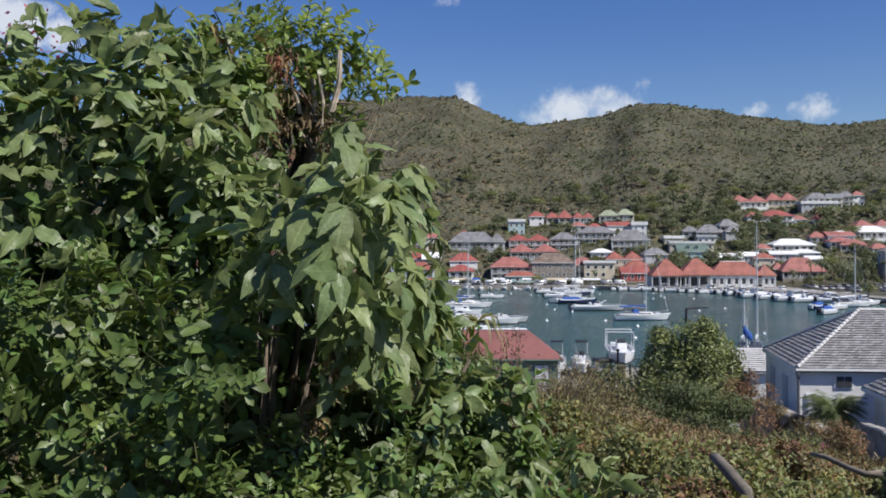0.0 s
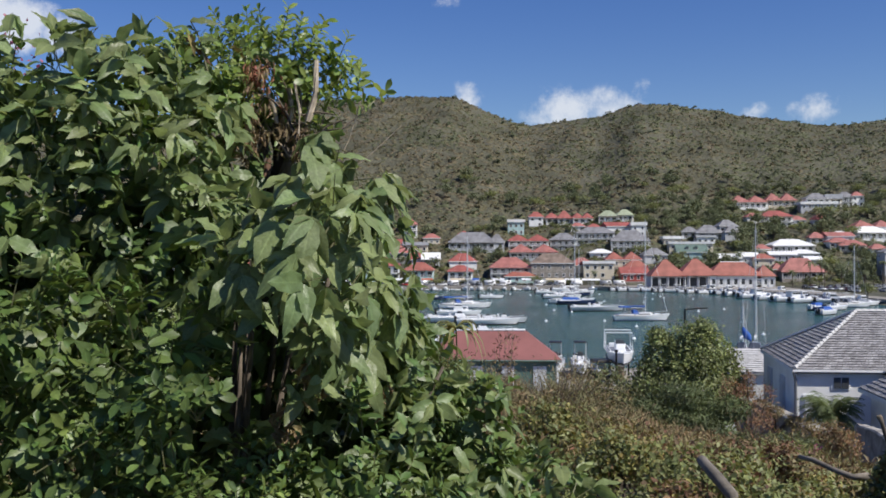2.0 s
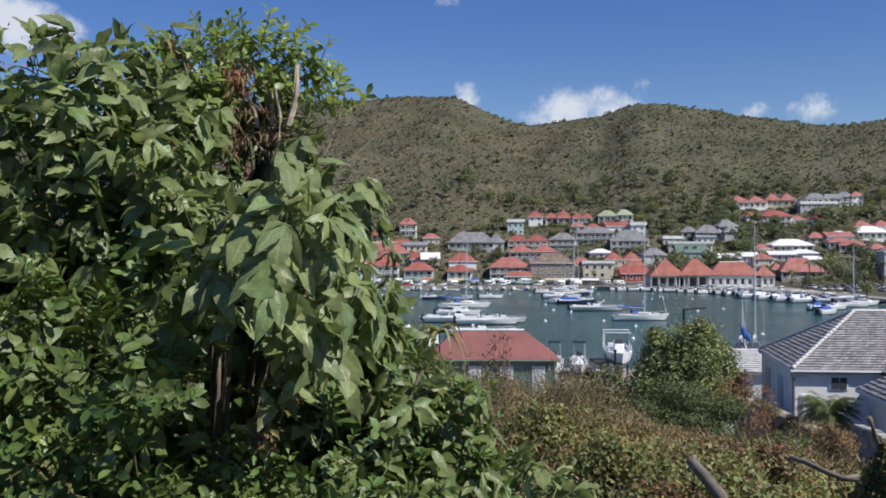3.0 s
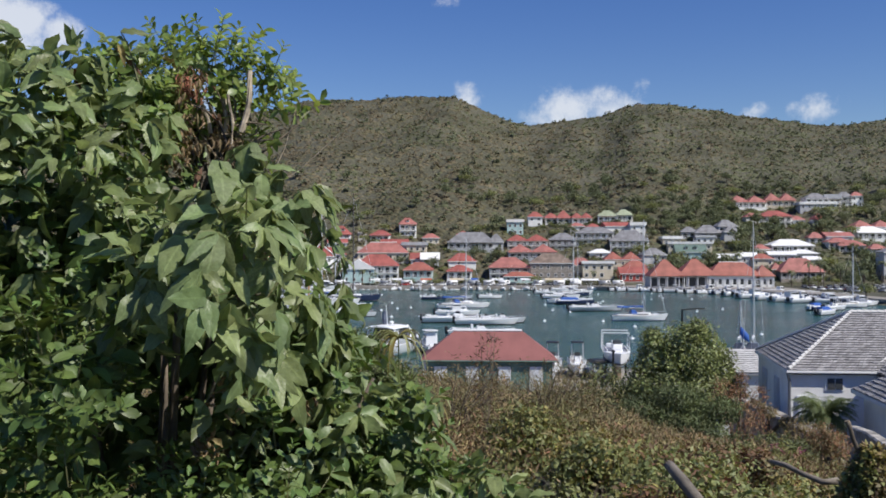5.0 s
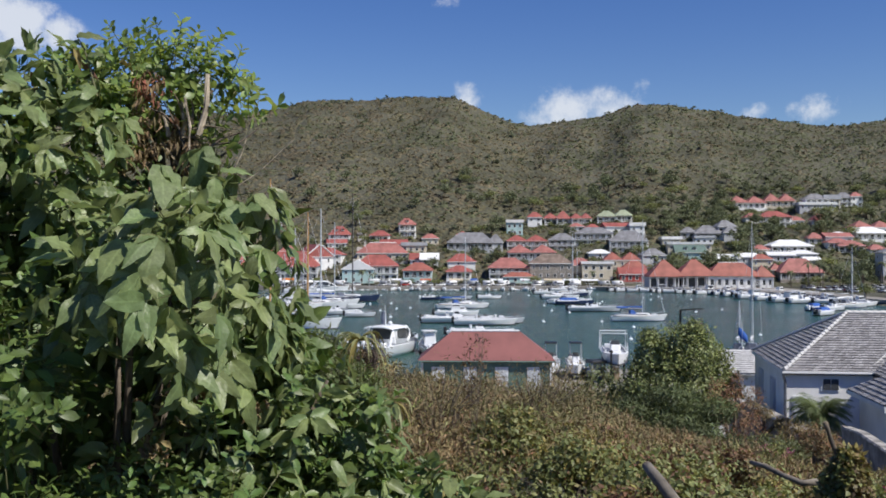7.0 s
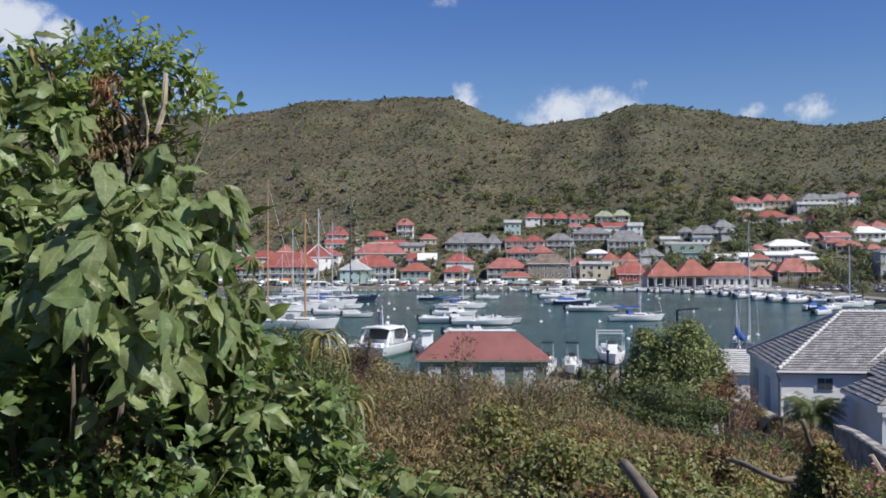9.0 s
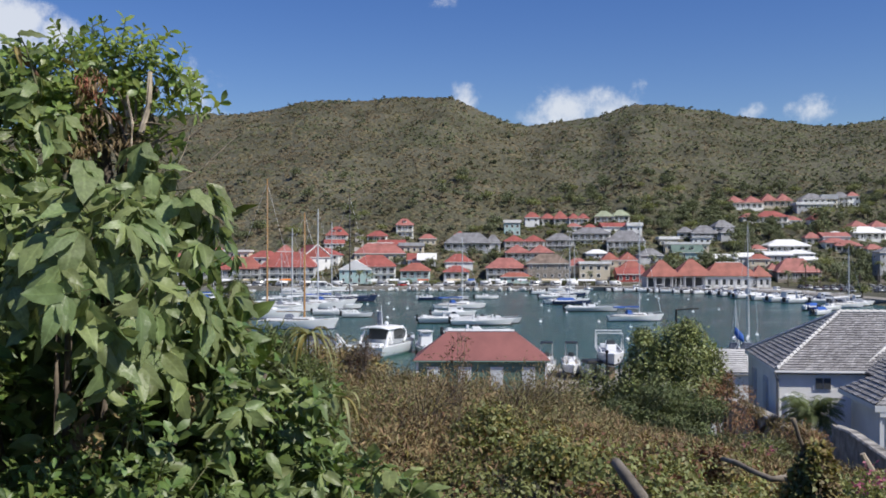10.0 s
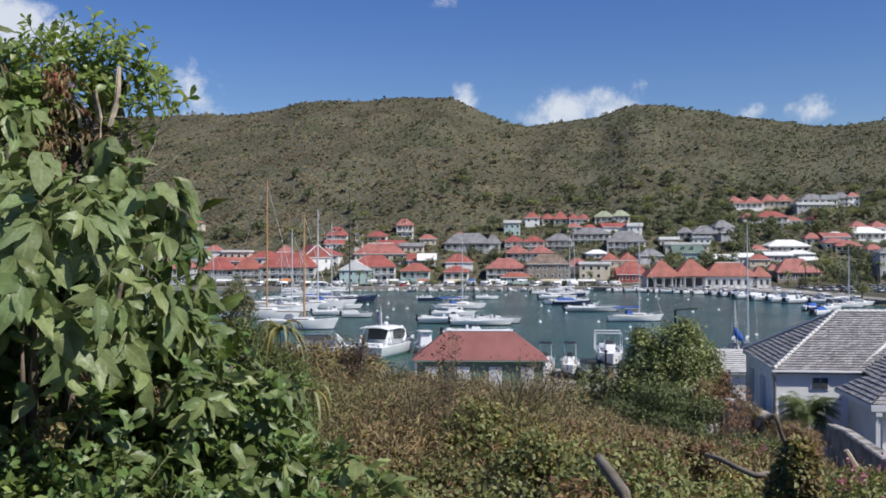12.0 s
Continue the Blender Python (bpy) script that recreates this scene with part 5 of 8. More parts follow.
def porch_wing():
    ob = thing("porch", pose(14.62, 31.5, 0, 0, 0, -7), "Low porch with a grey shingle roof and white posts", "porch")
    E, W, D = 7.82, 6.0, 4.2
    part("wall", boxed(0.4, W, 0.3, D, 2.5, E - 0.03), PALEBLUE, ob)
    roof = part("roof", roof_bm(W, D, 1.3, "hip", 0.02, 0.1), SHADE, ob)
    roof.location = (W / 2, D / 2, E)
    for name, quad, s in (("front_shingles", ((0, 0, E), (W, 0, E), (W - D / 2, D / 2, E + 1.3), (D / 2, D / 2, E + 1.3)), 7), ("side_shingles", ((0, D, E), (0, 0, E), (D / 2, D / 2, E + 1.3), (D / 2, D / 2, E + 1.3)), 8)):
        bm = bmesh.new()
        shingled_face(bm, *quad, seed=s)
        part(name, bm, SHINGLE, roof, kind="stuff").location = (-W / 2, -D / 2, -E)
    part("fascia", boxed(-0.05, W, -0.06, -0.01, E - 0.2, E), SHUTTER, ob)
    part("fascia", boxed(-0.06, -0.01, -0.05, D, E - 0.14, E), SHUTTER, ob)
    part("post", boxed(0.12, 0.26, 0.05, 0.19, 3.0, E - 0.1), SHUTTER, ob)
    for i in range(12):
        part("fretwork", boxed(0.1 + i * 0.3, 0.3 + i * 0.3, -0.045, -0.02, E - 0.36, E - 0.2), SHUTTER, ob)
    # taller roof of the wing behind
    w2 = thing("rear_wing", pose(19.4, 36.3, 0, 0, 0, -5.5), "Grey shingle roofed rear wing of the pale house", "house wing")
    part("wall", boxed(-1.5, 6, -3.5, 3.4, 3.5, 7.9), PALEBLUE, w2)
    bm = bmesh.new()
    shingled_face(bm, (-2.0, 3.6, 7.95), (-2.0, -4.0, 7.95), (2.0, -4.0, 10.05), (2.0, 3.6, 10.05), seed=9)
    part("shingles", bm, SHINGLE, w2, kind="stuff")
    part("roof", roof_bm(8, 7.6, 2.05, "front", 0, 0.1), SHADE, w2).location = (2.0, -0.2, 7.93)
    part("valley_flashing", tube(bmesh.new(), [(-2.0, 3.3, 8.05), (2.0, 7.3, 10.2)], [0.12, 0.12], 5), CAP, w2)


porch_wing()


def boat_shed():
    ob = thing("boat_shed", pose(19.2, 62.0, 1.5, 0, 0, -8), "Small waterfront shed with a pale weathered shingle roof", "shed")
    part("wall", boxed(-1.6, 1.6, -1.5, 1.5, -0.5, 4.0), PALEBLUE, ob)
    part("roof", roof_bm(3.2, 3.0, 1.25, "gable", 0.25, 0.1), CAP, ob).location = (0, 0, 4.0)
    bm = bmesh.new()
    shingled_face(bm, (-1.85, -1.75, 4.02), (1.85, -1.75, 4.02), (1.85, 0, 5.27), (-1.85, 0, 5.27), seed=12)
    part("shingles", bm, CAP, ob, kind="stuff")


boat_shed()


# ---- walls and posts ----
def rubble_wall(name, x0, x1, y0, y1, z0, z1, label, seed, lean=0.0):
    """A rubble wall along y with a pale coping."""
    ob = thing(name, pose(0, 0, 0), label, "wall")

    def slant(mesh):
        for v in mesh.verts:
            v.co.x += lean * (v.co.y - y1)
    bm = boxed(x0, x1, y0, y1, z0, z1 - 0.12)
    bmesh.ops.subdivide_edges(bm, edges=bm.edges[:], cuts=9, use_grid_fill=True)
    for v in bm.verts:
        v.co += noise.noise_vector(v.co * 2.3 + Vector((seed, 0, 0))) * 0.06
    slant(bm)
    part("masonry", bm, STONE, ob)
    bm = boxed(x0 - 0.04, x1 + 0.02, y0 - 0.05, y1 + 0.1, z1 - 0.12, z1 - 0.03, bevel=0.035)
    bmesh.ops.subdivide_edges(bm, edges=bm.edges[:], cuts=5, use_grid_fill=True)
    for v in bm.verts:
        v.co += noise.noise_vector(v.co * 1.9 + Vector((0, seed, 0))) * 0.045
        v.co.z -= 0.12 * max(0, (v.co.y - y1 + 0.9) / 0.9) ** 2
    slant(bm)
    part("coping", bm, CONCRETE, ob, "pale weathered concrete coping")
    return ob


rubble_wall("boundary_wall", 11.56, 11.82, 17.0, 27.4, 5.5, 8.05, "Rubble stone boundary wall with a pale weathered coping", 3, 0.145)
rubble_wall("garden_wall", 12.95, 13.45, 33.5, 43.0, 4.0, 6.6, "Low overgrown garden wall with a pale stained top", 8)
IRON = material("dark_iron", (0.02, 0.02, 0.022), 0.5, 0.6)


def street_lamp(x, y, z, h, arm):
    ob = thing("street_lamp", pose(x, y, z), "Dark metal street lamp with a long side arm on the quay", "street lamp")
    part("pole", tube(bmesh.new(), [(0, 0, -0.3), (0, 0, h * 0.5), (0, 0, h)], [0.15, 0.13, 0.11], 8), IRON, ob)
    part("arm", tube(bmesh.new(), [(0, 0, h - 0.05), (arm, 0, h + 0.1)], [0.09, 0.08], 6), IRON, ob)
    part("lantern", boxed(arm - 0.1, arm + 0.55, -0.15, 0.15, h + 0.02, h + 0.16, bevel=0.04), IRON, ob)


street_lamp(24.6, 100.0, 1.4, 5.9, 1.7)


def bollard_post(x, y, z, h):
    ob = thing("iron_post", pose(x, y, z), "Short dark iron post on the quay", "post")
    part("shaft", tube(bmesh.new(), [(0, 0, -0.2), (0, 0, h)], [0.1, 0.09], 8), IRON, ob)
    part("cap", tube(bmesh.new(), [(0, 0, h), (0, 0, h + 0.1), (0, 0, h + 0.22)], [0.16, 0.17, 0.05], 8), IRON, ob)


bollard_post(15.2, 86.0, 1.4, 2.9)


PAVING = material("grey_paving", (0.27, 0.25, 0.22), 0.9, vary=0.2, scale=0.2, grain=0.2, bump=0.2, bump_scale=3)


def quay():
    """Paved quay edge round the basin."""
    bm = boxed(-160, 9, 58, 82.5, 0.9, 1.5)
    box(bm, 9, 122, 82, 98.5, 0.9, 1.5)
    tagged(part("pavement", bm, PAVING), "concrete quay along the near waterfront", "quay", kind="structure")
    tagged(part("pavement", boxed(-160, 57, 376, 388, -2.4, 1.5), PAVING), "concrete quay of the far waterfront", "quay", kind="structure")
    bm = bmesh.new()
    pts = [(57, 377), (84, 355.5), (101, 337.5), (113, 295), (118, 249), (121, 149), (127, 149), (122, 310), (126, 362), (126, 388), (57, 388)]
    lo, hi = [bm.verts.new((*p, -2.4)) for p in pts], [bm.verts.new((*p, 1.5)) for p in pts]
    bm.faces.new(hi)
    for i in range(len(pts)):
        bm.faces.new((lo[i], lo[(i + 1) % len(pts)], hi[(i + 1) % len(pts)], hi[i]))
    bmesh.ops.recalc_face_normals(bm, faces=bm.faces[:])
    tagged(part("pavement", bm, PAVING), "concrete quay with parked cars beside the moored boats", "quay", kind="structure")


quay()
motorboat(pose(10.6, 92.0, 1.9, 0, 0, 172), 6.0, top=BLACK, label="white motorboat with a black bimini standing on the quay")
motorboat(pose(12.9, 92.0, 1.9, 0, 0, 176), 6.0, top=BLACK, label="small white motorboat with a black canopy standing on the quay")


def jeep():
    ob = thing("jeep", pose(14.3, 90.0, 1.52, 0, 0, 12), "Small open jeep with a dark canvas top on the quay", "jeep")
    part("body", boxed(-0.75, 0.75, -1.6, 1.6, 0.4, 0.95, bevel=0.08), CARPAINT[1], ob)
    part("canvas_top", cabin_bm(1.5, -1.5, 0.4, 1.5, 1.8, 0.92, 0.1), BLACK, ob, "dark canvas top")
    for sx in (-0.68, 0.68):
        for sy in (-1.4, 0.3):
            part("roll_bar", tube(bmesh.new(), [(sx, sy, 0.9), (sx, sy, 1.55)], [0.04, 0.04], 6), ALU, ob)
        for sy in (-1.05, 1.05):
            part("wheel", tube(bmesh.new(), [(sx - 0.1, sy, 0.34), (sx + 0.12, sy, 0.34)], [0.34, 0.34], 12), BLACK, ob)
    part("spare_wheel", tube(bmesh.new(), [(0, -1.62, 0.8), (0, -1.84, 0.8)], [0.33, 0.33], 12), BLACK, ob)
    part("seat", boxed(-0.6, 0.6, -0.5, -0.2, 0.9, 1.35, bevel=0.05), PALEHULL, ob)


jeep()


def propped_boat():
    ob = motorboat(pose(16.4, 91.0, 3.0, 0, 0, 174), 8.5, engines=0, label="large white boat with a targa frame, propped up on the quay")
    for yy, hh in ((-3.4, 2.6), (-1.2, 2.5)):
        part("targa_frame", tube(bmesh.new(), [(-1.25, yy, 0.9), (-1.2, yy, hh), (1.2, yy, hh), (1.25, yy, 0.9)], [0.06] * 4, 6), GEL, ob)
    for s in (-1, 1):
        part("prop_stand", boxed(s * 0.9 - 0.08, s * 0.9 + 0.08, -1.5, -1.3, -1.6, 0.1), IRON, ob)
    part("keel_block", boxed(-0.25, 0.25, -2.5, 2.0, -1.6, -0.3), TEAK, ob)


propped_boat()


# ---- plants ----
LEAF_GREEN = material("bright_leaf", (0.205, 0.232, 0.082), 0.55, vary=0.25, scale=9, grain=0.15, bump=0.1, bump_scale=60, random_by="island", translucent=0.3)
LEAF_DULL = material("dull_leaf", (0.186, 0.172, 0.073), 0.65, vary=0.3, scale=2, grain=0.15, bump=0, random_by="island", translucent=0.2)
LEAF_DRY = material("dry_brown_leaf", (0.252, 0.19, 0.093), 0.8, vary=0.3, scale=2, grain=0.2, bump=0, random_by="island", translucent=0.15)
LEAF_RUST = material("rusty_leaf", (0.175, 0.103, 0.052), 0.8, vary=0.3, scale=2, grain=0.2, bump=0, random_by="island", translucent=0.2)
LEAF_FERN = material("fresh_fern_leaf", (0.15, 0.2, 0.07), 0.55, vary=0.25, scale=9, grain=0.15, bump=0, random_by="island", translucent=0.35)
LEAF_ACACIA = material("deep_acacia_leaf", (0.115, 0.15, 0.06), 0.7, vary=0.3, scale=1.2, grain=0.15, bump=0, random_by="island", translucent=0.2)
LEAF_RUSSET = material("russet_dry_leaf", (0.36, 0.215, 0.115), 0.8, vary=0.25, scale=2, grain=0.2, bump=0, random_by="island", translucent=0.2)
LEAF_YELLOW = material("yellowing_leaf", (0.26, 0.225, 0.07), 0.6, vary=0.3, scale=2, grain=0.2, bump=0, random_by="island", translucent=0.25)
LEAF_TREE = material("tree_leaf", (0.14, 0.165, 0.078), 0.65, vary=0.3, scale=1.2, grain=0.15, bump=0, random_by="island", translucent=0.2)
HILL_OLIVE = material("hill_olive_leaf", (0.1, 0.09, 0.045), 0.85, vary=0.2, scale=0.03, grain=0.3, bump=0.25, bump_scale=0.9)
HILL_GREEN = material("hill_green_leaf", (0.082, 0.09, 0.041), 0.85, vary=0.2, scale=0.03, grain=0.3, bump=0.25, bump_scale=0.9)
HILL_TREE = material("hill_tree_leaf", (0.105, 0.12, 0.068), 0.8, vary=0.2, scale=0.05, grain=0.2, bump=0, translucent=0.35)
HILL_GREY = material("hill_dry_leaf", (0.12, 0.099, 0.056), 0.85, vary=0.2, scale=0.03, grain=0.3, bump=0.25, bump_scale=0.9)
HILL_BUSH_GREEN = material("hill_bush_green", (0.096, 0.107, 0.05), 0.8, vary=0.25, scale=0.05, grain=0.2, bump=0, translucent=0.25)
HILL_BUSH_OLIVE = material("hill_bush_olive", (0.118, 0.105, 0.055), 0.8, vary=0.25, scale=0.05, grain=0.2, bump=0, translucent=0.25)
HILL_BUSH_DRY = material("hill_bush_dry", (0.135, 0.111, 0.065), 0.8, vary=0.25, scale=0.05, grain=0.2, bump=0, translucent=0.2)
BUSH_LEAF = material("sunny_bush_leaf", (0.225, 0.268, 0.098), 0.55, vary=0.25, scale=1.2, grain=0.15, bump=0, random_by="island", translucent=0.3)
for hill_leaf in (HILL_OLIVE, HILL_GREEN, HILL_GREY):
    hill_leaf.node_tree.nodes["Bump"].inputs["Distance"].default_value = 0.5
PALM_LEAF = material("young_palm_leaf", (0.16, 0.2, 0.085), 0.5, vary=0.25, scale=2, grain=0.15, bump=0, translucent=0.35)
TWIG = material("grey_brown_twig", (0.2, 0.158, 0.107), 0.85, vary=0.25, scale=6, grain=0.25)
BARK = material("grey_bark", (0.115, 0.092, 0.07), 0.9, vary=0.3, scale=8, grain=0.3, bump=0.5)
PINK = material("pink_bracts", (0.42, 0.14, 0.18), 0.6, vary=0.2, scale=5, random_by="island", translucent=0.3)
PALE_STAKE = material("pale_weathered_wood", (0.34, 0.28, 0.21), 0.85, vary=0.25, scale=12, grain=0.25)
LOGWOOD = material("bleached_dead_wood", (0.175, 0.152, 0.125), 0.9, vary=0.3, scale=7, grain=0.3, bump=0.5, bump_scale=35)

LEAF4 = np.array([(0, 0, 0), (0.3, 0.5, 0.09), (0, 1.0, 0), (-0.3, 0.5, 0.09)])
LEAF4_F = np.array([(0, 1, 2, 3)])
LEAF5 = np.array([(0, 0, 0), (0.29, 0.4, 0.08), (0, 1.0, -0.1), (-0.29, 0.4, 0.08), (0, 0.5, 0)])
LEAF5_F = np.array([(0, 1, 2, 4), (0, 4, 2, 3)])


def unit(v):
    return v / np.maximum(np.linalg.norm(v, axis=-1, keepdims=True), 1e-6)


def random_dirs(rng, n, up=0.0):
    v = rng.normal(size=(n, 3))
    v = unit(v)
    v[:, 2] += up
    return unit(v)


def leaves(name, pos, rng, size, mat, parent=None, up=0.3, axis_down=-0.1, template=None, label="", category="", kind="stuff", out=None):
    """One mesh of many leaves at the places given."""
    n = len(pos)
    tv, tf = template if template else (LEAF4, LEAF4_F)
    nrm = random_dirs(rng, n, up * 3) if out is None else unit(out * 0.9 + np.array([0, 0, 0.35]) + rng.normal(size=(n, 3)) * 0.4)
    v, f = scatter(tv, tf, pos, random_dirs(rng, n, axis_down), nrm, size * rng.uniform(0.65, 1.35, n))
    ob = part_mesh(name, mesh_np(name, v, f, tf.shape[1]), mat, parent, kind=kind)
    if label:
        tagged(ob, label, category, kind=kind)
    return ob


def hill_scrub():
    """Shrubs over the far hillside."""
    rng = np.random.default_rng(5)
    n = 33000
    y = 392 + 425 * rng.random(n) ** 0.9
    x = (rng.random(n) * 1.16 - 0.5) * y * 0.98
    z = height(x, y)
    keep = (z > 4)
    x, y, z = x[keep], y[keep], z[keep]
    n = len(x)
    r = rng.uniform(0.8, 1.95, n) * np.where(rng.random(n) < 0.08, 1.5, 1)
    # green gullies, olive slopes, dry grey-brown drifts
    tan = x / y
    score = np.stack([wave_noise(x, y, 120, 81) + 0.9 * smooth_step(0.02, 0.3, tan) - 0.15, 0.3 + wave_noise(x, y, 70, 82), wave_noise(x, y, 85, 83) + 0.5 * smooth_step(0.05, -0.2, tan)]) * 0.8 + rng.gumbel(size=(3, n)) * 0.4
    which = score.argmax(0)
    low = smooth_step(560, 420, y)
    tall = rng.random(n) < 0.014 + 0.05 * low * smooth_step(-0.1, 0.1, tan) + 0.04 * (wave_noise(x, y, 60, 84) > 0.55) + 0.05 * smooth_step(770, 790, y)
    r = np.where(tall, rng.uniform(1.6, 3.0, n), r)
    ob = thing("hillside_scrub", pose(0, 0, 0), "Dense dry olive scrub over the far hillside", "scrub")
    # each shrub is a low uneven dome
    ring = np.arange(4) * math.tau / 4
    dome = np.array([(math.cos(t) * 1.1, math.sin(t) * 1.1, -0.35) for t in ring] + [(math.cos(t + 0.75) * 0.75, math.sin(t + 0.75) * 0.75, 0.12) for t in ring] + [(0, 0, 0.22)])
    tri = np.array([(k, (k + 1) % 4, 4 + k) for k in range(4)] + [((k + 1) % 4, 4 + (k + 1) % 4, 4 + k) for k in range(4)] + [(4 + k, 4 + (k + 1) % 4, 8) for k in range(4)])
    for i, (name, mat) in enumerate((("green_scrub", HILL_GREEN), ("olive_scrub", HILL_OLIVE), ("dry_scrub", HILL_GREY))):
        s = np.where(which == i)[0]
        v = dome[None] * r[s][:, None, None] * rng.uniform(0.7, 1.3, (len(s), 9, 3)) + rng.normal(size=(len(s), 9, 3)) * 0.12
        turn = rng.uniform(0, math.tau, len(s))[:, None]
        vx = v[:, :, 0] * np.cos(turn) - v[:, :, 1] * np.sin(turn)
        vy = v[:, :, 0] * np.sin(turn) + v[:, :, 1] * np.cos(turn)
        v = np.stack([vx + x[s][:, None], vy + y[s][:, None], v[:, :, 2] + z[s][:, None]], -1).reshape(-1, 3)
        f = (tri[None] + (np.arange(len(s)) * 9)[:, None, None]).reshape(-1, 3)
        part_mesh(name, mesh_np(name, v, f, 3), mat, ob, smooth=True, kind="stuff")
    # leafy tufts: many low bushes in the tone of their drift, and taller, darker trees
    bushy = (rng.random(n) < 0.42) & ~tall
    for name, mat, sel, per, lo, hi in (("green_bush_cover", HILL_BUSH_GREEN, bushy & (which == 0), 9, 0.45, 0.82), ("olive_bush_cover", HILL_BUSH_OLIVE, bushy & (which == 1), 9, 0.45, 0.82), ("dry_bush_cover", HILL_BUSH_DRY, bushy & (which == 2), 9, 0.45, 0.82), ("dark_tree_cover", HILL_TREE, tall, 18, 0.4, 0.75)):
        s = np.where(sel)[0]
        d = random_dirs(rng, len(s) * per, 0.35)
        d[:, 2] = np.abs(d[:, 2]) * (0.85 if name == "dark_tree_cover" else 0.4)
        rr = np.repeat(r[s], per)
        pos = np.repeat(np.stack([x[s], y[s], z[s] + r[s] * 0.25], 1), per, 0) + d * (rr * rng.uniform(0.4, 1.0, len(rr)))[:, None]
        nrm = unit(d * 0.2 + rng.normal(size=d.shape) * 0.09 + np.array([0.22, -0.25, 0.75]))
        v, f = scatter(LEAF4 * np.array([1.7, 1, 1]) - np.array([0, 0.5, 0]), LEAF4_F, pos, unit(d + rng.normal(size=d.shape) * 0.8), nrm, rr * rng.uniform(lo, hi, len(rr)))
        part_mesh(name, mesh_np(name, v, f), mat, ob, kind="stuff")


hill_scrub()


def tree_at(m, h=6.0, spread=3.0, n=420, leaf=0.5, mat=None, seed=1, label="broad green tree between the houses", group="trees of the town"):
    rng = np.random.default_rng(seed)
    ob = thing("tree", m, label, "tree", group)
    bm = bmesh.new()
    tube(bm, [(0, 0, -0.6), (0.1, 0, h * 0.25), (0.05, 0.1, h * 0.5)], [h * 0.035, h * 0.028, h * 0.02], 6)
    tips = []
    for k in range(6):
        a = k * 1.05 + rng.uniform(-0.3, 0.3)
        tip = (math.cos(a) * spread * 0.6, math.sin(a) * spread * 0.6, h * rng.uniform(0.55, 0.85))
        tube(bm, [(0.05, 0.05, h * 0.35), (tip[0] * 0.5, tip[1] * 0.5, h * 0.55), tip], [h * 0.018, h * 0.012, h * 0.005], 5)
        tips.append(tip)
    part("trunk", bm, BARK, ob)
    cs = np.array([(*t[:2], t[2]) for t in tips] + [(0, 0, h * 0.85), (0, 0, h * 0.6)])
    pick = rng.integers(0, len(cs), n)
    d = random_dirs(rng, n)
    pos = cs[pick] + d * (rng.random(n) ** 0.4)[:, None] * np.array([spread * 0.52, spread * 0.52, h * 0.24]) * rng.uniform(0.7, 1.15, len(cs))[pick][:, None]
    leaves("crown", pos, rng, leaf, mat or LEAF_TREE, ob, out=d, template=(LEAF4 * np.array([1.5, 1, 1]), LEAF4_F))
    return ob


def palm_at(m, h=7.0, frond=2.4, n=14, seed=1, label="tall coconut palm with drooping fronds", mat=None, lift0=-0.2, lift1=0.9, thin=0.0, wide=0.24):
    rng = random.Random(seed)
    ob = thing("palm_tree", m, label, "palm tree", "palms of the town")
    part("trunk", tube(bmesh.new(), [(0, 0, -0.4), (0.15, 0, h * 0.5), (0.4, 0, h)], [0.2, 0.14, 0.11], 7), BARK, ob)
    for k in range(n):
        a = k * 2.4 + rng.uniform(-0.2, 0.2)
        lift = rng.uniform(lift0, lift1)
        bm = bmesh.new()
        last, steps = None, 30
        for i in range(steps + 1):
            t = i / steps
            p = Vector((0.4 + math.cos(a) * frond * t, math.sin(a) * frond * t, h + frond * (lift * t - 0.95 * t * t)))
            v = bm.verts.new(p)
            if last:
                d = (p - last.co).normalized()
                s = d.cross(Vector((0, 0, 1))).normalized()
                w = frond * wide * math.sin(math.pi * min(1, t * 0.9 + 0.1)) + 0.03
                for sg in (-1, 1):
                    tip = p + s * sg * w + d * w * rng.uniform(0.4, 0.9) - Vector((0, 0, w * rng.uniform(0.3, 0.7)))
                    bm.faces.new((bm.verts.new(v.co.lerp(last.co, 1 - thin)), v, bm.verts.new(tip)))
            last = v
        part("frond", bm, mat or LEAF_TREE, ob)
    return ob


def canopy(x, y):
    """Top of the brush on the near slope."""
    base = lerp(y, [(3, 0.25), (8, 0.42), (13, 0.6), (20, 0.85), (30, 0.88), (38, 0.9), (46, 0.9), (58, 0.4)])
    edge = smooth_step(0.33, 0.4, x / np.maximum(y, 1)) * smooth_step(5, 7, y) * (1 - smooth_step(9, 13, y))
    low = 1 - 0.65 * edge - 0.1 * smooth_step(-0.06, 0.02, x / np.maximum(y, 1)) * smooth_step(0.15, 0.12, x / np.maximum(y, 1)) * smooth_step(11, 17, y) - 0.8 * smooth_step(0.14, 0.21, x / np.maximum(y, 1)) * smooth_step(9, 13, y)
    return height(x, y) + base * low * (1 + 0.4 * wave_noise(x, y, 4.0, 31) + 0.5 * wave_noise(x, y, 1.7, 33))


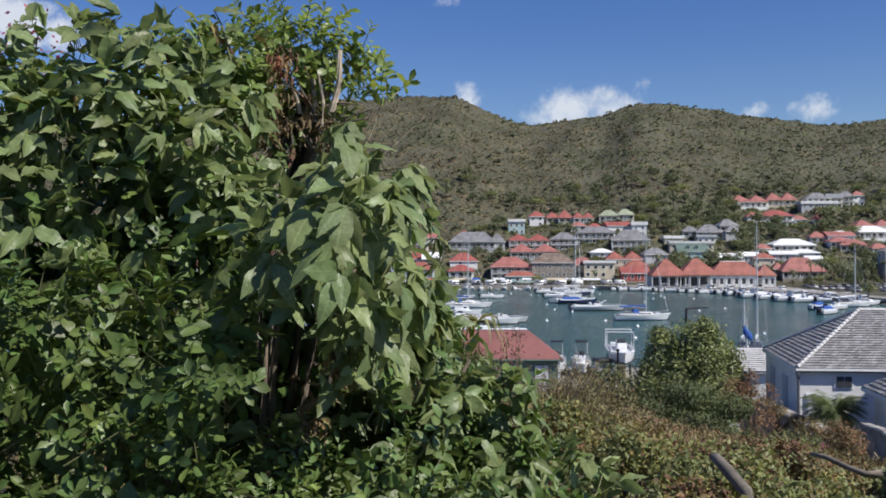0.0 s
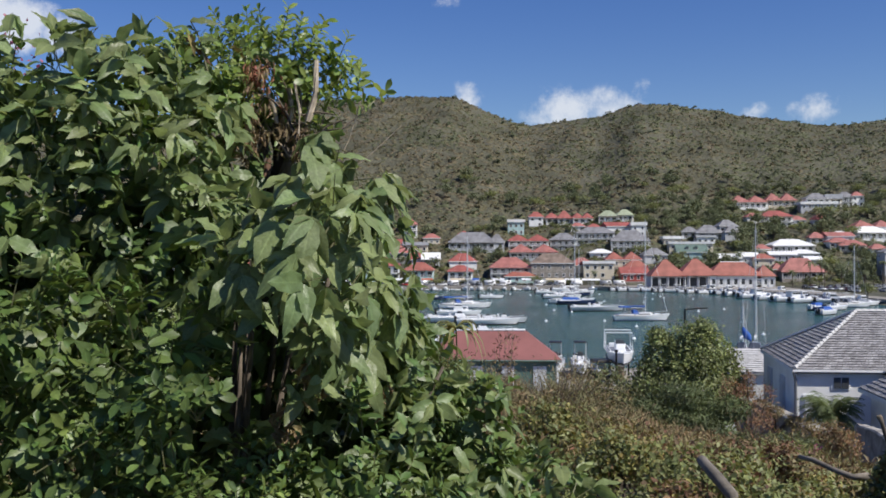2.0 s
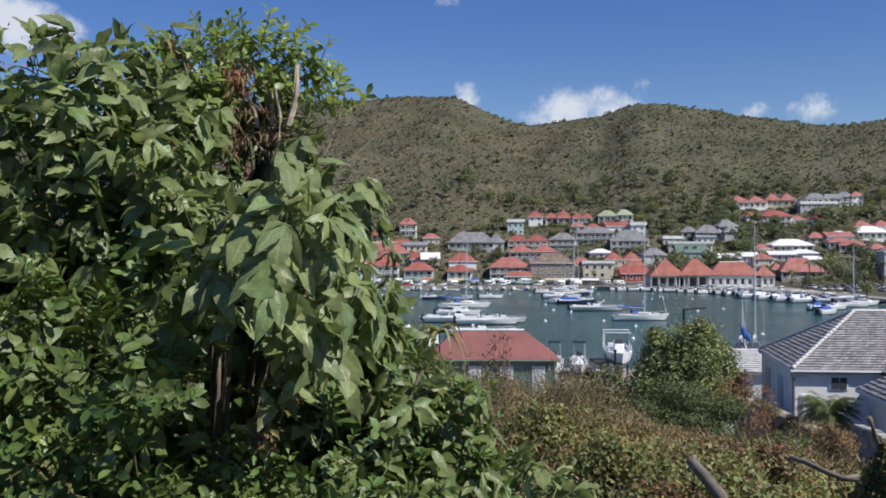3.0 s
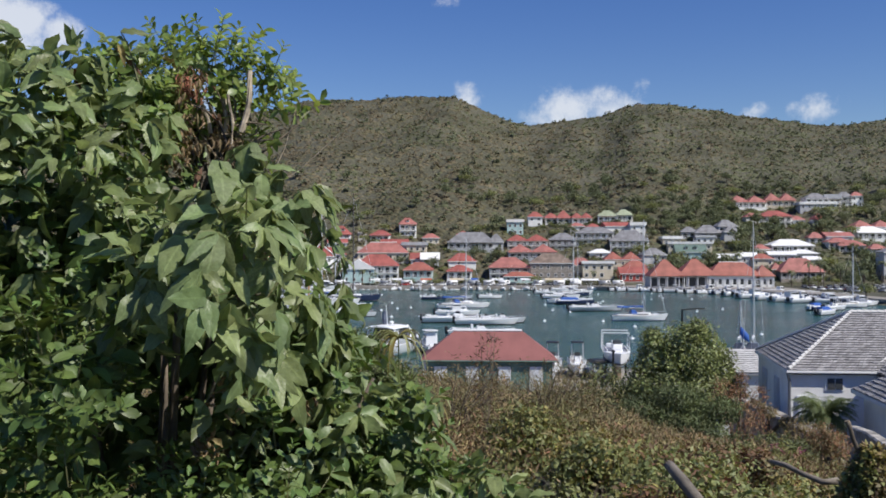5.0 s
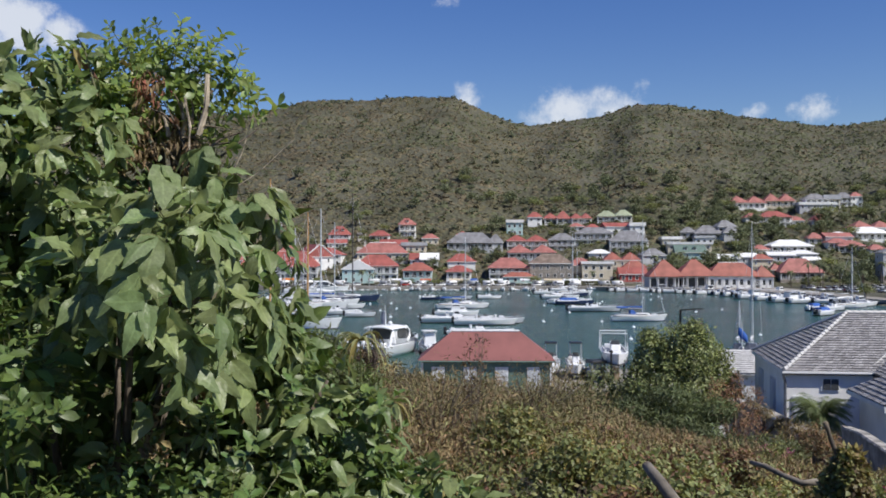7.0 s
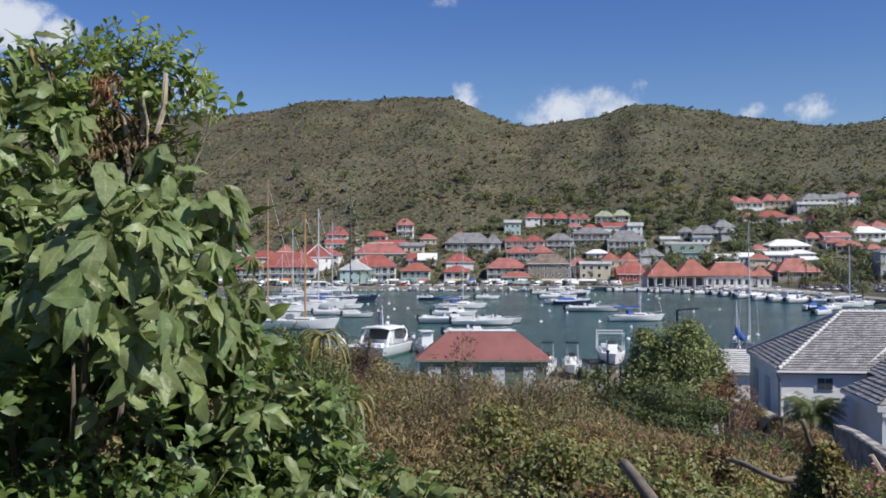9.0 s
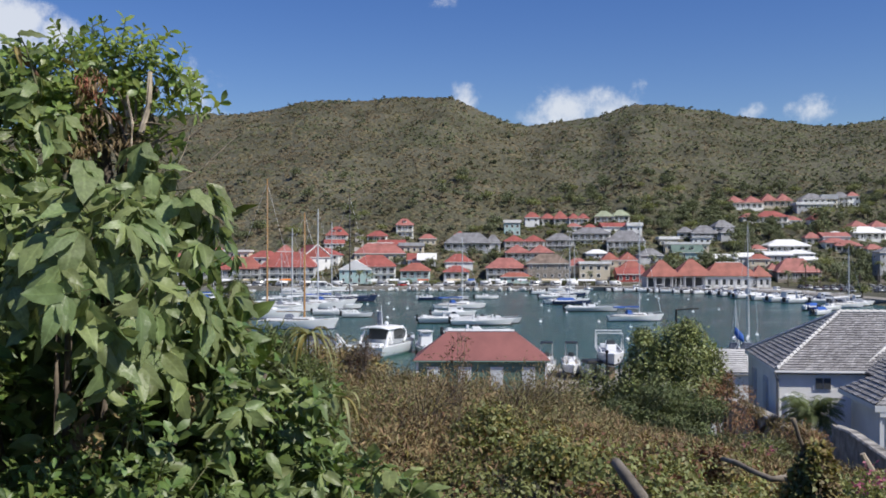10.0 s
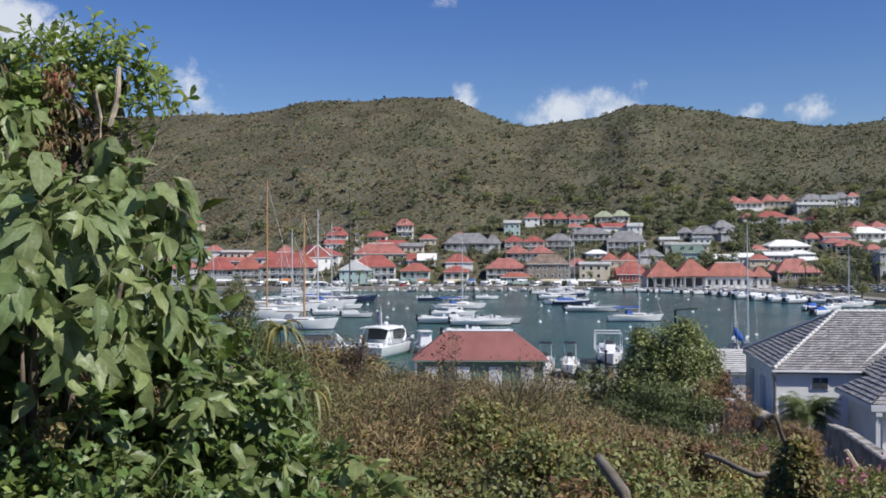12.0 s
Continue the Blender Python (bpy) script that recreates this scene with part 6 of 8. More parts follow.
def near_scrub():
    """Vines and brush on the slope below the camera, in mounds of leaves."""
    rng = np.random.default_rng(21)
    ob = thing("scrub_slope", pose(0, 0, 0), "Tangled vines and dry brush over the slope", "scrub")
    # name, material, shares from near to far
    kinds = [("vine_leaves", LEAF_GREEN, 0.56, 0.15, 0.1, 0.14), ("olive_leaves", LEAF_DULL, 0.12, 0.4, 0.42, 0.4), ("rusty_leaves", LEAF_RUST, 0.2, 0.11, 0.07, 0.06), ("yellow_leaves", LEAF_YELLOW, 0.23, 0.09, 0.05, 0.07), ("dry_leaves", LEAF_DRY, 0.1, 0.3, 0.36, 0.4)]
    bands = ((4.5, 10.4, 700, 0.2, 0.46, 0.053, 185, 1.05), (9.8, 18, 640, 0.3, 0.7, 0.085, 210, 0.34), (17, 29, 640, 0.4, 0.95, 0.125, 190, 0.28), (28, 60, 820, 0.55, 1.2, 0.2, 105, 0.34))
    for band, (y0, y1, n, r0, r1, size, per, wide) in enumerate(bands):
        y = y0 + (y1 - y0) * rng.random(n)
        x = (rng.random(n) * 1.12 - 0.5) * (y + 1.5) + 0.4
        ok = (x / y > -0.43) & ~((x > 11.0 + 0.145 * (y - 27)) & (y > 15) & (y < 29)) & ~((x > 12.6) & (y > 29))
        x, y = x[ok], y[ok]
        share = np.array([k[2 + band] for k in kinds])
        # kinds grow in drifts, with strays of the others among them
        score = np.stack([np.log(share[i]) + 1.3 * wave_noise(x, y, 2.0 + 3.0 * band, 60 + i) + rng.gumbel(size=len(x)) * 0.45 for i in range(len(kinds))])
        which = score.argmax(0)
        r = rng.uniform(r0, r1, len(x)) * np.where(x / y > (0.19 if band else 0.33), 0.6, 1)
        zc = canopy(x, y) - r * (0.5 if band < 2 else 0.56)
        mound = np.repeat(np.arange(len(x)), per)
        kind = np.where(rng.random(len(mound)) < (0.84 if band == 0 else 0.62), which[mound], rng.choice(len(kinds), len(mound), p=share / share.sum()))
        for i, (name, mat, *_) in enumerate(kinds):
            k = mound[kind == i]
            m = len(k)
            d = random_dirs(rng, m, 0.45)
            lump = 1 + 0.22 * np.sin(d[:, 0] * 5 + k) * np.sin(d[:, 1] * 5 + 2 * k)
            pos = np.stack([x[k], y[k], zc[k]], 1) + d * (r[k] * rng.uniform(0.55, 1.08, m) * lump)[:, None] * np.array([1, 1, 0.85])
            axis = unit(rng.normal(size=(m, 3)) + np.array([0, 0, -0.45 if band == 0 else 0.35]) + d * 0.3)
            nrm = unit(d * 1.2 + np.array([0.1, -0.1, 0.3]) + rng.normal(size=(m, 3)) * 0.42)
            tv, tf = (LEAF5, LEAF5_F) if band == 0 else (LEAF4, LEAF4_F)
            v, f = scatter(tv * np.array([wide, 1, 1]), tf, pos, axis, nrm, size * rng.uniform(0.6, 1.4, m))
            part_mesh(name, mesh_np(name, v, f), mat, ob, kind="stuff")
    # bare twigs
    n = 18000
    y = 11 + 40 * rng.random(n)
    x = (rng.random(n) * 1.1 - 0.5) * y
    ok = (x / y < 0.19)
    x, y = x[ok], y[ok]
    z = canopy(x, y) - 0.22
    strip = np.array([(-0.008, 0, 0), (0.008, 0, 0), (0.003, 1, 0), (-0.003, 1, 0)])
    v, f = scatter(strip, np.array([(0, 1, 2, 3)]), np.stack([x, y, z], 1), random_dirs(rng, len(x), 0.6), random_dirs(rng, len(x)), rng.uniform(0.3, 0.8, len(x)) * (0.5 + y / 60))
    half = len(f) // 2
    part_mesh("brushwood", mesh_np("brushwood", v[:half * 4], f[:half]), TWIG, ob, kind="stuff")
    part_mesh("dark_brushwood", mesh_np("dark_brushwood", v[half * 4:], f[half:] - half * 4), BARK, ob, kind="stuff")


near_scrub()


def shrub(name, x, y, z, blobs, n, leaf, mats, label, seed, inner=0.55, up=0.3, template=None):
    """A shrub whose crown follows a few overlapping masses (cx, cy, cz, rx, ry, rz)."""
    rng = np.random.default_rng(seed)
    ob = thing(name, pose(x, y, z), label, "shrub")
    bm = bmesh.new()
    for b in blobs:
        tube(bm, [(0, 0, -0.3), (b[0] * 0.5, b[1] * 0.5, b[2] * 0.5), (b[0], b[1], b[2])], [0.09, 0.06, 0.02], 5)
    part("stem", bm, BARK, ob)
    bl = np.array(blobs, float)
    wt = bl[:, 3] * bl[:, 5]
    for mat, share in mats:
        k = rng.choice(len(bl), int(n * share), p=wt / wt.sum())
        d = random_dirs(rng, len(k), 0.15)
        lump = 1 + 0.26 * np.sin(d[:, 0] * 7 + k) * np.sin(d[:, 1] * 6 + 2 * k) + 0.12 * np.sin(d[:, 2] * 9 + k)
        pos = bl[k, :3] + d * bl[k, 3:] * (rng.uniform(inner, 1.0, len(k)) * lump)[:, None]
        leaves("foliage", pos, rng, leaf, mat, ob, up=up, template=template, out=d)
    return ob


shrub("round_bush", 12.35, 49.0, 2.75, [(2.3, 0, 2.6, 1.0, 1.2, 1.3), (0.4, 0, 5.0, 1.5, 1.6, 1.6), (-1.3, 0.3, 4.7, 1.15, 1.2, 1.5), (1.4, -0.3, 4.3, 1.15, 1.4, 1.4), (0.5, -0.3, 6.1, 0.75, 0.9, 0.75), (-1.6, 0, 5.9, 0.5, 0.6, 0.5), (0, -0.6, 3.2, 2.5, 2.0, 2.0), (-2.2, 0, 3.4, 0.9, 1.0, 1.2)], 24000, 0.16,
      [(BUSH_LEAF, 0.75), (LEAF_TREE, 0.25)], "Dense rounded green bush above the waterfront", 41)
bpy.context.view_layer.update()


# ---- trees of the town ----
def plant_town():
    rng = random.Random(31)
    first = [tree_at(pose(-4, 402, float(height(-4, 402))), 6.5, 3.2, 420, 0.55, seed=1), tree_at(pose(24, 420, float(height(24, 420))), 7.5, 3.8, 480, 0.62, seed=2, label="tall dark green tree between the houses"),
             tree_at(pose(47, 407, float(height(47, 407))), 5.0, 3.4, 380, 0.5, LEAF_GREEN, seed=3, label="low bright green tree in a garden"), tree_at(pose(58, 424, float(height(58, 424))), 4.0, 2.6, 380, 0.42, seed=4, label="small dark bushy garden tree")]

    def free(x, y, r):
        return all(abs(x - hx) > w / 2 + r or abs(y - hy) > d / 2 + r for hx, hy, w, d in FOOTPRINTS)
    n = 0
    while n < 245:
        y = 392 + rng.random() ** 1.25 * 165
        x = rng.uniform(-0.3, 0.47) * y
        if rng.random() > (0.6 if x < 70 else 1.0) or (x < 0 and y > 455 and rng.random() < 0.85):
            continue
        if y < 428 and x < 85 and rng.random() < 0.55:
            continue
        if y > 390 and free(x, y, 1.8):
            copy_thing(rng.choice(first), pose(x, y, float(height(x, y)) - 0.2, 0, 0, rng.uniform(0, 360)) @ Matrix.Scale(rng.uniform(0.7, 1.25), 4))
            n += 1
    n = 0
    while n < 24:
        y = rng.uniform(425, 525)
        x = rng.uniform(0.2, 0.44) * y
        if free(x, y, 2.2) and free(x, y + 8, 2.0) and free(x, y + 16, 1.0):
            copy_thing(rng.choice(first[:2]), pose(x, y, float(height(x, y)) - 0.2, 0, 0, rng.uniform(0, 360)) @ Matrix.Scale(rng.uniform(0.7, 1.1), 4))
            n += 1
    for x in (-92, -73, -64, -49, -20, -2, 16, 21, 36, 49, 62):
        copy_thing(first[rng.choice((2, 3))], pose(x + rng.uniform(-1, 1), 386.5 + rng.uniform(0, 2), 1.45, 0, 0, rng.uniform(0, 360)) @ Matrix.Scale(rng.uniform(0.5, 0.85), 4))
    for k in range(26):
        copy_thing(rng.choice(first), pose(rng.uniform(116, 185), rng.uniform(352, 388) if k % 3 else rng.uniform(270, 340), 1.4, 0, 0, rng.uniform(0, 360)) @ Matrix.Scale(rng.uniform(0.6, 1.0), 4))
    # shrubs and hedges in front of and beside the houses
    npr = np.random.default_rng(32)
    spots = []
    for hx, hy, w, d in FOOTPRINTS:
        for k in range(rng.choice((3, 4, 5, 6)) if hy > 392 else 0):
            x, y = hx + rng.uniform(-0.7, 0.7) * w, hy - d / 2 - rng.uniform(1.5, 4.2)
            if y > 389 and free(x, y, 0.4):
                spots.append((x, y, float(height(x, y)) + 0.3, rng.uniform(0.7, 1.7)))
    spots = np.array(spots)
    ob = thing("garden_shrubbery", pose(0, 0, 0), "Low green shrubs and hedges in the gardens of the town", "shrubs")
    for name, mat, pick in (("dark_foliage", LEAF_TREE, spots[::2]), ("bright_foliage", LEAF_GREEN, spots[1::2])):
        k = np.repeat(np.arange(len(pick)), 90)
        d = random_dirs(npr, len(k), 0.3)
        leaves(name, pick[k, :3] + d * pick[k, 3:] * npr.uniform(0.5, 1.1, (len(k), 1)) * np.array([1.2, 1.0, 0.9]), npr, 0.5, mat, ob, out=d, template=(LEAF4 * np.array([1.5, 1, 1]), LEAF4_F))
    palms = [palm_at(pose(-31, 386.0, 1.5), 6.0, 2.4, seed=1), palm_at(pose(86, 398, float(height(86, 398))), 8.5, 2.6, seed=2)]
    for x, y, s in ((-27, 387, 0.8), (60, 389.5, 0.8), (98, 402, 1.0), (116, 404, 1.0), (122, 408, 1.1), (136, 366, 1.1), (140, 362, 1.0), (143, 372, 1.15), (148, 366, 1.0), (152, 371, 1.1), (157, 368, 1.0), (160, 374, 0.9), (9, 389, 0.7), (-80, 388, 0.7), (133, 375, 1.0), (163, 366, 1.1)):
        copy_thing(rng.choice(palms), pose(x, y, max(1.45, float(height(x, y))), 0, 0, rng.uniform(0, 360)) @ Matrix.Scale(s, 4))


plant_town()


# ---- plants and dead wood on the near slope ----
LEAF_DARK = material("withered_dark_leaf", (0.075, 0.055, 0.045), 0.8, vary=0.3, scale=2, grain=0.2, bump=0, random_by="island", translucent=0.1)
FEATHER = (LEAF4 * np.array([0.35, 1, 1]), LEAF4_F)
shrub("feathery_acacia", 7.2, 30.0, 6.0, [(-0.2, -0.5, 1.0, 0.8, 0.6, 0.4), (0.9, -0.3, 1.3, 0.8, 0.6, 0.45), (-1.5, 0, 1.0, 0.8, 0.7, 0.45), (0.3, 0.2, 2.3, 0.85, 0.7, 0.4), (1.6, 0.1, 1.9, 0.75, 0.6, 0.4), (-0.8, 0.2, 1.9, 0.8, 0.7, 0.4), (-2.2, 0.3, 1.5, 0.6, 0.6, 0.35), (0.2, 0, 1.6, 1.1, 0.6, 0.35), (1.9, 0, 0.8, 0.6, 0.5, 0.4)], 14000, 0.15, [(LEAF_ACACIA, 0.8), (LEAF_TREE, 0.2)],
      "Dark feathery acacia bush on the slope", 42, template=FEATHER)
shrub("dry_shrub", 10.5, 34.0, 5.8, [(0, 0, 1.2, 0.7, 0.7, 1.1), (0.6, 0.3, 0.7, 0.7, 0.7, 0.7), (-0.5, 0, 2.0, 0.5, 0.5, 0.7), (0.75, 0, 1.8, 0.3, 0.4, 0.7), (0.1, 0, 2.4, 0.3, 0.3, 0.5)], 3600, 0.11, [(LEAF_RUSSET, 0.65), (LEAF_DRY, 0.35)], "Dried-out rusty brown shrub beside the garden wall", 43, template=FEATHER)
shrub("green_bush", 8.8, 52.0, 2.2, [(0, 0, 3.4, 1.3, 1.2, 1.2), (1.2, 0.4, 2.6, 1.3, 1.2, 1.3), (-0.8, 0, 2.2, 1.3, 1.2, 1.4)], 5200, 0.16, [(LEAF_TREE, 0.6), (LEAF_GREEN, 0.4)], "Low green bush above the waterfront", 44)
shrub("waterside_tree", -11.6, 60.0, 1.5, [(0, 0, 8.7, 0.9, 0.9, 0.9), (-0.6, 0, 7.9, 0.8, 0.8, 0.8), (0.5, 0, 8.0, 0.8, 0.8, 0.7), (0.1, 0, 6.9, 0.9, 0.8, 0.7)], 4200, 0.15, [(LEAF_TREE, 0.6), (LEAF_DULL, 0.4)], "Dark small-leaved tree beside the quay", 45)
shrub("dark_clump", -5.2, 44.0, 5.0, [(0, 0, 2.6, 0.7, 0.7, 0.8), (0.6, 0, 2.2, 0.8, 0.7, 0.6)], 1400, 0.15, [(LEAF_TREE, 0.6), (LEAF_DRY, 0.4)], "Dark leafy clump above the brush", 46)
shrub("blurred_acacia", -1.2, 8.6, 10.2, [(0.1, 0, 1.1, 0.55, 0.5, 0.55), (0.5, 0.2, 0.7, 0.6, 0.5, 0.5), (-0.5, 0, 0.8, 0.6, 0.5, 0.6)], 9000, 0.06, [(LEAF_TREE, 0.4), (LEAF_GREEN, 0.6)], "Fine-leaved green acacia behind the bush", 47, template=FEATHER)
shrub("fine_leaved_plant", -0.05, 4.3, 11.0, [(0, 0, 1.06, 0.15, 0.16, 0.18), (0.15, 0, 0.92, 0.14, 0.14, 0.18), (-0.14, 0, 0.98, 0.16, 0.14, 0.2), (0.05, 0, 0.6, 0.25, 0.2, 0.3)], 20000, 0.034, [(LEAF_TREE, 0.25), (LEAF_FERN, 0.75)], "Soft fine-leaved green plant behind the bush", 49, template=FEATHER)
shrub("brush_mound", -2.9, 30.0, 7.55, [(0, 0, 1.5, 2.2, 1.5, 0.9), (2.5, 0, 0.75, 1.8, 1.4, 0.8), (-2.5, 0, 1.5, 2.0, 1.4, 1.0)], 21000, 0.17, [(LEAF_DRY, 0.45), (LEAF_DULL, 0.4), (LEAF_YELLOW, 0.15)], "Mound of dry olive brush on the slope", 48, template=FEATHER)
shrub("dark_dead_bush", -1.58, 29.0, 8.6, [(0, 0, 1.1, 0.3, 0.3, 0.4), (-0.25, 0, 0.8, 0.4, 0.3, 0.4), (0.1, 0, 1.5, 0.14, 0.14, 0.25)], 1500, 0.09, [(LEAF_DARK, 0.8), (LEAF_RUST, 0.2)], "Dark withered purple-brown bush above the brush", 50, template=FEATHER)
palm_at(pose(13.8, 36.0, 4.85), 1.95, 1.2, 80, 5, "Young feathery palm beside the pale house", PALM_LEAF, 0.1, 1.6, 0.35, 0.3)


def vine_pillar():
    """A dead stump smothered by creepers."""
    rng = np.random.default_rng(61)
    ob = thing("creeper_covered_stump", pose(3.45, 7.2, 10.3), "Dead tree stump smothered in small-leaved creeper", "stump")
    part("stump", tube(bmesh.new(), [(0, 0, -0.3), (0.02, 0, 0.5), (-0.02, 0.02, 0.62), (-0.04, 0, 0.75)], [0.05, 0.04, 0.03, 0.02], 7), LOGWOOD, ob, smooth=True)
    t = rng.random(7000) ** 1.3
    a = rng.uniform(0, math.tau, len(t))
    r = (0.38 - 0.32 * t) * rng.uniform(0.6, 1.1, len(t)) * (1 + 0.2 * np.sin(a * 3 + t * 9))
    pos = np.stack([np.cos(a) * r, np.sin(a) * r, t * 0.88], 1)
    out = unit(np.stack([np.cos(a), np.sin(a), 0.2 + t * 0.6], 1))
    out = unit(out * 0.35 + np.array([0.15, -0.05, 0.9]) + rng.normal(size=out.shape) * 0.3)
    # yellow and dry leaves gather right and upwards, partly to paint the sunlit side
    green = rng.random(len(t)) < 0.75 - 0.45 * (np.cos(a) > -0.3) - 0.2 * t
    old = ~green & (rng.random(len(t)) < 0.4)
    for mat, sel in ((LEAF_GREEN, green), (LEAF_YELLOW, ~green & ~old), (LEAF_DRY, old)):
        leaves("creeper", pos[sel], rng, 0.05, mat, ob, out=out[sel], template=(LEAF5 * np.array([1.1, 1, 1]), LEAF5_F))


vine_pillar()


def bougainvillea(x, y, z, s, seed, stake=False):
    rng = np.random.default_rng(seed)
    ob = thing("bougainvillea", pose(x, y, z), "Bougainvillea with pink blossoms among green leaves", "shrub")
    part("stem", tube(bmesh.new(), [(0, 0, -0.2), (0.08 * s, 0, 0.3 * s), (0.2 * s, 0, 0.55 * s)], [0.016, 0.012, 0.006], 5), BARK, ob)
    d = random_dirs(rng, 3000, 0.2)
    pos = d * np.array([0.5, 0.4, 0.35]) * s * rng.uniform(0.6, 1.05, (3000, 1)) + np.array([0.15, 0, 0.4]) * s
    leaves("foliage", pos, rng, 0.04, LEAF_GREEN, ob)
    c = random_dirs(rng, 16, 0.4) * np.array([0.5, 0.4, 0.37]) * s + np.array([0.15, -0.05, 0.42]) * s
    p = c[rng.integers(0, 16, 420)] + rng.normal(size=(420, 3)) * 0.03
    leaves("blossom", p, rng, 0.034, PINK, ob)
    if stake:
        part("stake", tube(bmesh.new(), [(0.34, 0.3, 0.2), (0.22, 0.3, 0.63), (0.11, 0.3, 0.84)], [0.045, 0.04, 0.022], 7), PALE_STAKE, ob, "pale weathered stake")


bougainvillea(3.98, 7.6, 10.13, 1.0, 62, True)
bougainvillea(4.4, 12.0, 9.68, 0.5, 63)
bougainvillea(5.3, 14.6, 9.35, 0.55, 64)
bougainvillea(4.3, 7.2, 10.05, 0.6, 65)
shrub("ferny_bush", 7.7, 22.0, 7.75, [(0, 0, 0.45, 0.9, 0.6, 0.4), (0.9, 0.2, 0.35, 0.7, 0.6, 0.35), (-0.9, 0, 0.3, 0.6, 0.5, 0.35)], 4200, 0.11, [(LEAF_TREE, 0.7), (LEAF_GREEN, 0.3)], "Low ferny green bush below the garden wall", 51, template=FEATHER)
shrub("rusty_bush", 8.4, 21.0, 8.1, [(0, 0, 0.55, 0.36, 0.35, 0.35), (0.3, 0, 0.4, 0.3, 0.35, 0.35)], 2400, 0.085, [(LEAF_RUSSET, 0.4), (LEAF_DRY, 0.3), (LEAF_DULL, 0.3)], "Low rusty half-dry bush below the garden wall", 52, template=FEATHER)
shrub("rusty_bush", 12.2, 33.0, 5.6, [(0, 0, 0.9, 0.7, 0.5, 0.6), (0.7, 0, 0.7, 0.6, 0.5, 0.5)], 1800, 0.14, [(LEAF_DRY, 0.6), (LEAF_YELLOW, 0.4)], "Half-dry weedy bush over the end of the garden wall", 53, template=FEATHER)


shrub("trailing_weed", 12.85, 38.0, 6.0, [(0, 0, 0.6, 0.35, 0.8, 0.22), (0.1, -1.8, 0.5, 0.3, 0.6, 0.22), (0.25, 2.2, 0.62, 0.25, 0.9, 0.14)], 2400, 0.1, [(LEAF_DRY, 0.5), (LEAF_DULL, 0.5)], "Straggling half-dry weeds trailing over the garden wall", 54, template=FEATHER)


def twiggy_bush(x, y, z, h, seed, label):
    """A half-dead bush: dark bare branches with a thin cover of small leaves."""
    rng = random.Random(seed)
    npr = np.random.default_rng(seed)
    ob = thing("twiggy_bush", pose(x, y, z), label, "shrub")
    tips = []
    for k in range(34):
        a, out = rng.uniform(0, math.tau), rng.uniform(0.25, 0.85) * h
        e = Vector((math.cos(a) * out, math.sin(a) * out * 0.8, h * rng.uniform(0.55, 1.0)))
        mid = e * 0.5 + Vector((rng.uniform(-0.06, 0.06), rng.uniform(-0.06, 0.06), 0.08)) * h
        part("branch", tube(bmesh.new(), [(0, 0, -0.3), mid, e], [0.014 * h, 0.009 * h, 0.003 * h], 5), BARK if k % 3 else TWIG, ob)
        tips += [e, mid.lerp(e, 0.5), mid]
    c = np.array([tuple(t) for t in tips])
    for mat, n in ((LEAF_DULL, 1500), (LEAF_DRY, 700)):
        pos = c[npr.integers(0, len(c), n)] + npr.normal(size=(n, 3)) * 0.1 * h
        leaves("foliage", pos, npr, 0.055, mat, ob, template=FEATHER)


twiggy_bush(0.4, 14.0, 9.9, 1.15, 71, "Half-dead twiggy bush with sparse olive leaves on the slope")
twiggy_bush(2.2, 18.0, 9.3, 1.3, 72, "Half-dead twiggy bush with sparse olive leaves on the slope")
twiggy_bush(-2.0, 17.0, 9.5, 1.3, 73, "Half-dead twiggy bush with sparse olive leaves on the slope")
for mx, my, mr, green, word, seed in ((-0.1, 9.0, 0.36, True, "yellow-green", 81), (1.2, 10.4, 0.3, True, "yellow-green", 82), (2.6, 8.6, 0.36, True, "green", 83), (0.55, 6.9, 0.22, False, "rusty brown", 84), (0.05, 6.6, 0.2, False, "rusty brown", 85), (1.55, 13.0, 0.3, False, "rusty brown", 86), (2.35, 7.6, 0.22, False, "rusty brown", 87), (2.75, 10.2, 0.26, False, "rusty brown", 88), (3.3, 9.4, 0.24, False, "rusty brown", 89), (1.0, 5.9, 0.2, False, "rusty brown", 90), (1.75, 9.3, 0.3, True, "yellow-green", 91)):
    shrub("vine_mound", mx, my, float(canopy(mx, my)) - mr * 0.8, [(0, 0, 0.1, mr, mr * 0.9, mr * 0.75), (mr * 0.7, 0.1, 0, mr * 0.7, mr * 0.7, mr * 0.6), (-mr * 0.8, 0, 0, mr * 0.7, mr * 0.7, mr * 0.55)], int(9000 * mr), 0.046,
          [(LEAF_GREEN, 0.65), (LEAF_YELLOW, 0.35)] if green else [(LEAF_RUST, 0.75), (LEAF_DRY, 0.25)], f"Mound of {word} creeper leaves on the slope", seed, template=(LEAF5 * np.array([1.1, 1, 1]), LEAF5_F))


def dead_log(path, radii, label, wood=LOGWOOD):
    ob = thing("dead_branch", pose(*path[0]), label, "branch")
    o = Vector(path[0])
    bm = tube(bmesh.new(), [Vector(p) - o for p in path], radii, 9)
    for v in bm.verts:
        v.co += noise.noise_vector(v.co * 9) * radii[0] * 0.22
    part("wood", bm, wood, ob, smooth=True)
    part("cut_end", tube(bmesh.new(), [Vector((0, 0, 0)), (o - Vector(path[1])).normalized() * 0.012], [radii[0] * 0.92, radii[0] * 0.85], 9), TWIG, ob, "paler sawn end")
    return ob


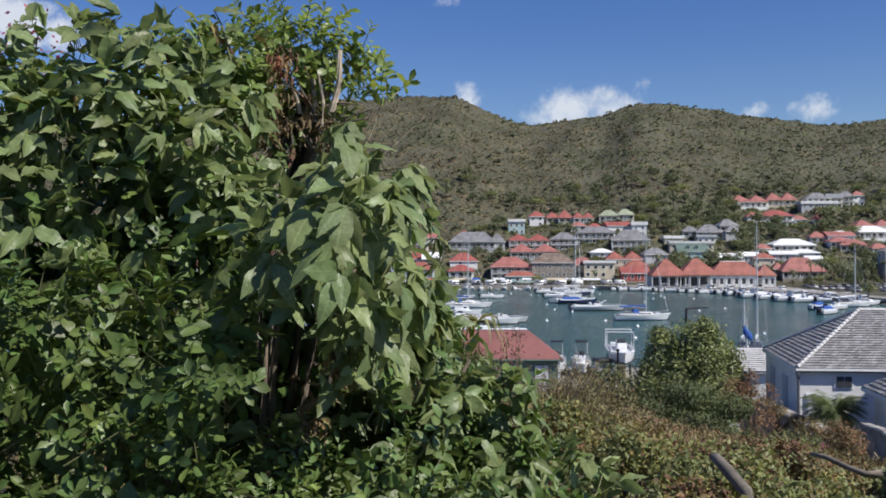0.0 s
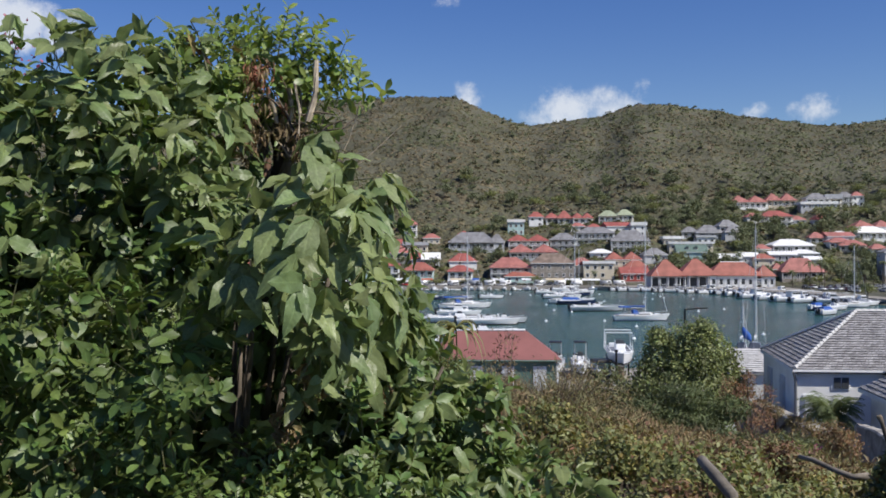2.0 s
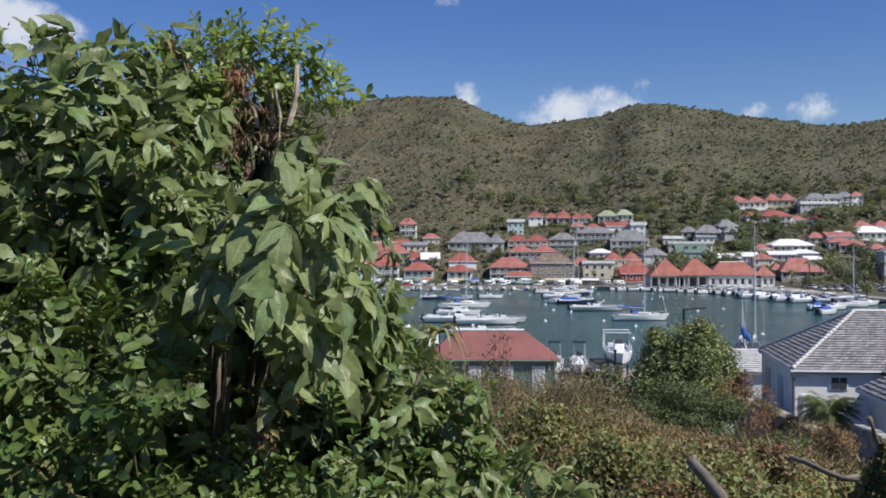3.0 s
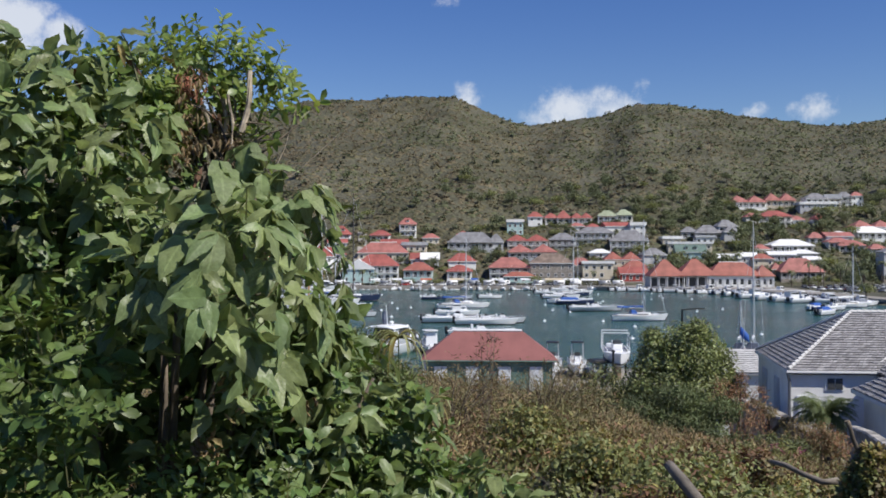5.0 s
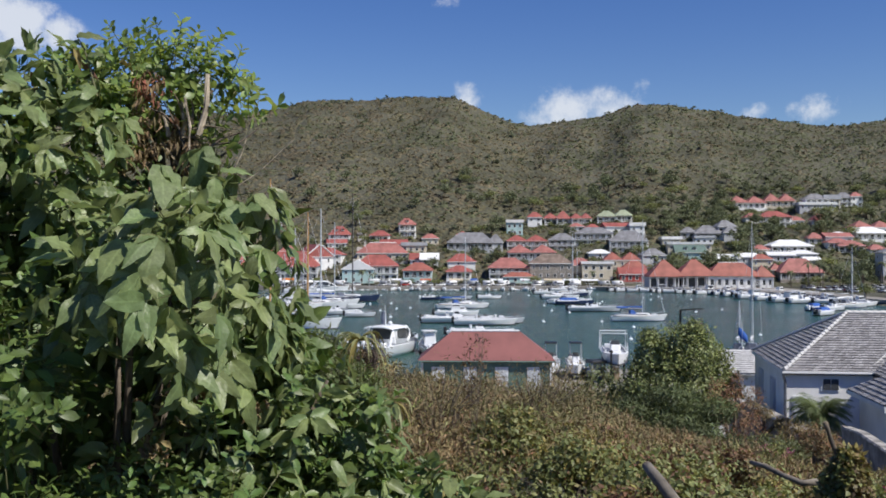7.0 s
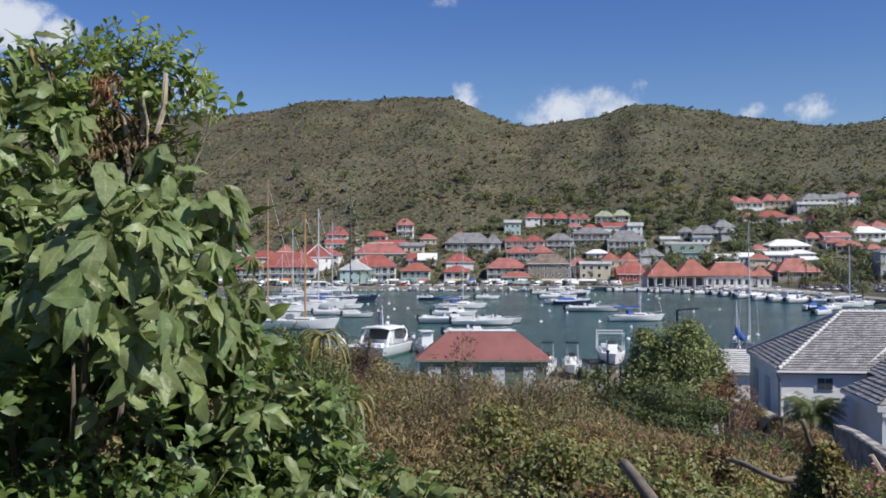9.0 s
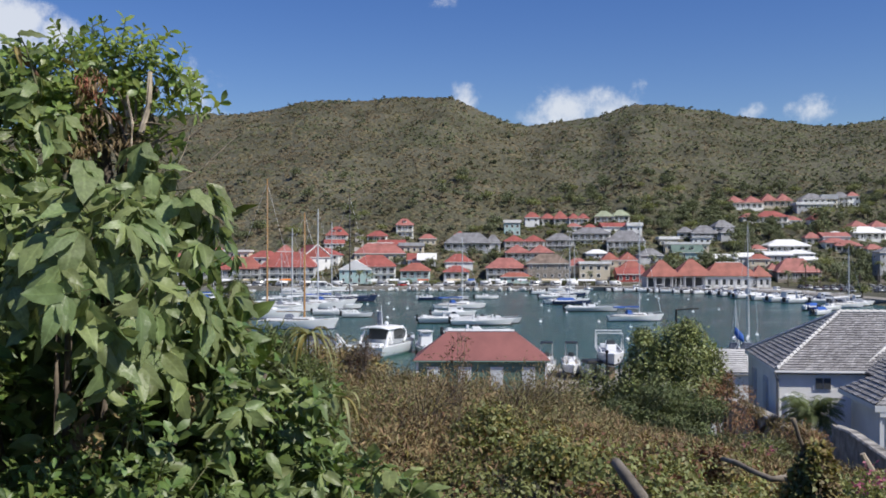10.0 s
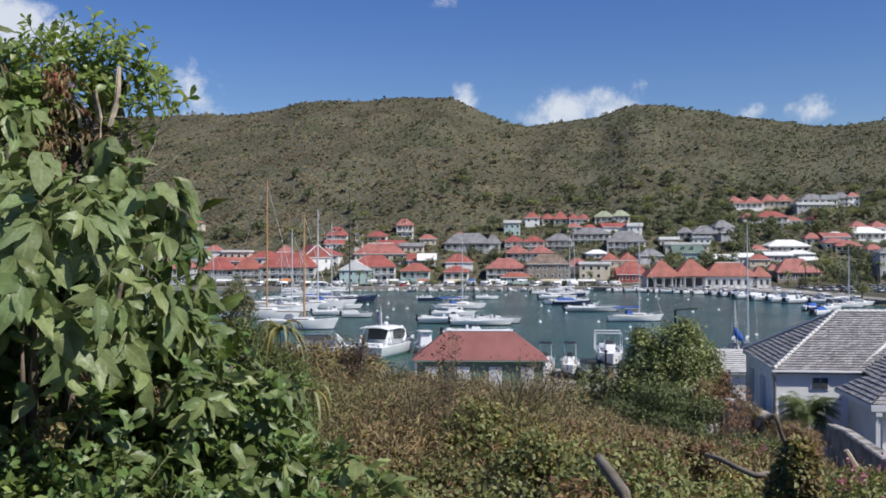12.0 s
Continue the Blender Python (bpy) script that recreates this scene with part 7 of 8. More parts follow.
dead_log([(1.96, 7.15, 11.06), (2.03, 6.97, 10.97), (2.09, 6.82, 10.88), (2.11, 6.78, 10.74)], [0.04, 0.045, 0.044, 0.04], "Bleached sawn-off branch sticking out of the creepers")
dead_log([(3.0, 8.05, 10.9), (3.08, 7.95, 10.89), (3.17, 7.8, 10.85), (3.27, 7.65, 10.82), (3.39, 7.65, 10.83)], [0.018, 0.022, 0.02, 0.024, 0.028], "Long crooked dead branch lying over the creepers")
dead_log([(3.28, 7.2, 11.36), (3.3, 7.2, 11.31), (3.32, 7.2, 11.24), (3.36, 7.2, 11.14), (3.42, 7.2, 10.9)], [0.022, 0.015, 0.016, 0.018, 0.02], "Dark broken stub above the creepers", BARK)


STRAP_LEAF = material("pale_strap_leaf", (0.26, 0.27, 0.12), 0.55, vary=0.2, scale=6, grain=0.15, translucent=0.3)


def strap_plant(m, n, length, width, label, seed):
    """A rosette of drooping strap leaves."""
    rng = random.Random(seed)
    ob = thing("strap_leaved_plant", m, label, "plant")
    for k in range(n):
        a = k * 2.4 + rng.uniform(-0.9, 0.9)
        bm = bmesh.new()
        rows = []
        lift = rng.uniform(0.1, 1.2)
        ln = length * rng.uniform(0.6, 1.3)
        for i in range(7):
            t = i / 6
            r = ln * 0.75 * math.sin(t * 1.5)
            z = ln * (lift * t - 1.3 * t * t)
            w = width * (1 - t) ** 0.6 * (0.5 + min(1, t * 4) * 0.5)
            s = Vector((-math.sin(a), math.cos(a), 0)) * w
            c = Vector((math.cos(a) * r, math.sin(a) * r, z))
            rows.append((bm.verts.new(c - s), bm.verts.new(c - Vector((0, 0, w * 0.5))), bm.verts.new(c + s)))
        for q, u in zip(rows, rows[1:]):
            bm.faces.new((q[0], q[1], u[1], u[0])), bm.faces.new((q[1], q[2], u[2], u[1]))
        part("leaf", bm, STRAP_LEAF if k % 4 else LEAF_YELLOW, ob, smooth=True)
    part("stem", tube(bmesh.new(), [(0, 0, -1.3), (0.02, 0, -0.6), (0, 0, 0)], [0.003, 0.003, 0.003], 5), LEAF_GREEN, ob)


strap_plant(pose(0.14, 3.95, 12.24), 34, 0.135, 0.0085, "Drooping strap-leaved plant with yellowing leaves", 3)
strap_plant(pose(0.27, 4.0, 11.98), 12, 0.13, 0.009, "Small drooping strap-leaved plant with yellowing leaves", 4)


def dry_weed(x, y, z, h, seed):
    rng = random.Random(seed)
    ob = thing("dry_weed", pose(x, y, z), "Tall dry weed with withered brown leaves", "weed")
    for k in range(6):
        e = Vector((rng.uniform(-0.12, 0.17), rng.uniform(-0.1, 0.1), h * rng.uniform(0.7, 1.0)))
        part("stalk", tube(bmesh.new(), [(0, 0, -0.2), e * 0.5 + Vector((0.03, 0, 0)), e], [0.008, 0.006, 0.003], 4), TWIG, ob)
        pos = np.array([[*(e * rng.uniform(0.45, 1.0) + Vector((rng.uniform(-0.07, 0.07), rng.uniform(-0.05, 0.05), 0)))] for _ in range(44)])
        leaves("withered_leaf", pos, np.random.default_rng(seed + k), 0.07, (LEAF_DARK, LEAF_RUST, LEAF_DRY)[k % 3], ob, template=FEATHER)


dry_weed(0.85, 13.0, 9.9, 1.75, 5)


# ---- the large leafy bush beside the camera ----
LEAF_BIG = material("matt_vine_leaf", (0.212, 0.275, 0.114), 0.4, vary=0.16, scale=14, grain=0.12, bump=0.25, bump_scale=90, random_by="island", spec=0.4, translucent=0.36)
LEAF_BIG_ONE = material("matt_vine_leaf_single", (0.212, 0.275, 0.114), 0.4, vary=0.16, scale=14, grain=0.12, bump=0.25, bump_scale=90, random_by="object", spec=0.4, translucent=0.36)
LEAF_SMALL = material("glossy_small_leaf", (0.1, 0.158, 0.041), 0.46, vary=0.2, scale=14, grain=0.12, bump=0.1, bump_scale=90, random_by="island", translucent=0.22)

GREEN_STALK = material("green_brown_stalk", (0.14, 0.14, 0.06), 0.6, vary=0.25, scale=8, grain=0.2)
LEAF_DEAD = material("orange_brown_dead_leaf", (0.3, 0.14, 0.07), 0.8, vary=0.25, scale=9, grain=0.2, random_by="island", translucent=0.15)
PALE_WOOD = material("pale_sawn_wood", (0.4, 0.335, 0.25), 0.85, vary=0.3, scale=20, grain=0.25)
# paler small leaf for the top tuft and some low sprigs: sunlight put into colour
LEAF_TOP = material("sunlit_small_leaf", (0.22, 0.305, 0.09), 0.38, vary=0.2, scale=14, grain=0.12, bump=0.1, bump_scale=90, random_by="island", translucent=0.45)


def leaf_shape(width, rows=8, cols=4, fold=0.16, bend=-0.25, peak=0.8, full=0.75, wave=0.0, waves=2.5, phase=0.0, point=0.0):
    """A leaf of length 1 along +y: folded along its midrib, bent towards its tip, with a wavy margin. Verts, faces and how far each vert lies across."""
    v, f, across = [], [], []
    for i in range(rows + 1):
        t = i / rows
        w = width * max(0.03, math.sin(math.pi * min(1, max(0, t)) ** peak) ** full if 0 < t < 1 else 0.03)
        w *= 1 - point * t ** 3
        z = bend * t * t
        for k in range(cols + 1):
            u = 2 * k / cols - 1
            ripple = wave * abs(u) ** 1.5 * math.sin(math.tau * waves * t + phase + (1.3 if u < 0 else 0)) * min(1, w / width * 1.4)
            v.append((u * w, t - 0.03 * abs(u), z + fold * abs(u) * w + ripple))
            across.append(u)
        if i:
            c, d = (i - 1) * (cols + 1), i * (cols + 1)
            f += [(c + k, c + k + 1, d + k + 1, d + k) for k in range(cols)]
    return np.array(v), np.array(f), np.array(across)


BIG = [leaf_shape(0.22, 7, fold=0.3, bend=-0.28, wave=0.045, phase=0.4, point=0.25), leaf_shape(0.2, 7, fold=0.15, bend=-0.45, wave=0.06, waves=3, phase=2.0, point=0.2), leaf_shape(0.25, 7, fold=0.4, bend=-0.12, wave=0.04, waves=2, phase=1.0, point=0.3),
       leaf_shape(0.21, 7, fold=-0.12, bend=-0.55, wave=0.055, waves=3.3, phase=3.2, point=0.2), leaf_shape(0.245, 7, fold=0.12, bend=-0.22, wave=0.065, waves=2.4, phase=5.0, point=0.2)]
SMALL = [leaf_shape(0.25, 4, 2, 0.3, -0.12, 1.45, 0.6), leaf_shape(0.22, 4, 2, 0.5, 0.06, 1.5, 0.6), leaf_shape(0.24, 4, 2, 0.2, -0.28, 1.35, 0.6)]
INNER = [leaf_shape(0.27, 3, 2, 0.4, -0.3), leaf_shape(0.25, 3, 2, 0.2, -0.5)]
CURLED = [leaf_shape(0.16, 8, 4, 1.6, -0.6, wave=0.12, waves=2), leaf_shape(0.13, 8, 4, -1.4, -0.9, wave=0.1, waves=3)]


def leaf_marks(me, across, along):
    """Stores how far each point lies across and along its leaf, for midrib and veins."""
    for key, val in (("across", across), ("along", along)):
        at = me.attributes.new(key, "FLOAT", "POINT")
        at.data.foreach_set("value", np.asarray(val, np.float32))


def add_veins(mat):
    """A paler midrib and faint side veins on a leaf material."""
    n, l = mat.node_tree.nodes, mat.node_tree.links
    b = n["Principled BSDF"]
    ax, al = n.new("ShaderNodeAttribute"), n.new("ShaderNodeAttribute")
    ax.attribute_name, al.attribute_name = "across", "along"
    side = n.new("ShaderNodeMath")
    side.operation = "ABSOLUTE"
    l.new(ax.outputs["Fac"], side.inputs[0])
    rib = n.new("ShaderNodeMapRange")
    rib.inputs["From Min"].default_value, rib.inputs["From Max"].default_value, rib.inputs["To Max"].default_value = 0.12, 0.03, 0.8
    l.new(side.outputs[0], rib.inputs["Value"])
    ph = n.new("ShaderNodeMath")
    ph.operation, ph.inputs[1].default_value = "MULTIPLY_ADD", -0.22
    l.new(side.outputs[0], ph.inputs[0]), l.new(al.outputs["Fac"], ph.inputs[2])
    sc, sn = n.new("ShaderNodeMath"), n.new("ShaderNodeMath")
    sc.operation, sc.inputs[1].default_value = "MULTIPLY", 48.0
    sn.operation = "SINE"
    l.new(ph.outputs[0], sc.inputs[0]), l.new(sc.outputs[0], sn.inputs[0])
    vein = n.new("ShaderNodeMapRange")
    vein.inputs["From Min"].default_value, vein.inputs["From Max"].default_value, vein.inputs["To Max"].default_value = 0.7, 1.0, 0.28
    l.new(sn.outputs[0], vein.inputs["Value"])
    mx = n.new("ShaderNodeMath")
    mx.operation = "MAXIMUM"
    l.new(rib.outputs[0], mx.inputs[0]), l.new(vein.outputs[0], mx.inputs[1])
    hs = n.new("ShaderNodeHueSaturation")
    gain = n.new("ShaderNodeMapRange")
    gain.inputs["To Min"].default_value, gain.inputs["To Max"].default_value = 0.97, 1.4
    l.new(mx.outputs[0], gain.inputs["Value"]), l.new(gain.outputs[0], hs.inputs["Value"])
    src = b.inputs["Base Color"].links[0].from_socket
    l.new(src, hs.inputs["Color"]), l.new(hs.outputs[0], b.inputs["Base Color"])


for leafy in (LEAF_BIG, LEAF_BIG_ONE, LEAF_SMALL, LEAF_TOP):
    add_veins(leafy)


def shoots(rng, blobs, n, shell=(0.75, 1.05), hollows=()):
    """Points on the outside of overlapping masses with their outward directions; none inside the hollows."""
    bl = np.array(blobs, float)
    wt = bl[:, 3] * bl[:, 5]
    k = rng.choice(len(bl), n, p=wt / wt.sum())
    d = random_dirs(rng, n, 0.1)
    lump = 1 + 0.13 * np.sin(d[:, 0] * 6 + 1.7 * k) * np.sin(d[:, 2] * 7 + k) + 0.08 * np.sin(d[:, 1] * 11 + k)
    p = bl[k, :3] + d * bl[k, 3:] * (rng.uniform(*shell, n) * lump)[:, None]
    out = unit(d / bl[k, 3:])
    keep = np.ones(n, bool)
    for h in hollows:
        h = np.array(h)
        keep &= (((p - h[:3]) / h[3:]) ** 2).sum(1) > rng.uniform(0.75, 1.1, n)
    return p[keep], out[keep]


def stalks(ends, width):
    """Thin flat stalks, as starts and ends, for one mesh."""
    a, b = ends
    n = len(a)
    v = b - a
    ln = np.linalg.norm(v, axis=1)
    strip = np.array([(-0.5, 0, 0), (0.5, 0, 0), (0.3, 1, 0), (-0.3, 1, 0)])
    axis = unit(v)
    side = unit(np.cross(axis, np.array([0.1, 1.0, 0.2])))
    q = np.einsum("v,nc->nvc", strip[:, 0] * width, side) + np.einsum("v,nc->nvc", strip[:, 1], v) + a[:, None]
    f = np.arange(4)[None] + 4 * np.arange(n)[:, None]
    return q.reshape(-1, 3), f


def vine_clusters(rng, p, out, size, hang=0.6, reach=0.5, sunny=0.0):
    """Hands of three to five broad leaves that hang from a stalk at each shoot."""
    n = len(p)
    stalk = unit(out * 0.7 + np.array([0, 0, 0.25]) + rng.normal(size=(n, 3)) * 0.35)
    tip = p + stalk * (size * reach * rng.uniform(0.5, 1.3, n))[:, None]
    lead = unit(out * 0.55 + np.array([0, -0.1, -hang]) + rng.normal(size=(n, 3)) * 0.45)
    side = unit(np.cross(lead, np.array([0, 0, 1.0]) + rng.normal(size=(n, 3)) * 0.3))
    pos, axis, nrm, ln = [], [], [], []
    fan = rng.uniform(0.75, 1.2, n)
    for a, keep, s in ((0.0, 1.0, 1.15), (0.62, 0.95, 1.0), (-0.62, 0.95, 1.0), (1.3, 0.4, 0.75), (-1.3, 0.4, 0.75)):
        k = rng.random(n) < keep
        ang = (a * fan + rng.normal(size=n) * 0.14)[k][:, None]
        ax = unit(lead[k] * np.cos(ang) + side[k] * np.sin(ang) + rng.normal(size=(k.sum(), 3)) * 0.1)
        pos.append(tip[k] + ax * 0.008), axis.append(ax)
        nrm.append(unit(out[k] * (0.7 + 0.1 * sunny) + np.array([0.1 + 0.16 * sunny, -0.03 - 0.22 * sunny, 0.52]) + rng.normal(size=(k.sum(), 3)) * (0.56 - 0.16 * sunny)))
        ln.append(size * s * rng.uniform(0.72, 1.25, k.sum()))
    return (np.concatenate(pos), np.concatenate(axis), np.concatenate(nrm), np.concatenate(ln)), (p - stalk * size * 0.4, tip)


def rosettes(rng, p, out, size, per=9, twig=0.12, lift=0.55):
    """Upright twigs with blunt leaves set round them, close together at the tip."""
    n = len(p)
    d = unit(out * 0.6 + np.array([0, -0.05, lift]) + rng.normal(size=(n, 3)) * 0.34)
    ln = twig * rng.uniform(0.6, 1.4, n)
    a = unit(np.cross(d, rng.normal(size=(n, 3))))
    b = np.cross(d, a)
    pos, axis, nrm, sz = [], [], [], []
    turn = rng.uniform(0, math.tau, n)
    for j in range(per):
        s = 0.2 + 0.8 * (j / (per - 1)) ** 0.7
        t = (turn + j * 2.4)[:, None]
        rad = a * np.cos(t) + b * np.sin(t)
        up = 0.25 + 0.75 * (j / (per - 1)) ** 2
        ax = unit(rad * 0.95 + d * up + rng.normal(size=(n, 3)) * 0.13 + np.array([0, 0, -0.08]))
        pos.append(p + d * (ln * s)[:, None]), axis.append(ax)
        nrm.append(unit(d * 1.0 - rad * up * 0.6 + rng.normal(size=(n, 3)) * 0.22))
        sz.append(size * rng.uniform(0.62, 1.2, n) * (1 - 0.35 * (j / (per - 1)) ** 4))
    return (np.concatenate(pos), np.concatenate(axis), np.concatenate(nrm), np.concatenate(sz)), (p - d * 0.04, p + d * ln[:, None])


def loose_leaves(rng, p, out, per, size, droop):
    """Leaves turned at random round each shoot."""
    i = np.repeat(np.arange(len(p)), per)
    n = len(i)
    jit = unit(rng.normal(size=(n, 3)))
    axis = unit(out[i] * 0.3 + jit * 0.85 + np.array([0, 0, -droop]))
    nrm = unit(np.array([0.12, 0, 0.65]) + out[i] + rng.normal(size=(n, 3)) * 0.35)
    return p[i] + jit * size * 0.5, axis, nrm, size * rng.uniform(0.55, 1.2, n)


def foliage(name, rng, shapes, sp, mat, parent):
    pos, axis, nrm, size = sp
    which = rng.integers(0, len(shapes), len(pos))
    vs, fs, ac, al, base = [], [], [], [], 0
    for s, (tv, tf, across) in enumerate(shapes):
        sel = which == s
        v, f = scatter(tv, tf, pos[sel], axis[sel], nrm[sel], size[sel])
        vs.append(v), fs.append(f + base)
        ac.append(np.tile(across, sel.sum())), al.append(np.tile(tv[:, 1], sel.sum()))
        base += len(v)
    me = mesh_np(name, np.concatenate(vs), np.concatenate(fs))
    leaf_marks(me, np.concatenate(ac), np.concatenate(al))
    return part_mesh(name, me, mat, parent, smooth=True, kind="stuff")


def single_leaves(rng, shapes, sp, mat, parent, name="leaf", label=""):
    """Leaves that are objects of their own and share a few meshes."""
    meshes = []
    for tv, tf, across in shapes:
        me = mesh_np(name, tv, tf)
        leaf_marks(me, across, tv[:, 1])
        me.polygons.foreach_set("use_smooth", [True] * len(me.polygons))
        me.materials.append(mat)
        meshes.append(me)
    for pos, axis, nrm, size in zip(*sp):
        side = np.cross(axis, nrm)
        side /= max(1e-6, np.linalg.norm(side))
        up = np.cross(side, axis)
        m = Matrix(((*side,), (*axis,), (*up,))).transposed().to_4x4()
        o = part_mesh(name, meshes[int(rng.integers(0, len(meshes)))], None, parent, label)
        o.matrix_local = Matrix.Translation(pos) @ m @ Matrix.Scale(float(size), 4)


def vine_bush():
    rng = np.random.default_rng(77)
    ob = thing("vine_covered_bush", pose(-0.7, 3.4, 10.8), "Large leafy bush overgrown with broad-leaved grey-green vine", "bush")
    o = np.array([-0.7, 3.4, 10.8])

    def at(*b):
        return (b[0] - o[0], b[1] - o[1], b[2] - o[2], *b[3:])
    main = [at(-1.35, 3.3, 12.55, 0.95, 0.5, 0.55), at(-0.82, 3.05, 12.6, 0.26, 0.36, 0.32), at(-1.22, 3.3, 12.95, 0.62, 0.4, 0.36), at(-0.45, 2.75, 12.48, 0.24, 0.22, 0.19), at(-0.95, 3.35, 13.12, 0.28, 0.2, 0.15), at(-1.35, 3.3, 13.1, 0.3, 0.2, 0.16)]
    lobe = [at(-0.25, 2.62, 12.48, 0.14, 0.2, 0.26), at(-0.34, 2.65, 12.46, 0.16, 0.2, 0.19), at(-0.25, 3.25, 12.76, 0.1, 0.13, 0.14), at(-0.19, 3.2, 12.42, 0.14, 0.2, 0.33), at(-0.18, 3.1, 12.2, 0.13, 0.2, 0.28)]
    skirt = [at(-0.14, 3.3, 11.95, 0.24, 0.25, 0.28), at(-0.3, 3.2, 11.72, 0.4, 0.35, 0.28), at(0.08, 3.35, 11.82, 0.15, 0.25, 0.25), at(0.17, 3.45, 11.64, 0.18, 0.2, 0.18), at(0.46, 3.45, 11.68, 0.15, 0.12, 0.1), at(-0.05, 3.2, 12.08, 0.12, 0.2, 0.16), at(0.13, 3.3, 11.95, 0.15, 0.2, 0.17), at(0.28, 3.3, 11.74, 0.14, 0.16, 0.12)]
    low = [at(-0.31, 2.6, 11.86, 0.3, 0.2, 0.26), at(-0.72, 2.62, 12.22, 0.22, 0.18, 0.26), at(-0.56, 2.45, 12.12, 0.14, 0.12, 0.2), at(-0.5, 2.42, 12.02, 0.13, 0.1, 0.2), at(-1.05, 2.65, 12.2, 0.3, 0.22, 0.26), at(-0.95, 2.65, 12.0, 0.42, 0.3, 0.34), at(-0.8, 2.65, 11.75, 0.5, 0.3, 0.28), at(-1.5, 2.8, 12.0, 0.5, 0.35, 0.5), at(-0.42, 2.62, 11.7, 0.34, 0.22, 0.24), at(-0.16, 2.6, 11.72, 0.36, 0.2, 0.25)]
    tower = [at(-0.5, 3.6, 13.22, 0.17, 0.18, 0.17), at(-0.66, 3.65, 13.19, 0.19, 0.2, 0.21), at(-0.36, 3.55, 13.12, 0.1, 0.12, 0.14), at(-0.84, 3.6, 13.14, 0.25, 0.2, 0.18), at(-0.71, 3.45, 13.02, 0.12, 0.1, 0.14), at(-0.37, 3.5, 12.98, 0.06, 0.1, 0.12), at(-0.23, 3.5, 13.1, 0.08, 0.08, 0.05)]
    hollows = [at(-0.42, 2.75, 12.27, 0.16, 0.45, 0.22), at(-0.42, 2.65, 12.06, 0.2, 0.4, 0.17), at(-0.9, 2.9, 12.62, 0.18, 0.4, 0.1), at(-0.55, 3.4, 12.85, 0.085, 0.45, 0.14), at(-1.25, 2.95, 12.4, 0.12, 0.4, 0.08), at(-0.66, 2.75, 12.5, 0.09, 0.3, 0.07), at(-1.0, 2.55, 11.95, 0.13, 0.25, 0.1), at(-0.3, 2.85, 12.12, 0.17, 0.4, 0.14), at(-0.18, 3.0, 12.0, 0.16, 0.4, 0.11), at(-0.62, 2.6, 12.02, 0.11, 0.25, 0.1), at(-0.25, 2.7, 11.92, 0.1, 0.3, 0.12), at(-0.85, 2.6, 12.28, 0.1, 0.25, 0.08), at(-1.5, 2.95, 12.65, 0.1, 0.3, 0.08)]
    # stems: a dark twisted trunk under the tuft at the top, and branches through the bush
    bm = bmesh.new()
    tube(bm, [(0.05, 0.25, -0.2), (0.1, 0.3, 0.9), (0.13, 0.3, 1.6), (0.15, 0.28, 1.95), (0.19, 0.26, 2.18), (0.22, 0.28, 2.42)], [0.07, 0.06, 0.06, 0.065, 0.05, 0.02], 9)
    for k, (x, z, r) in enumerate(((0.1, 2.38, 0.022), (0.3, 2.4, 0.02), (0.02, 2.3, 0.018), (0.26, 2.3, 0.024), (0.18, 2.46, 0.02))):
        tube(bm, [(0.13 + 0.02 * k - 0.04, 0.24 - 0.02 * (k % 2), 1.75), (0.15 + (x - 0.15) * 0.35, 0.2 + 0.03 * k, 2.05), (x, 0.22 + 0.03 * k, z)], [r * 1.3, r * 1.1, r * 0.6], 7)
    for v in bm.verts:
        v.co += noise.noise_vector(v.co * 11) * 0.012
    part("trunk", bm, BARK, ob, "dark twisted trunk", smooth=True)
    bm = bmesh.new()
    for k in range(14):
        a = rng.uniform(0, math.tau)
        r = rng.uniform(0.3, 1.0)
        e = Vector((math.cos(a) * r, math.sin(a) * r * 0.35 - 0.1, rng.uniform(1.2, 2.2)))
        tube(bm, [(e.x * 0.15, e.y * 0.15 + 0.15, 0), (e.x * 0.6, e.y * 0.5, e.z * 0.55), e], [0.025, 0.016, 0.006], 6)
    part("stem", bm, BARK, ob, smooth=True)
    # broad leaves in hanging hands
    sticks = []
    for blobs, n, shell, size, hang, sunny in ((main, 630, (0.72, 1.05), 0.092, 0.6, 0.35), (lobe, 185, (0.8, 1.06), 0.098, 0.9, 1.0), (skirt, 300, (0.8, 1.08), 0.086, 0.55, 0.5)):
        p, out = shoots(rng, blobs, n, shell, hollows)
        sp, st = vine_clusters(rng, p, out, size, hang, sunny=sunny)
        foliage("vine_leaves", rng, BIG, sp, LEAF_BIG, ob)
        sticks.append(st)
    p, out = shoots(rng, lobe, 70, (0.98, 1.1), hollows)
    sp, st = vine_clusters(rng, p, out, 0.106, 1.1, sunny=1.0)
    single_leaves(rng, BIG, sp, LEAF_BIG_ONE, ob)
    sticks.append(st)
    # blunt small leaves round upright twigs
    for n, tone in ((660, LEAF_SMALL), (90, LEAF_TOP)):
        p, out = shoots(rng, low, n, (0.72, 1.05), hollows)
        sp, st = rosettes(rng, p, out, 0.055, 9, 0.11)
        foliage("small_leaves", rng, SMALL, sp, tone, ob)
        sticks.append(st)
    p, out = shoots(rng, low + main[:2], 240, (0.55, 0.95), hollows)
    sp, st = rosettes(rng, p, out, 0.042, 12, 0.16)
    foliage("small_leaves", rng, SMALL, sp, LEAF_SMALL, ob)
    p, out = shoots(rng, skirt, 210, (0.7, 1.05), hollows)
    sp, st = rosettes(rng, p, out, 0.055, 8, 0.1)
    foliage("small_leaves", rng, SMALL, sp, LEAF_SMALL, ob)
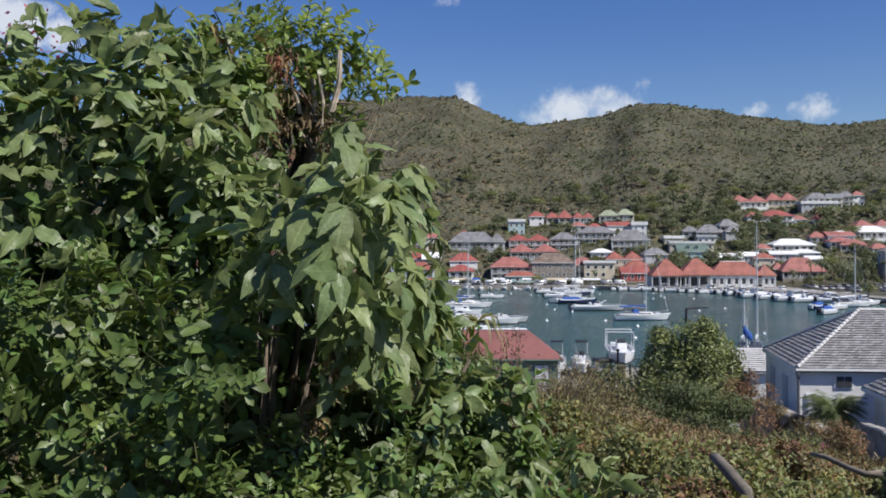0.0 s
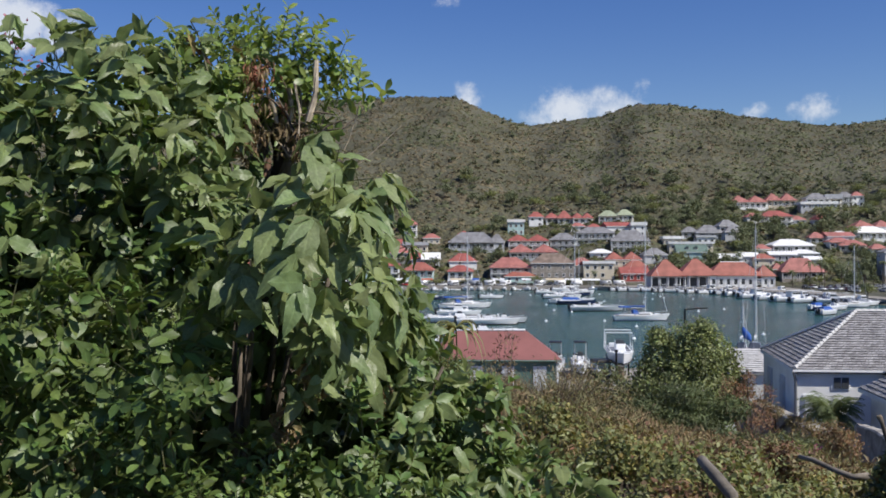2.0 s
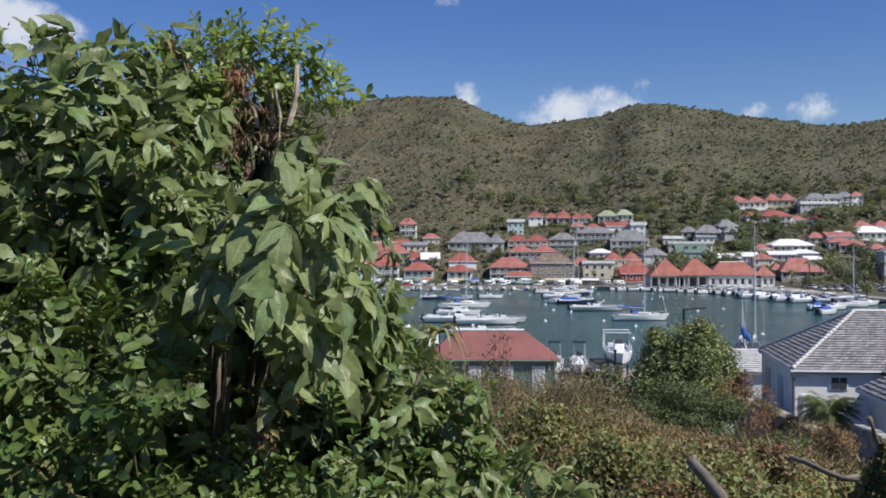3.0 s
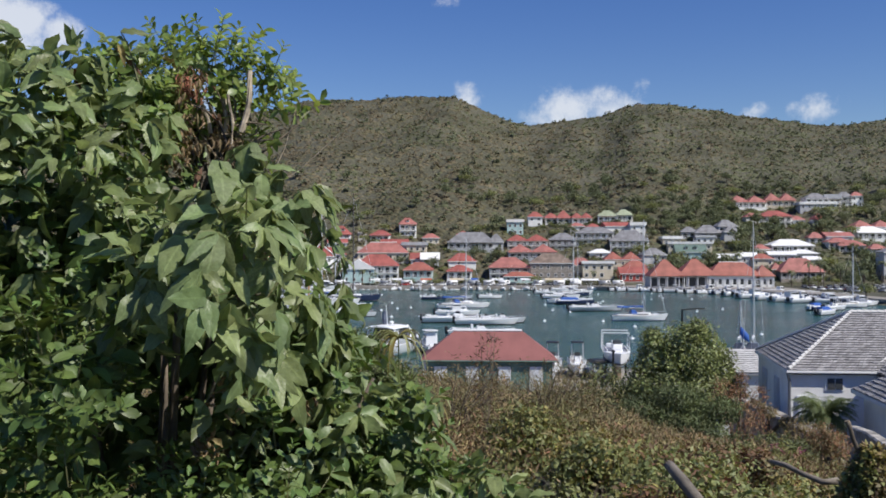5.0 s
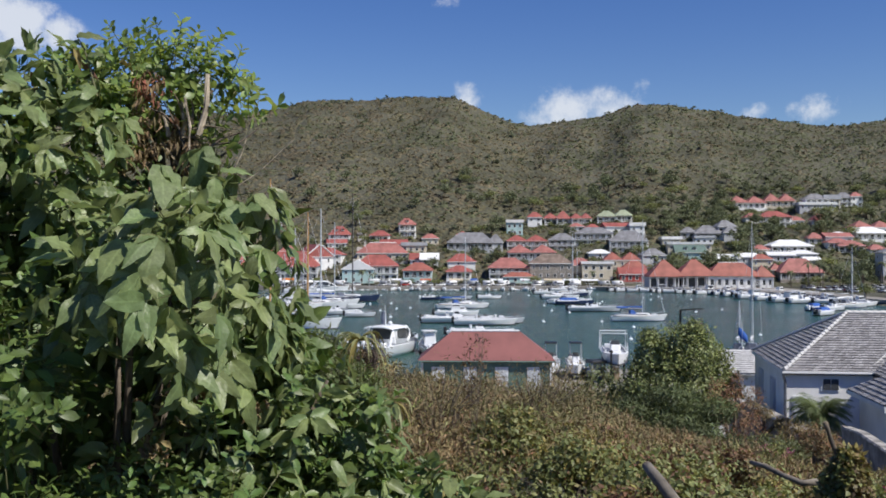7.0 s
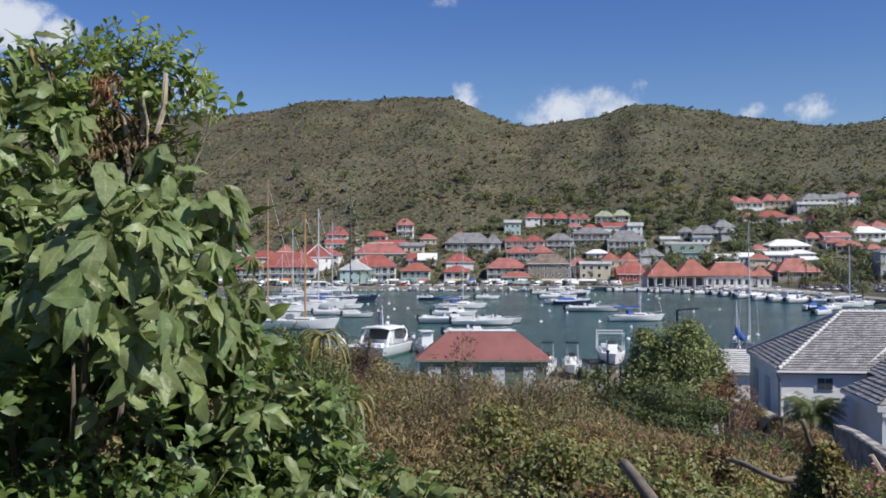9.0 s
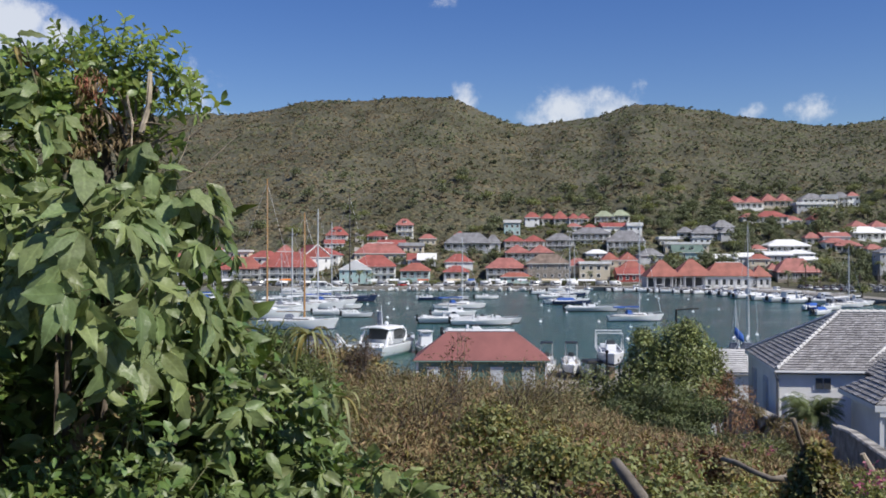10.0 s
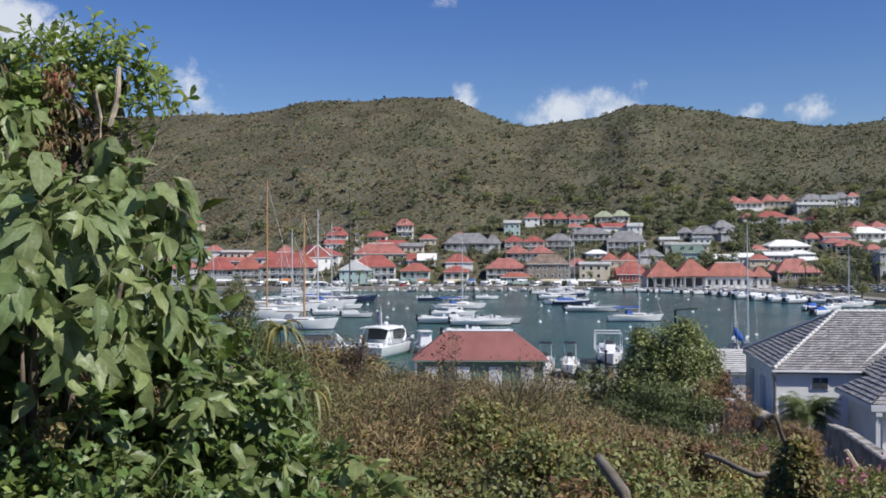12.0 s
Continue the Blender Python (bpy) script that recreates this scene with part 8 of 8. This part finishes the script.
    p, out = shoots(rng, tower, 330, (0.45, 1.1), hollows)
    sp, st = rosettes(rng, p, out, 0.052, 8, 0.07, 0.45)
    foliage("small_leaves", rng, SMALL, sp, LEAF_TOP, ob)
    sticks.append(st)
    a, b = np.concatenate([s[0] for s in sticks]), np.concatenate([s[1] for s in sticks])
    v, f = stalks((a, b), 0.0035)
    part_mesh("stalk_tangle", mesh_np("stalk_tangle", v, f), GREEN_STALK, ob, kind="stuff")
    # hanging dead leaves about the trunk
    dead = [at(-0.555, 3.4, 13.15, 0.06, 0.05, 0.08), at(-0.56, 3.42, 13.0, 0.08, 0.06, 0.1), at(-0.62, 3.42, 12.93, 0.08, 0.06, 0.06), at(-0.44, 3.45, 12.95, 0.06, 0.06, 0.1)]
    p, out = shoots(rng, dead, 85, (0.3, 1.2))
    foliage("dead_leaves", rng, CURLED, loose_leaves(rng, p, out, 3, 0.034, 1.1), LEAF_DRY, ob)
    p, out = shoots(rng, [at(-0.545, 3.38, 13.16, 0.045, 0.03, 0.055)], 16, (0.2, 1.1))
    foliage("dead_leaves", rng, CURLED, loose_leaves(rng, p, out, 3, 0.03, 1.2), LEAF_DEAD, ob)
    p, out = shoots(rng, [at(-0.3, 2.95, 12.18, 0.05, 0.1, 0.12), at(-0.4, 2.9, 12.05, 0.05, 0.1, 0.1), at(-0.1, 3.05, 12.1, 0.04, 0.06, 0.06)], 40, (0.2, 1.0))
    foliage("dead_leaves", rng, CURLED, loose_leaves(rng, p, out, 2, 0.05, 0.9), LEAF_DRY, ob)
    # yellowed and curled leaves at the top edge
    tops = np.array([(-1.02, 3.25, 13.13), (-0.92, 3.25, 13.2), (-1.2, 3.2, 13.1), (-0.83, 3.3, 13.27), (-0.78, 3.3, 13.3), (-1.28, 3.15, 12.95), (-0.66, 3.3, 13.23), (-0.5, 3.35, 12.86), (-0.33, 3.4, 12.95), (-0.46, 3.35, 13.02), (-1.1, 3.2, 13.18)]) - o
    up = np.tile(np.array([(0.1, -0.5, 0.6)]), (len(tops), 1))
    sp = loose_leaves(rng, tops, up, 1, 0.085, 0.3)
    single_leaves(rng, CURLED, tuple(a[::2] for a in sp), LEAF_YELLOW, ob, "withered_leaf", "curled yellow leaf")
    single_leaves(rng, CURLED, tuple(a[1::2] for a in sp), LEAF_RUST, ob, "withered_leaf", "curled rusty leaf")
    # shoots that stand out against the sky
    for x, y, z, dx, dz, k in ((-1.35, 3.2, 13.02, 0.05, 0.2, 6), (-1.12, 3.25, 13.08, 0.06, 0.12, 5), (-0.98, 3.2, 13.12, -0.1, 0.08, 4), (-0.7, 3.3, 13.2, -0.06, 0.12, 4), (-1.48, 3.1, 13.1, 0.02, 0.2, 6), (-0.28, 3.2, 12.76, 0.03, 0.12, 5)):
        b = Vector((x, y, z)) - Vector(o)
        e = b + Vector((dx, -0.03, dz))
        part("shoot", tube(bmesh.new(), [b - Vector((0, 0, 0.08)), b.lerp(e, 0.6), e], [0.004, 0.003, 0.002], 5), GREEN_STALK, ob)
        t = np.linspace(0.2, 1.0, k)[:, None]
        pos = np.array(b)[None] * (1 - t) + np.array(e)[None] * t
        sgn = np.where(np.arange(k) % 2, 1.0, -1.0)
        axis = unit(np.stack([sgn, np.full(k, -0.3), 0.35 + 0 * sgn], 1) + rng.normal(size=(k, 3)) * 0.2)
        single_leaves(rng, BIG, (pos, axis, unit(np.array([[0.1, -0.5, 0.8]]) + rng.normal(size=(k, 3)) * 0.2), np.full(k, 0.085) * rng.uniform(0.7, 1.2, k)), LEAF_BIG_ONE, ob)
    for k in range(60):
        b = Vector((rng.uniform(-0.7, -0.36), rng.uniform(3.42, 3.7), rng.uniform(12.85, 13.08))) - Vector(o)
        e = b + Vector((rng.uniform(-0.14, 0.14), rng.uniform(-0.1, 0.1), rng.uniform(-0.02, 0.22)))
        part("twig", tube(bmesh.new(), [b, b.lerp(e, 0.5) + Vector((rng.uniform(-0.02, 0.02), 0, 0.01)), e], [0.005, 0.004, 0.002], 4), TWIG if k % 3 else BARK, ob)
    for b, e, r in (((-0.385, 3.42, 13.0), (-0.36, 3.44, 13.22), 0.012), ((-0.47, 3.5, 12.98), (-0.46, 3.48, 13.13), 0.011), ((-0.5, 3.45, 13.0), (-0.54, 3.46, 13.12), 0.008), ((-0.34, 3.5, 12.78), (-0.06, 3.5, 13.0), 0.0018), ((-0.32, 3.5, 12.8), (-0.2, 3.5, 13.12), 0.0016), ((-0.42, 3.42, 12.95), (-0.43, 3.4, 13.13), 0.007)):
        b, e = Vector(b) - Vector(o), Vector(e) - Vector(o)
        part("cut_branch", tube(bmesh.new(), [b, b.lerp(e, 0.5) + Vector((0.012, 0, -0.01)), e], [r, r * 0.9, r * 0.8], 7), PALE_WOOD, ob, "pale sawn-off branch")
    # a spray of lilac blossom
    p = np.array([-1.57, 3.6, 13.28]) - o + rng.normal(size=(160, 3)) * np.array([0.09, 0.05, 0.06])
    leaves("blossom", p, rng, 0.022, PINK, ob)
    # leaves inside: the darker small-leaf colour stands for the bush's inner shade
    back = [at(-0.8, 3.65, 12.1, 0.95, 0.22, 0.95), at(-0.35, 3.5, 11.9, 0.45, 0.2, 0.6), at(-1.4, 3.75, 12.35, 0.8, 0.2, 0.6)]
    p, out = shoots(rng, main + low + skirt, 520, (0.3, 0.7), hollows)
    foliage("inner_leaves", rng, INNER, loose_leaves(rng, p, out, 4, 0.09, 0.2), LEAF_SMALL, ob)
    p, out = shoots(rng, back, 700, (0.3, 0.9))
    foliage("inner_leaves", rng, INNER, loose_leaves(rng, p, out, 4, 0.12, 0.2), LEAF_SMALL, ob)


vine_bush()
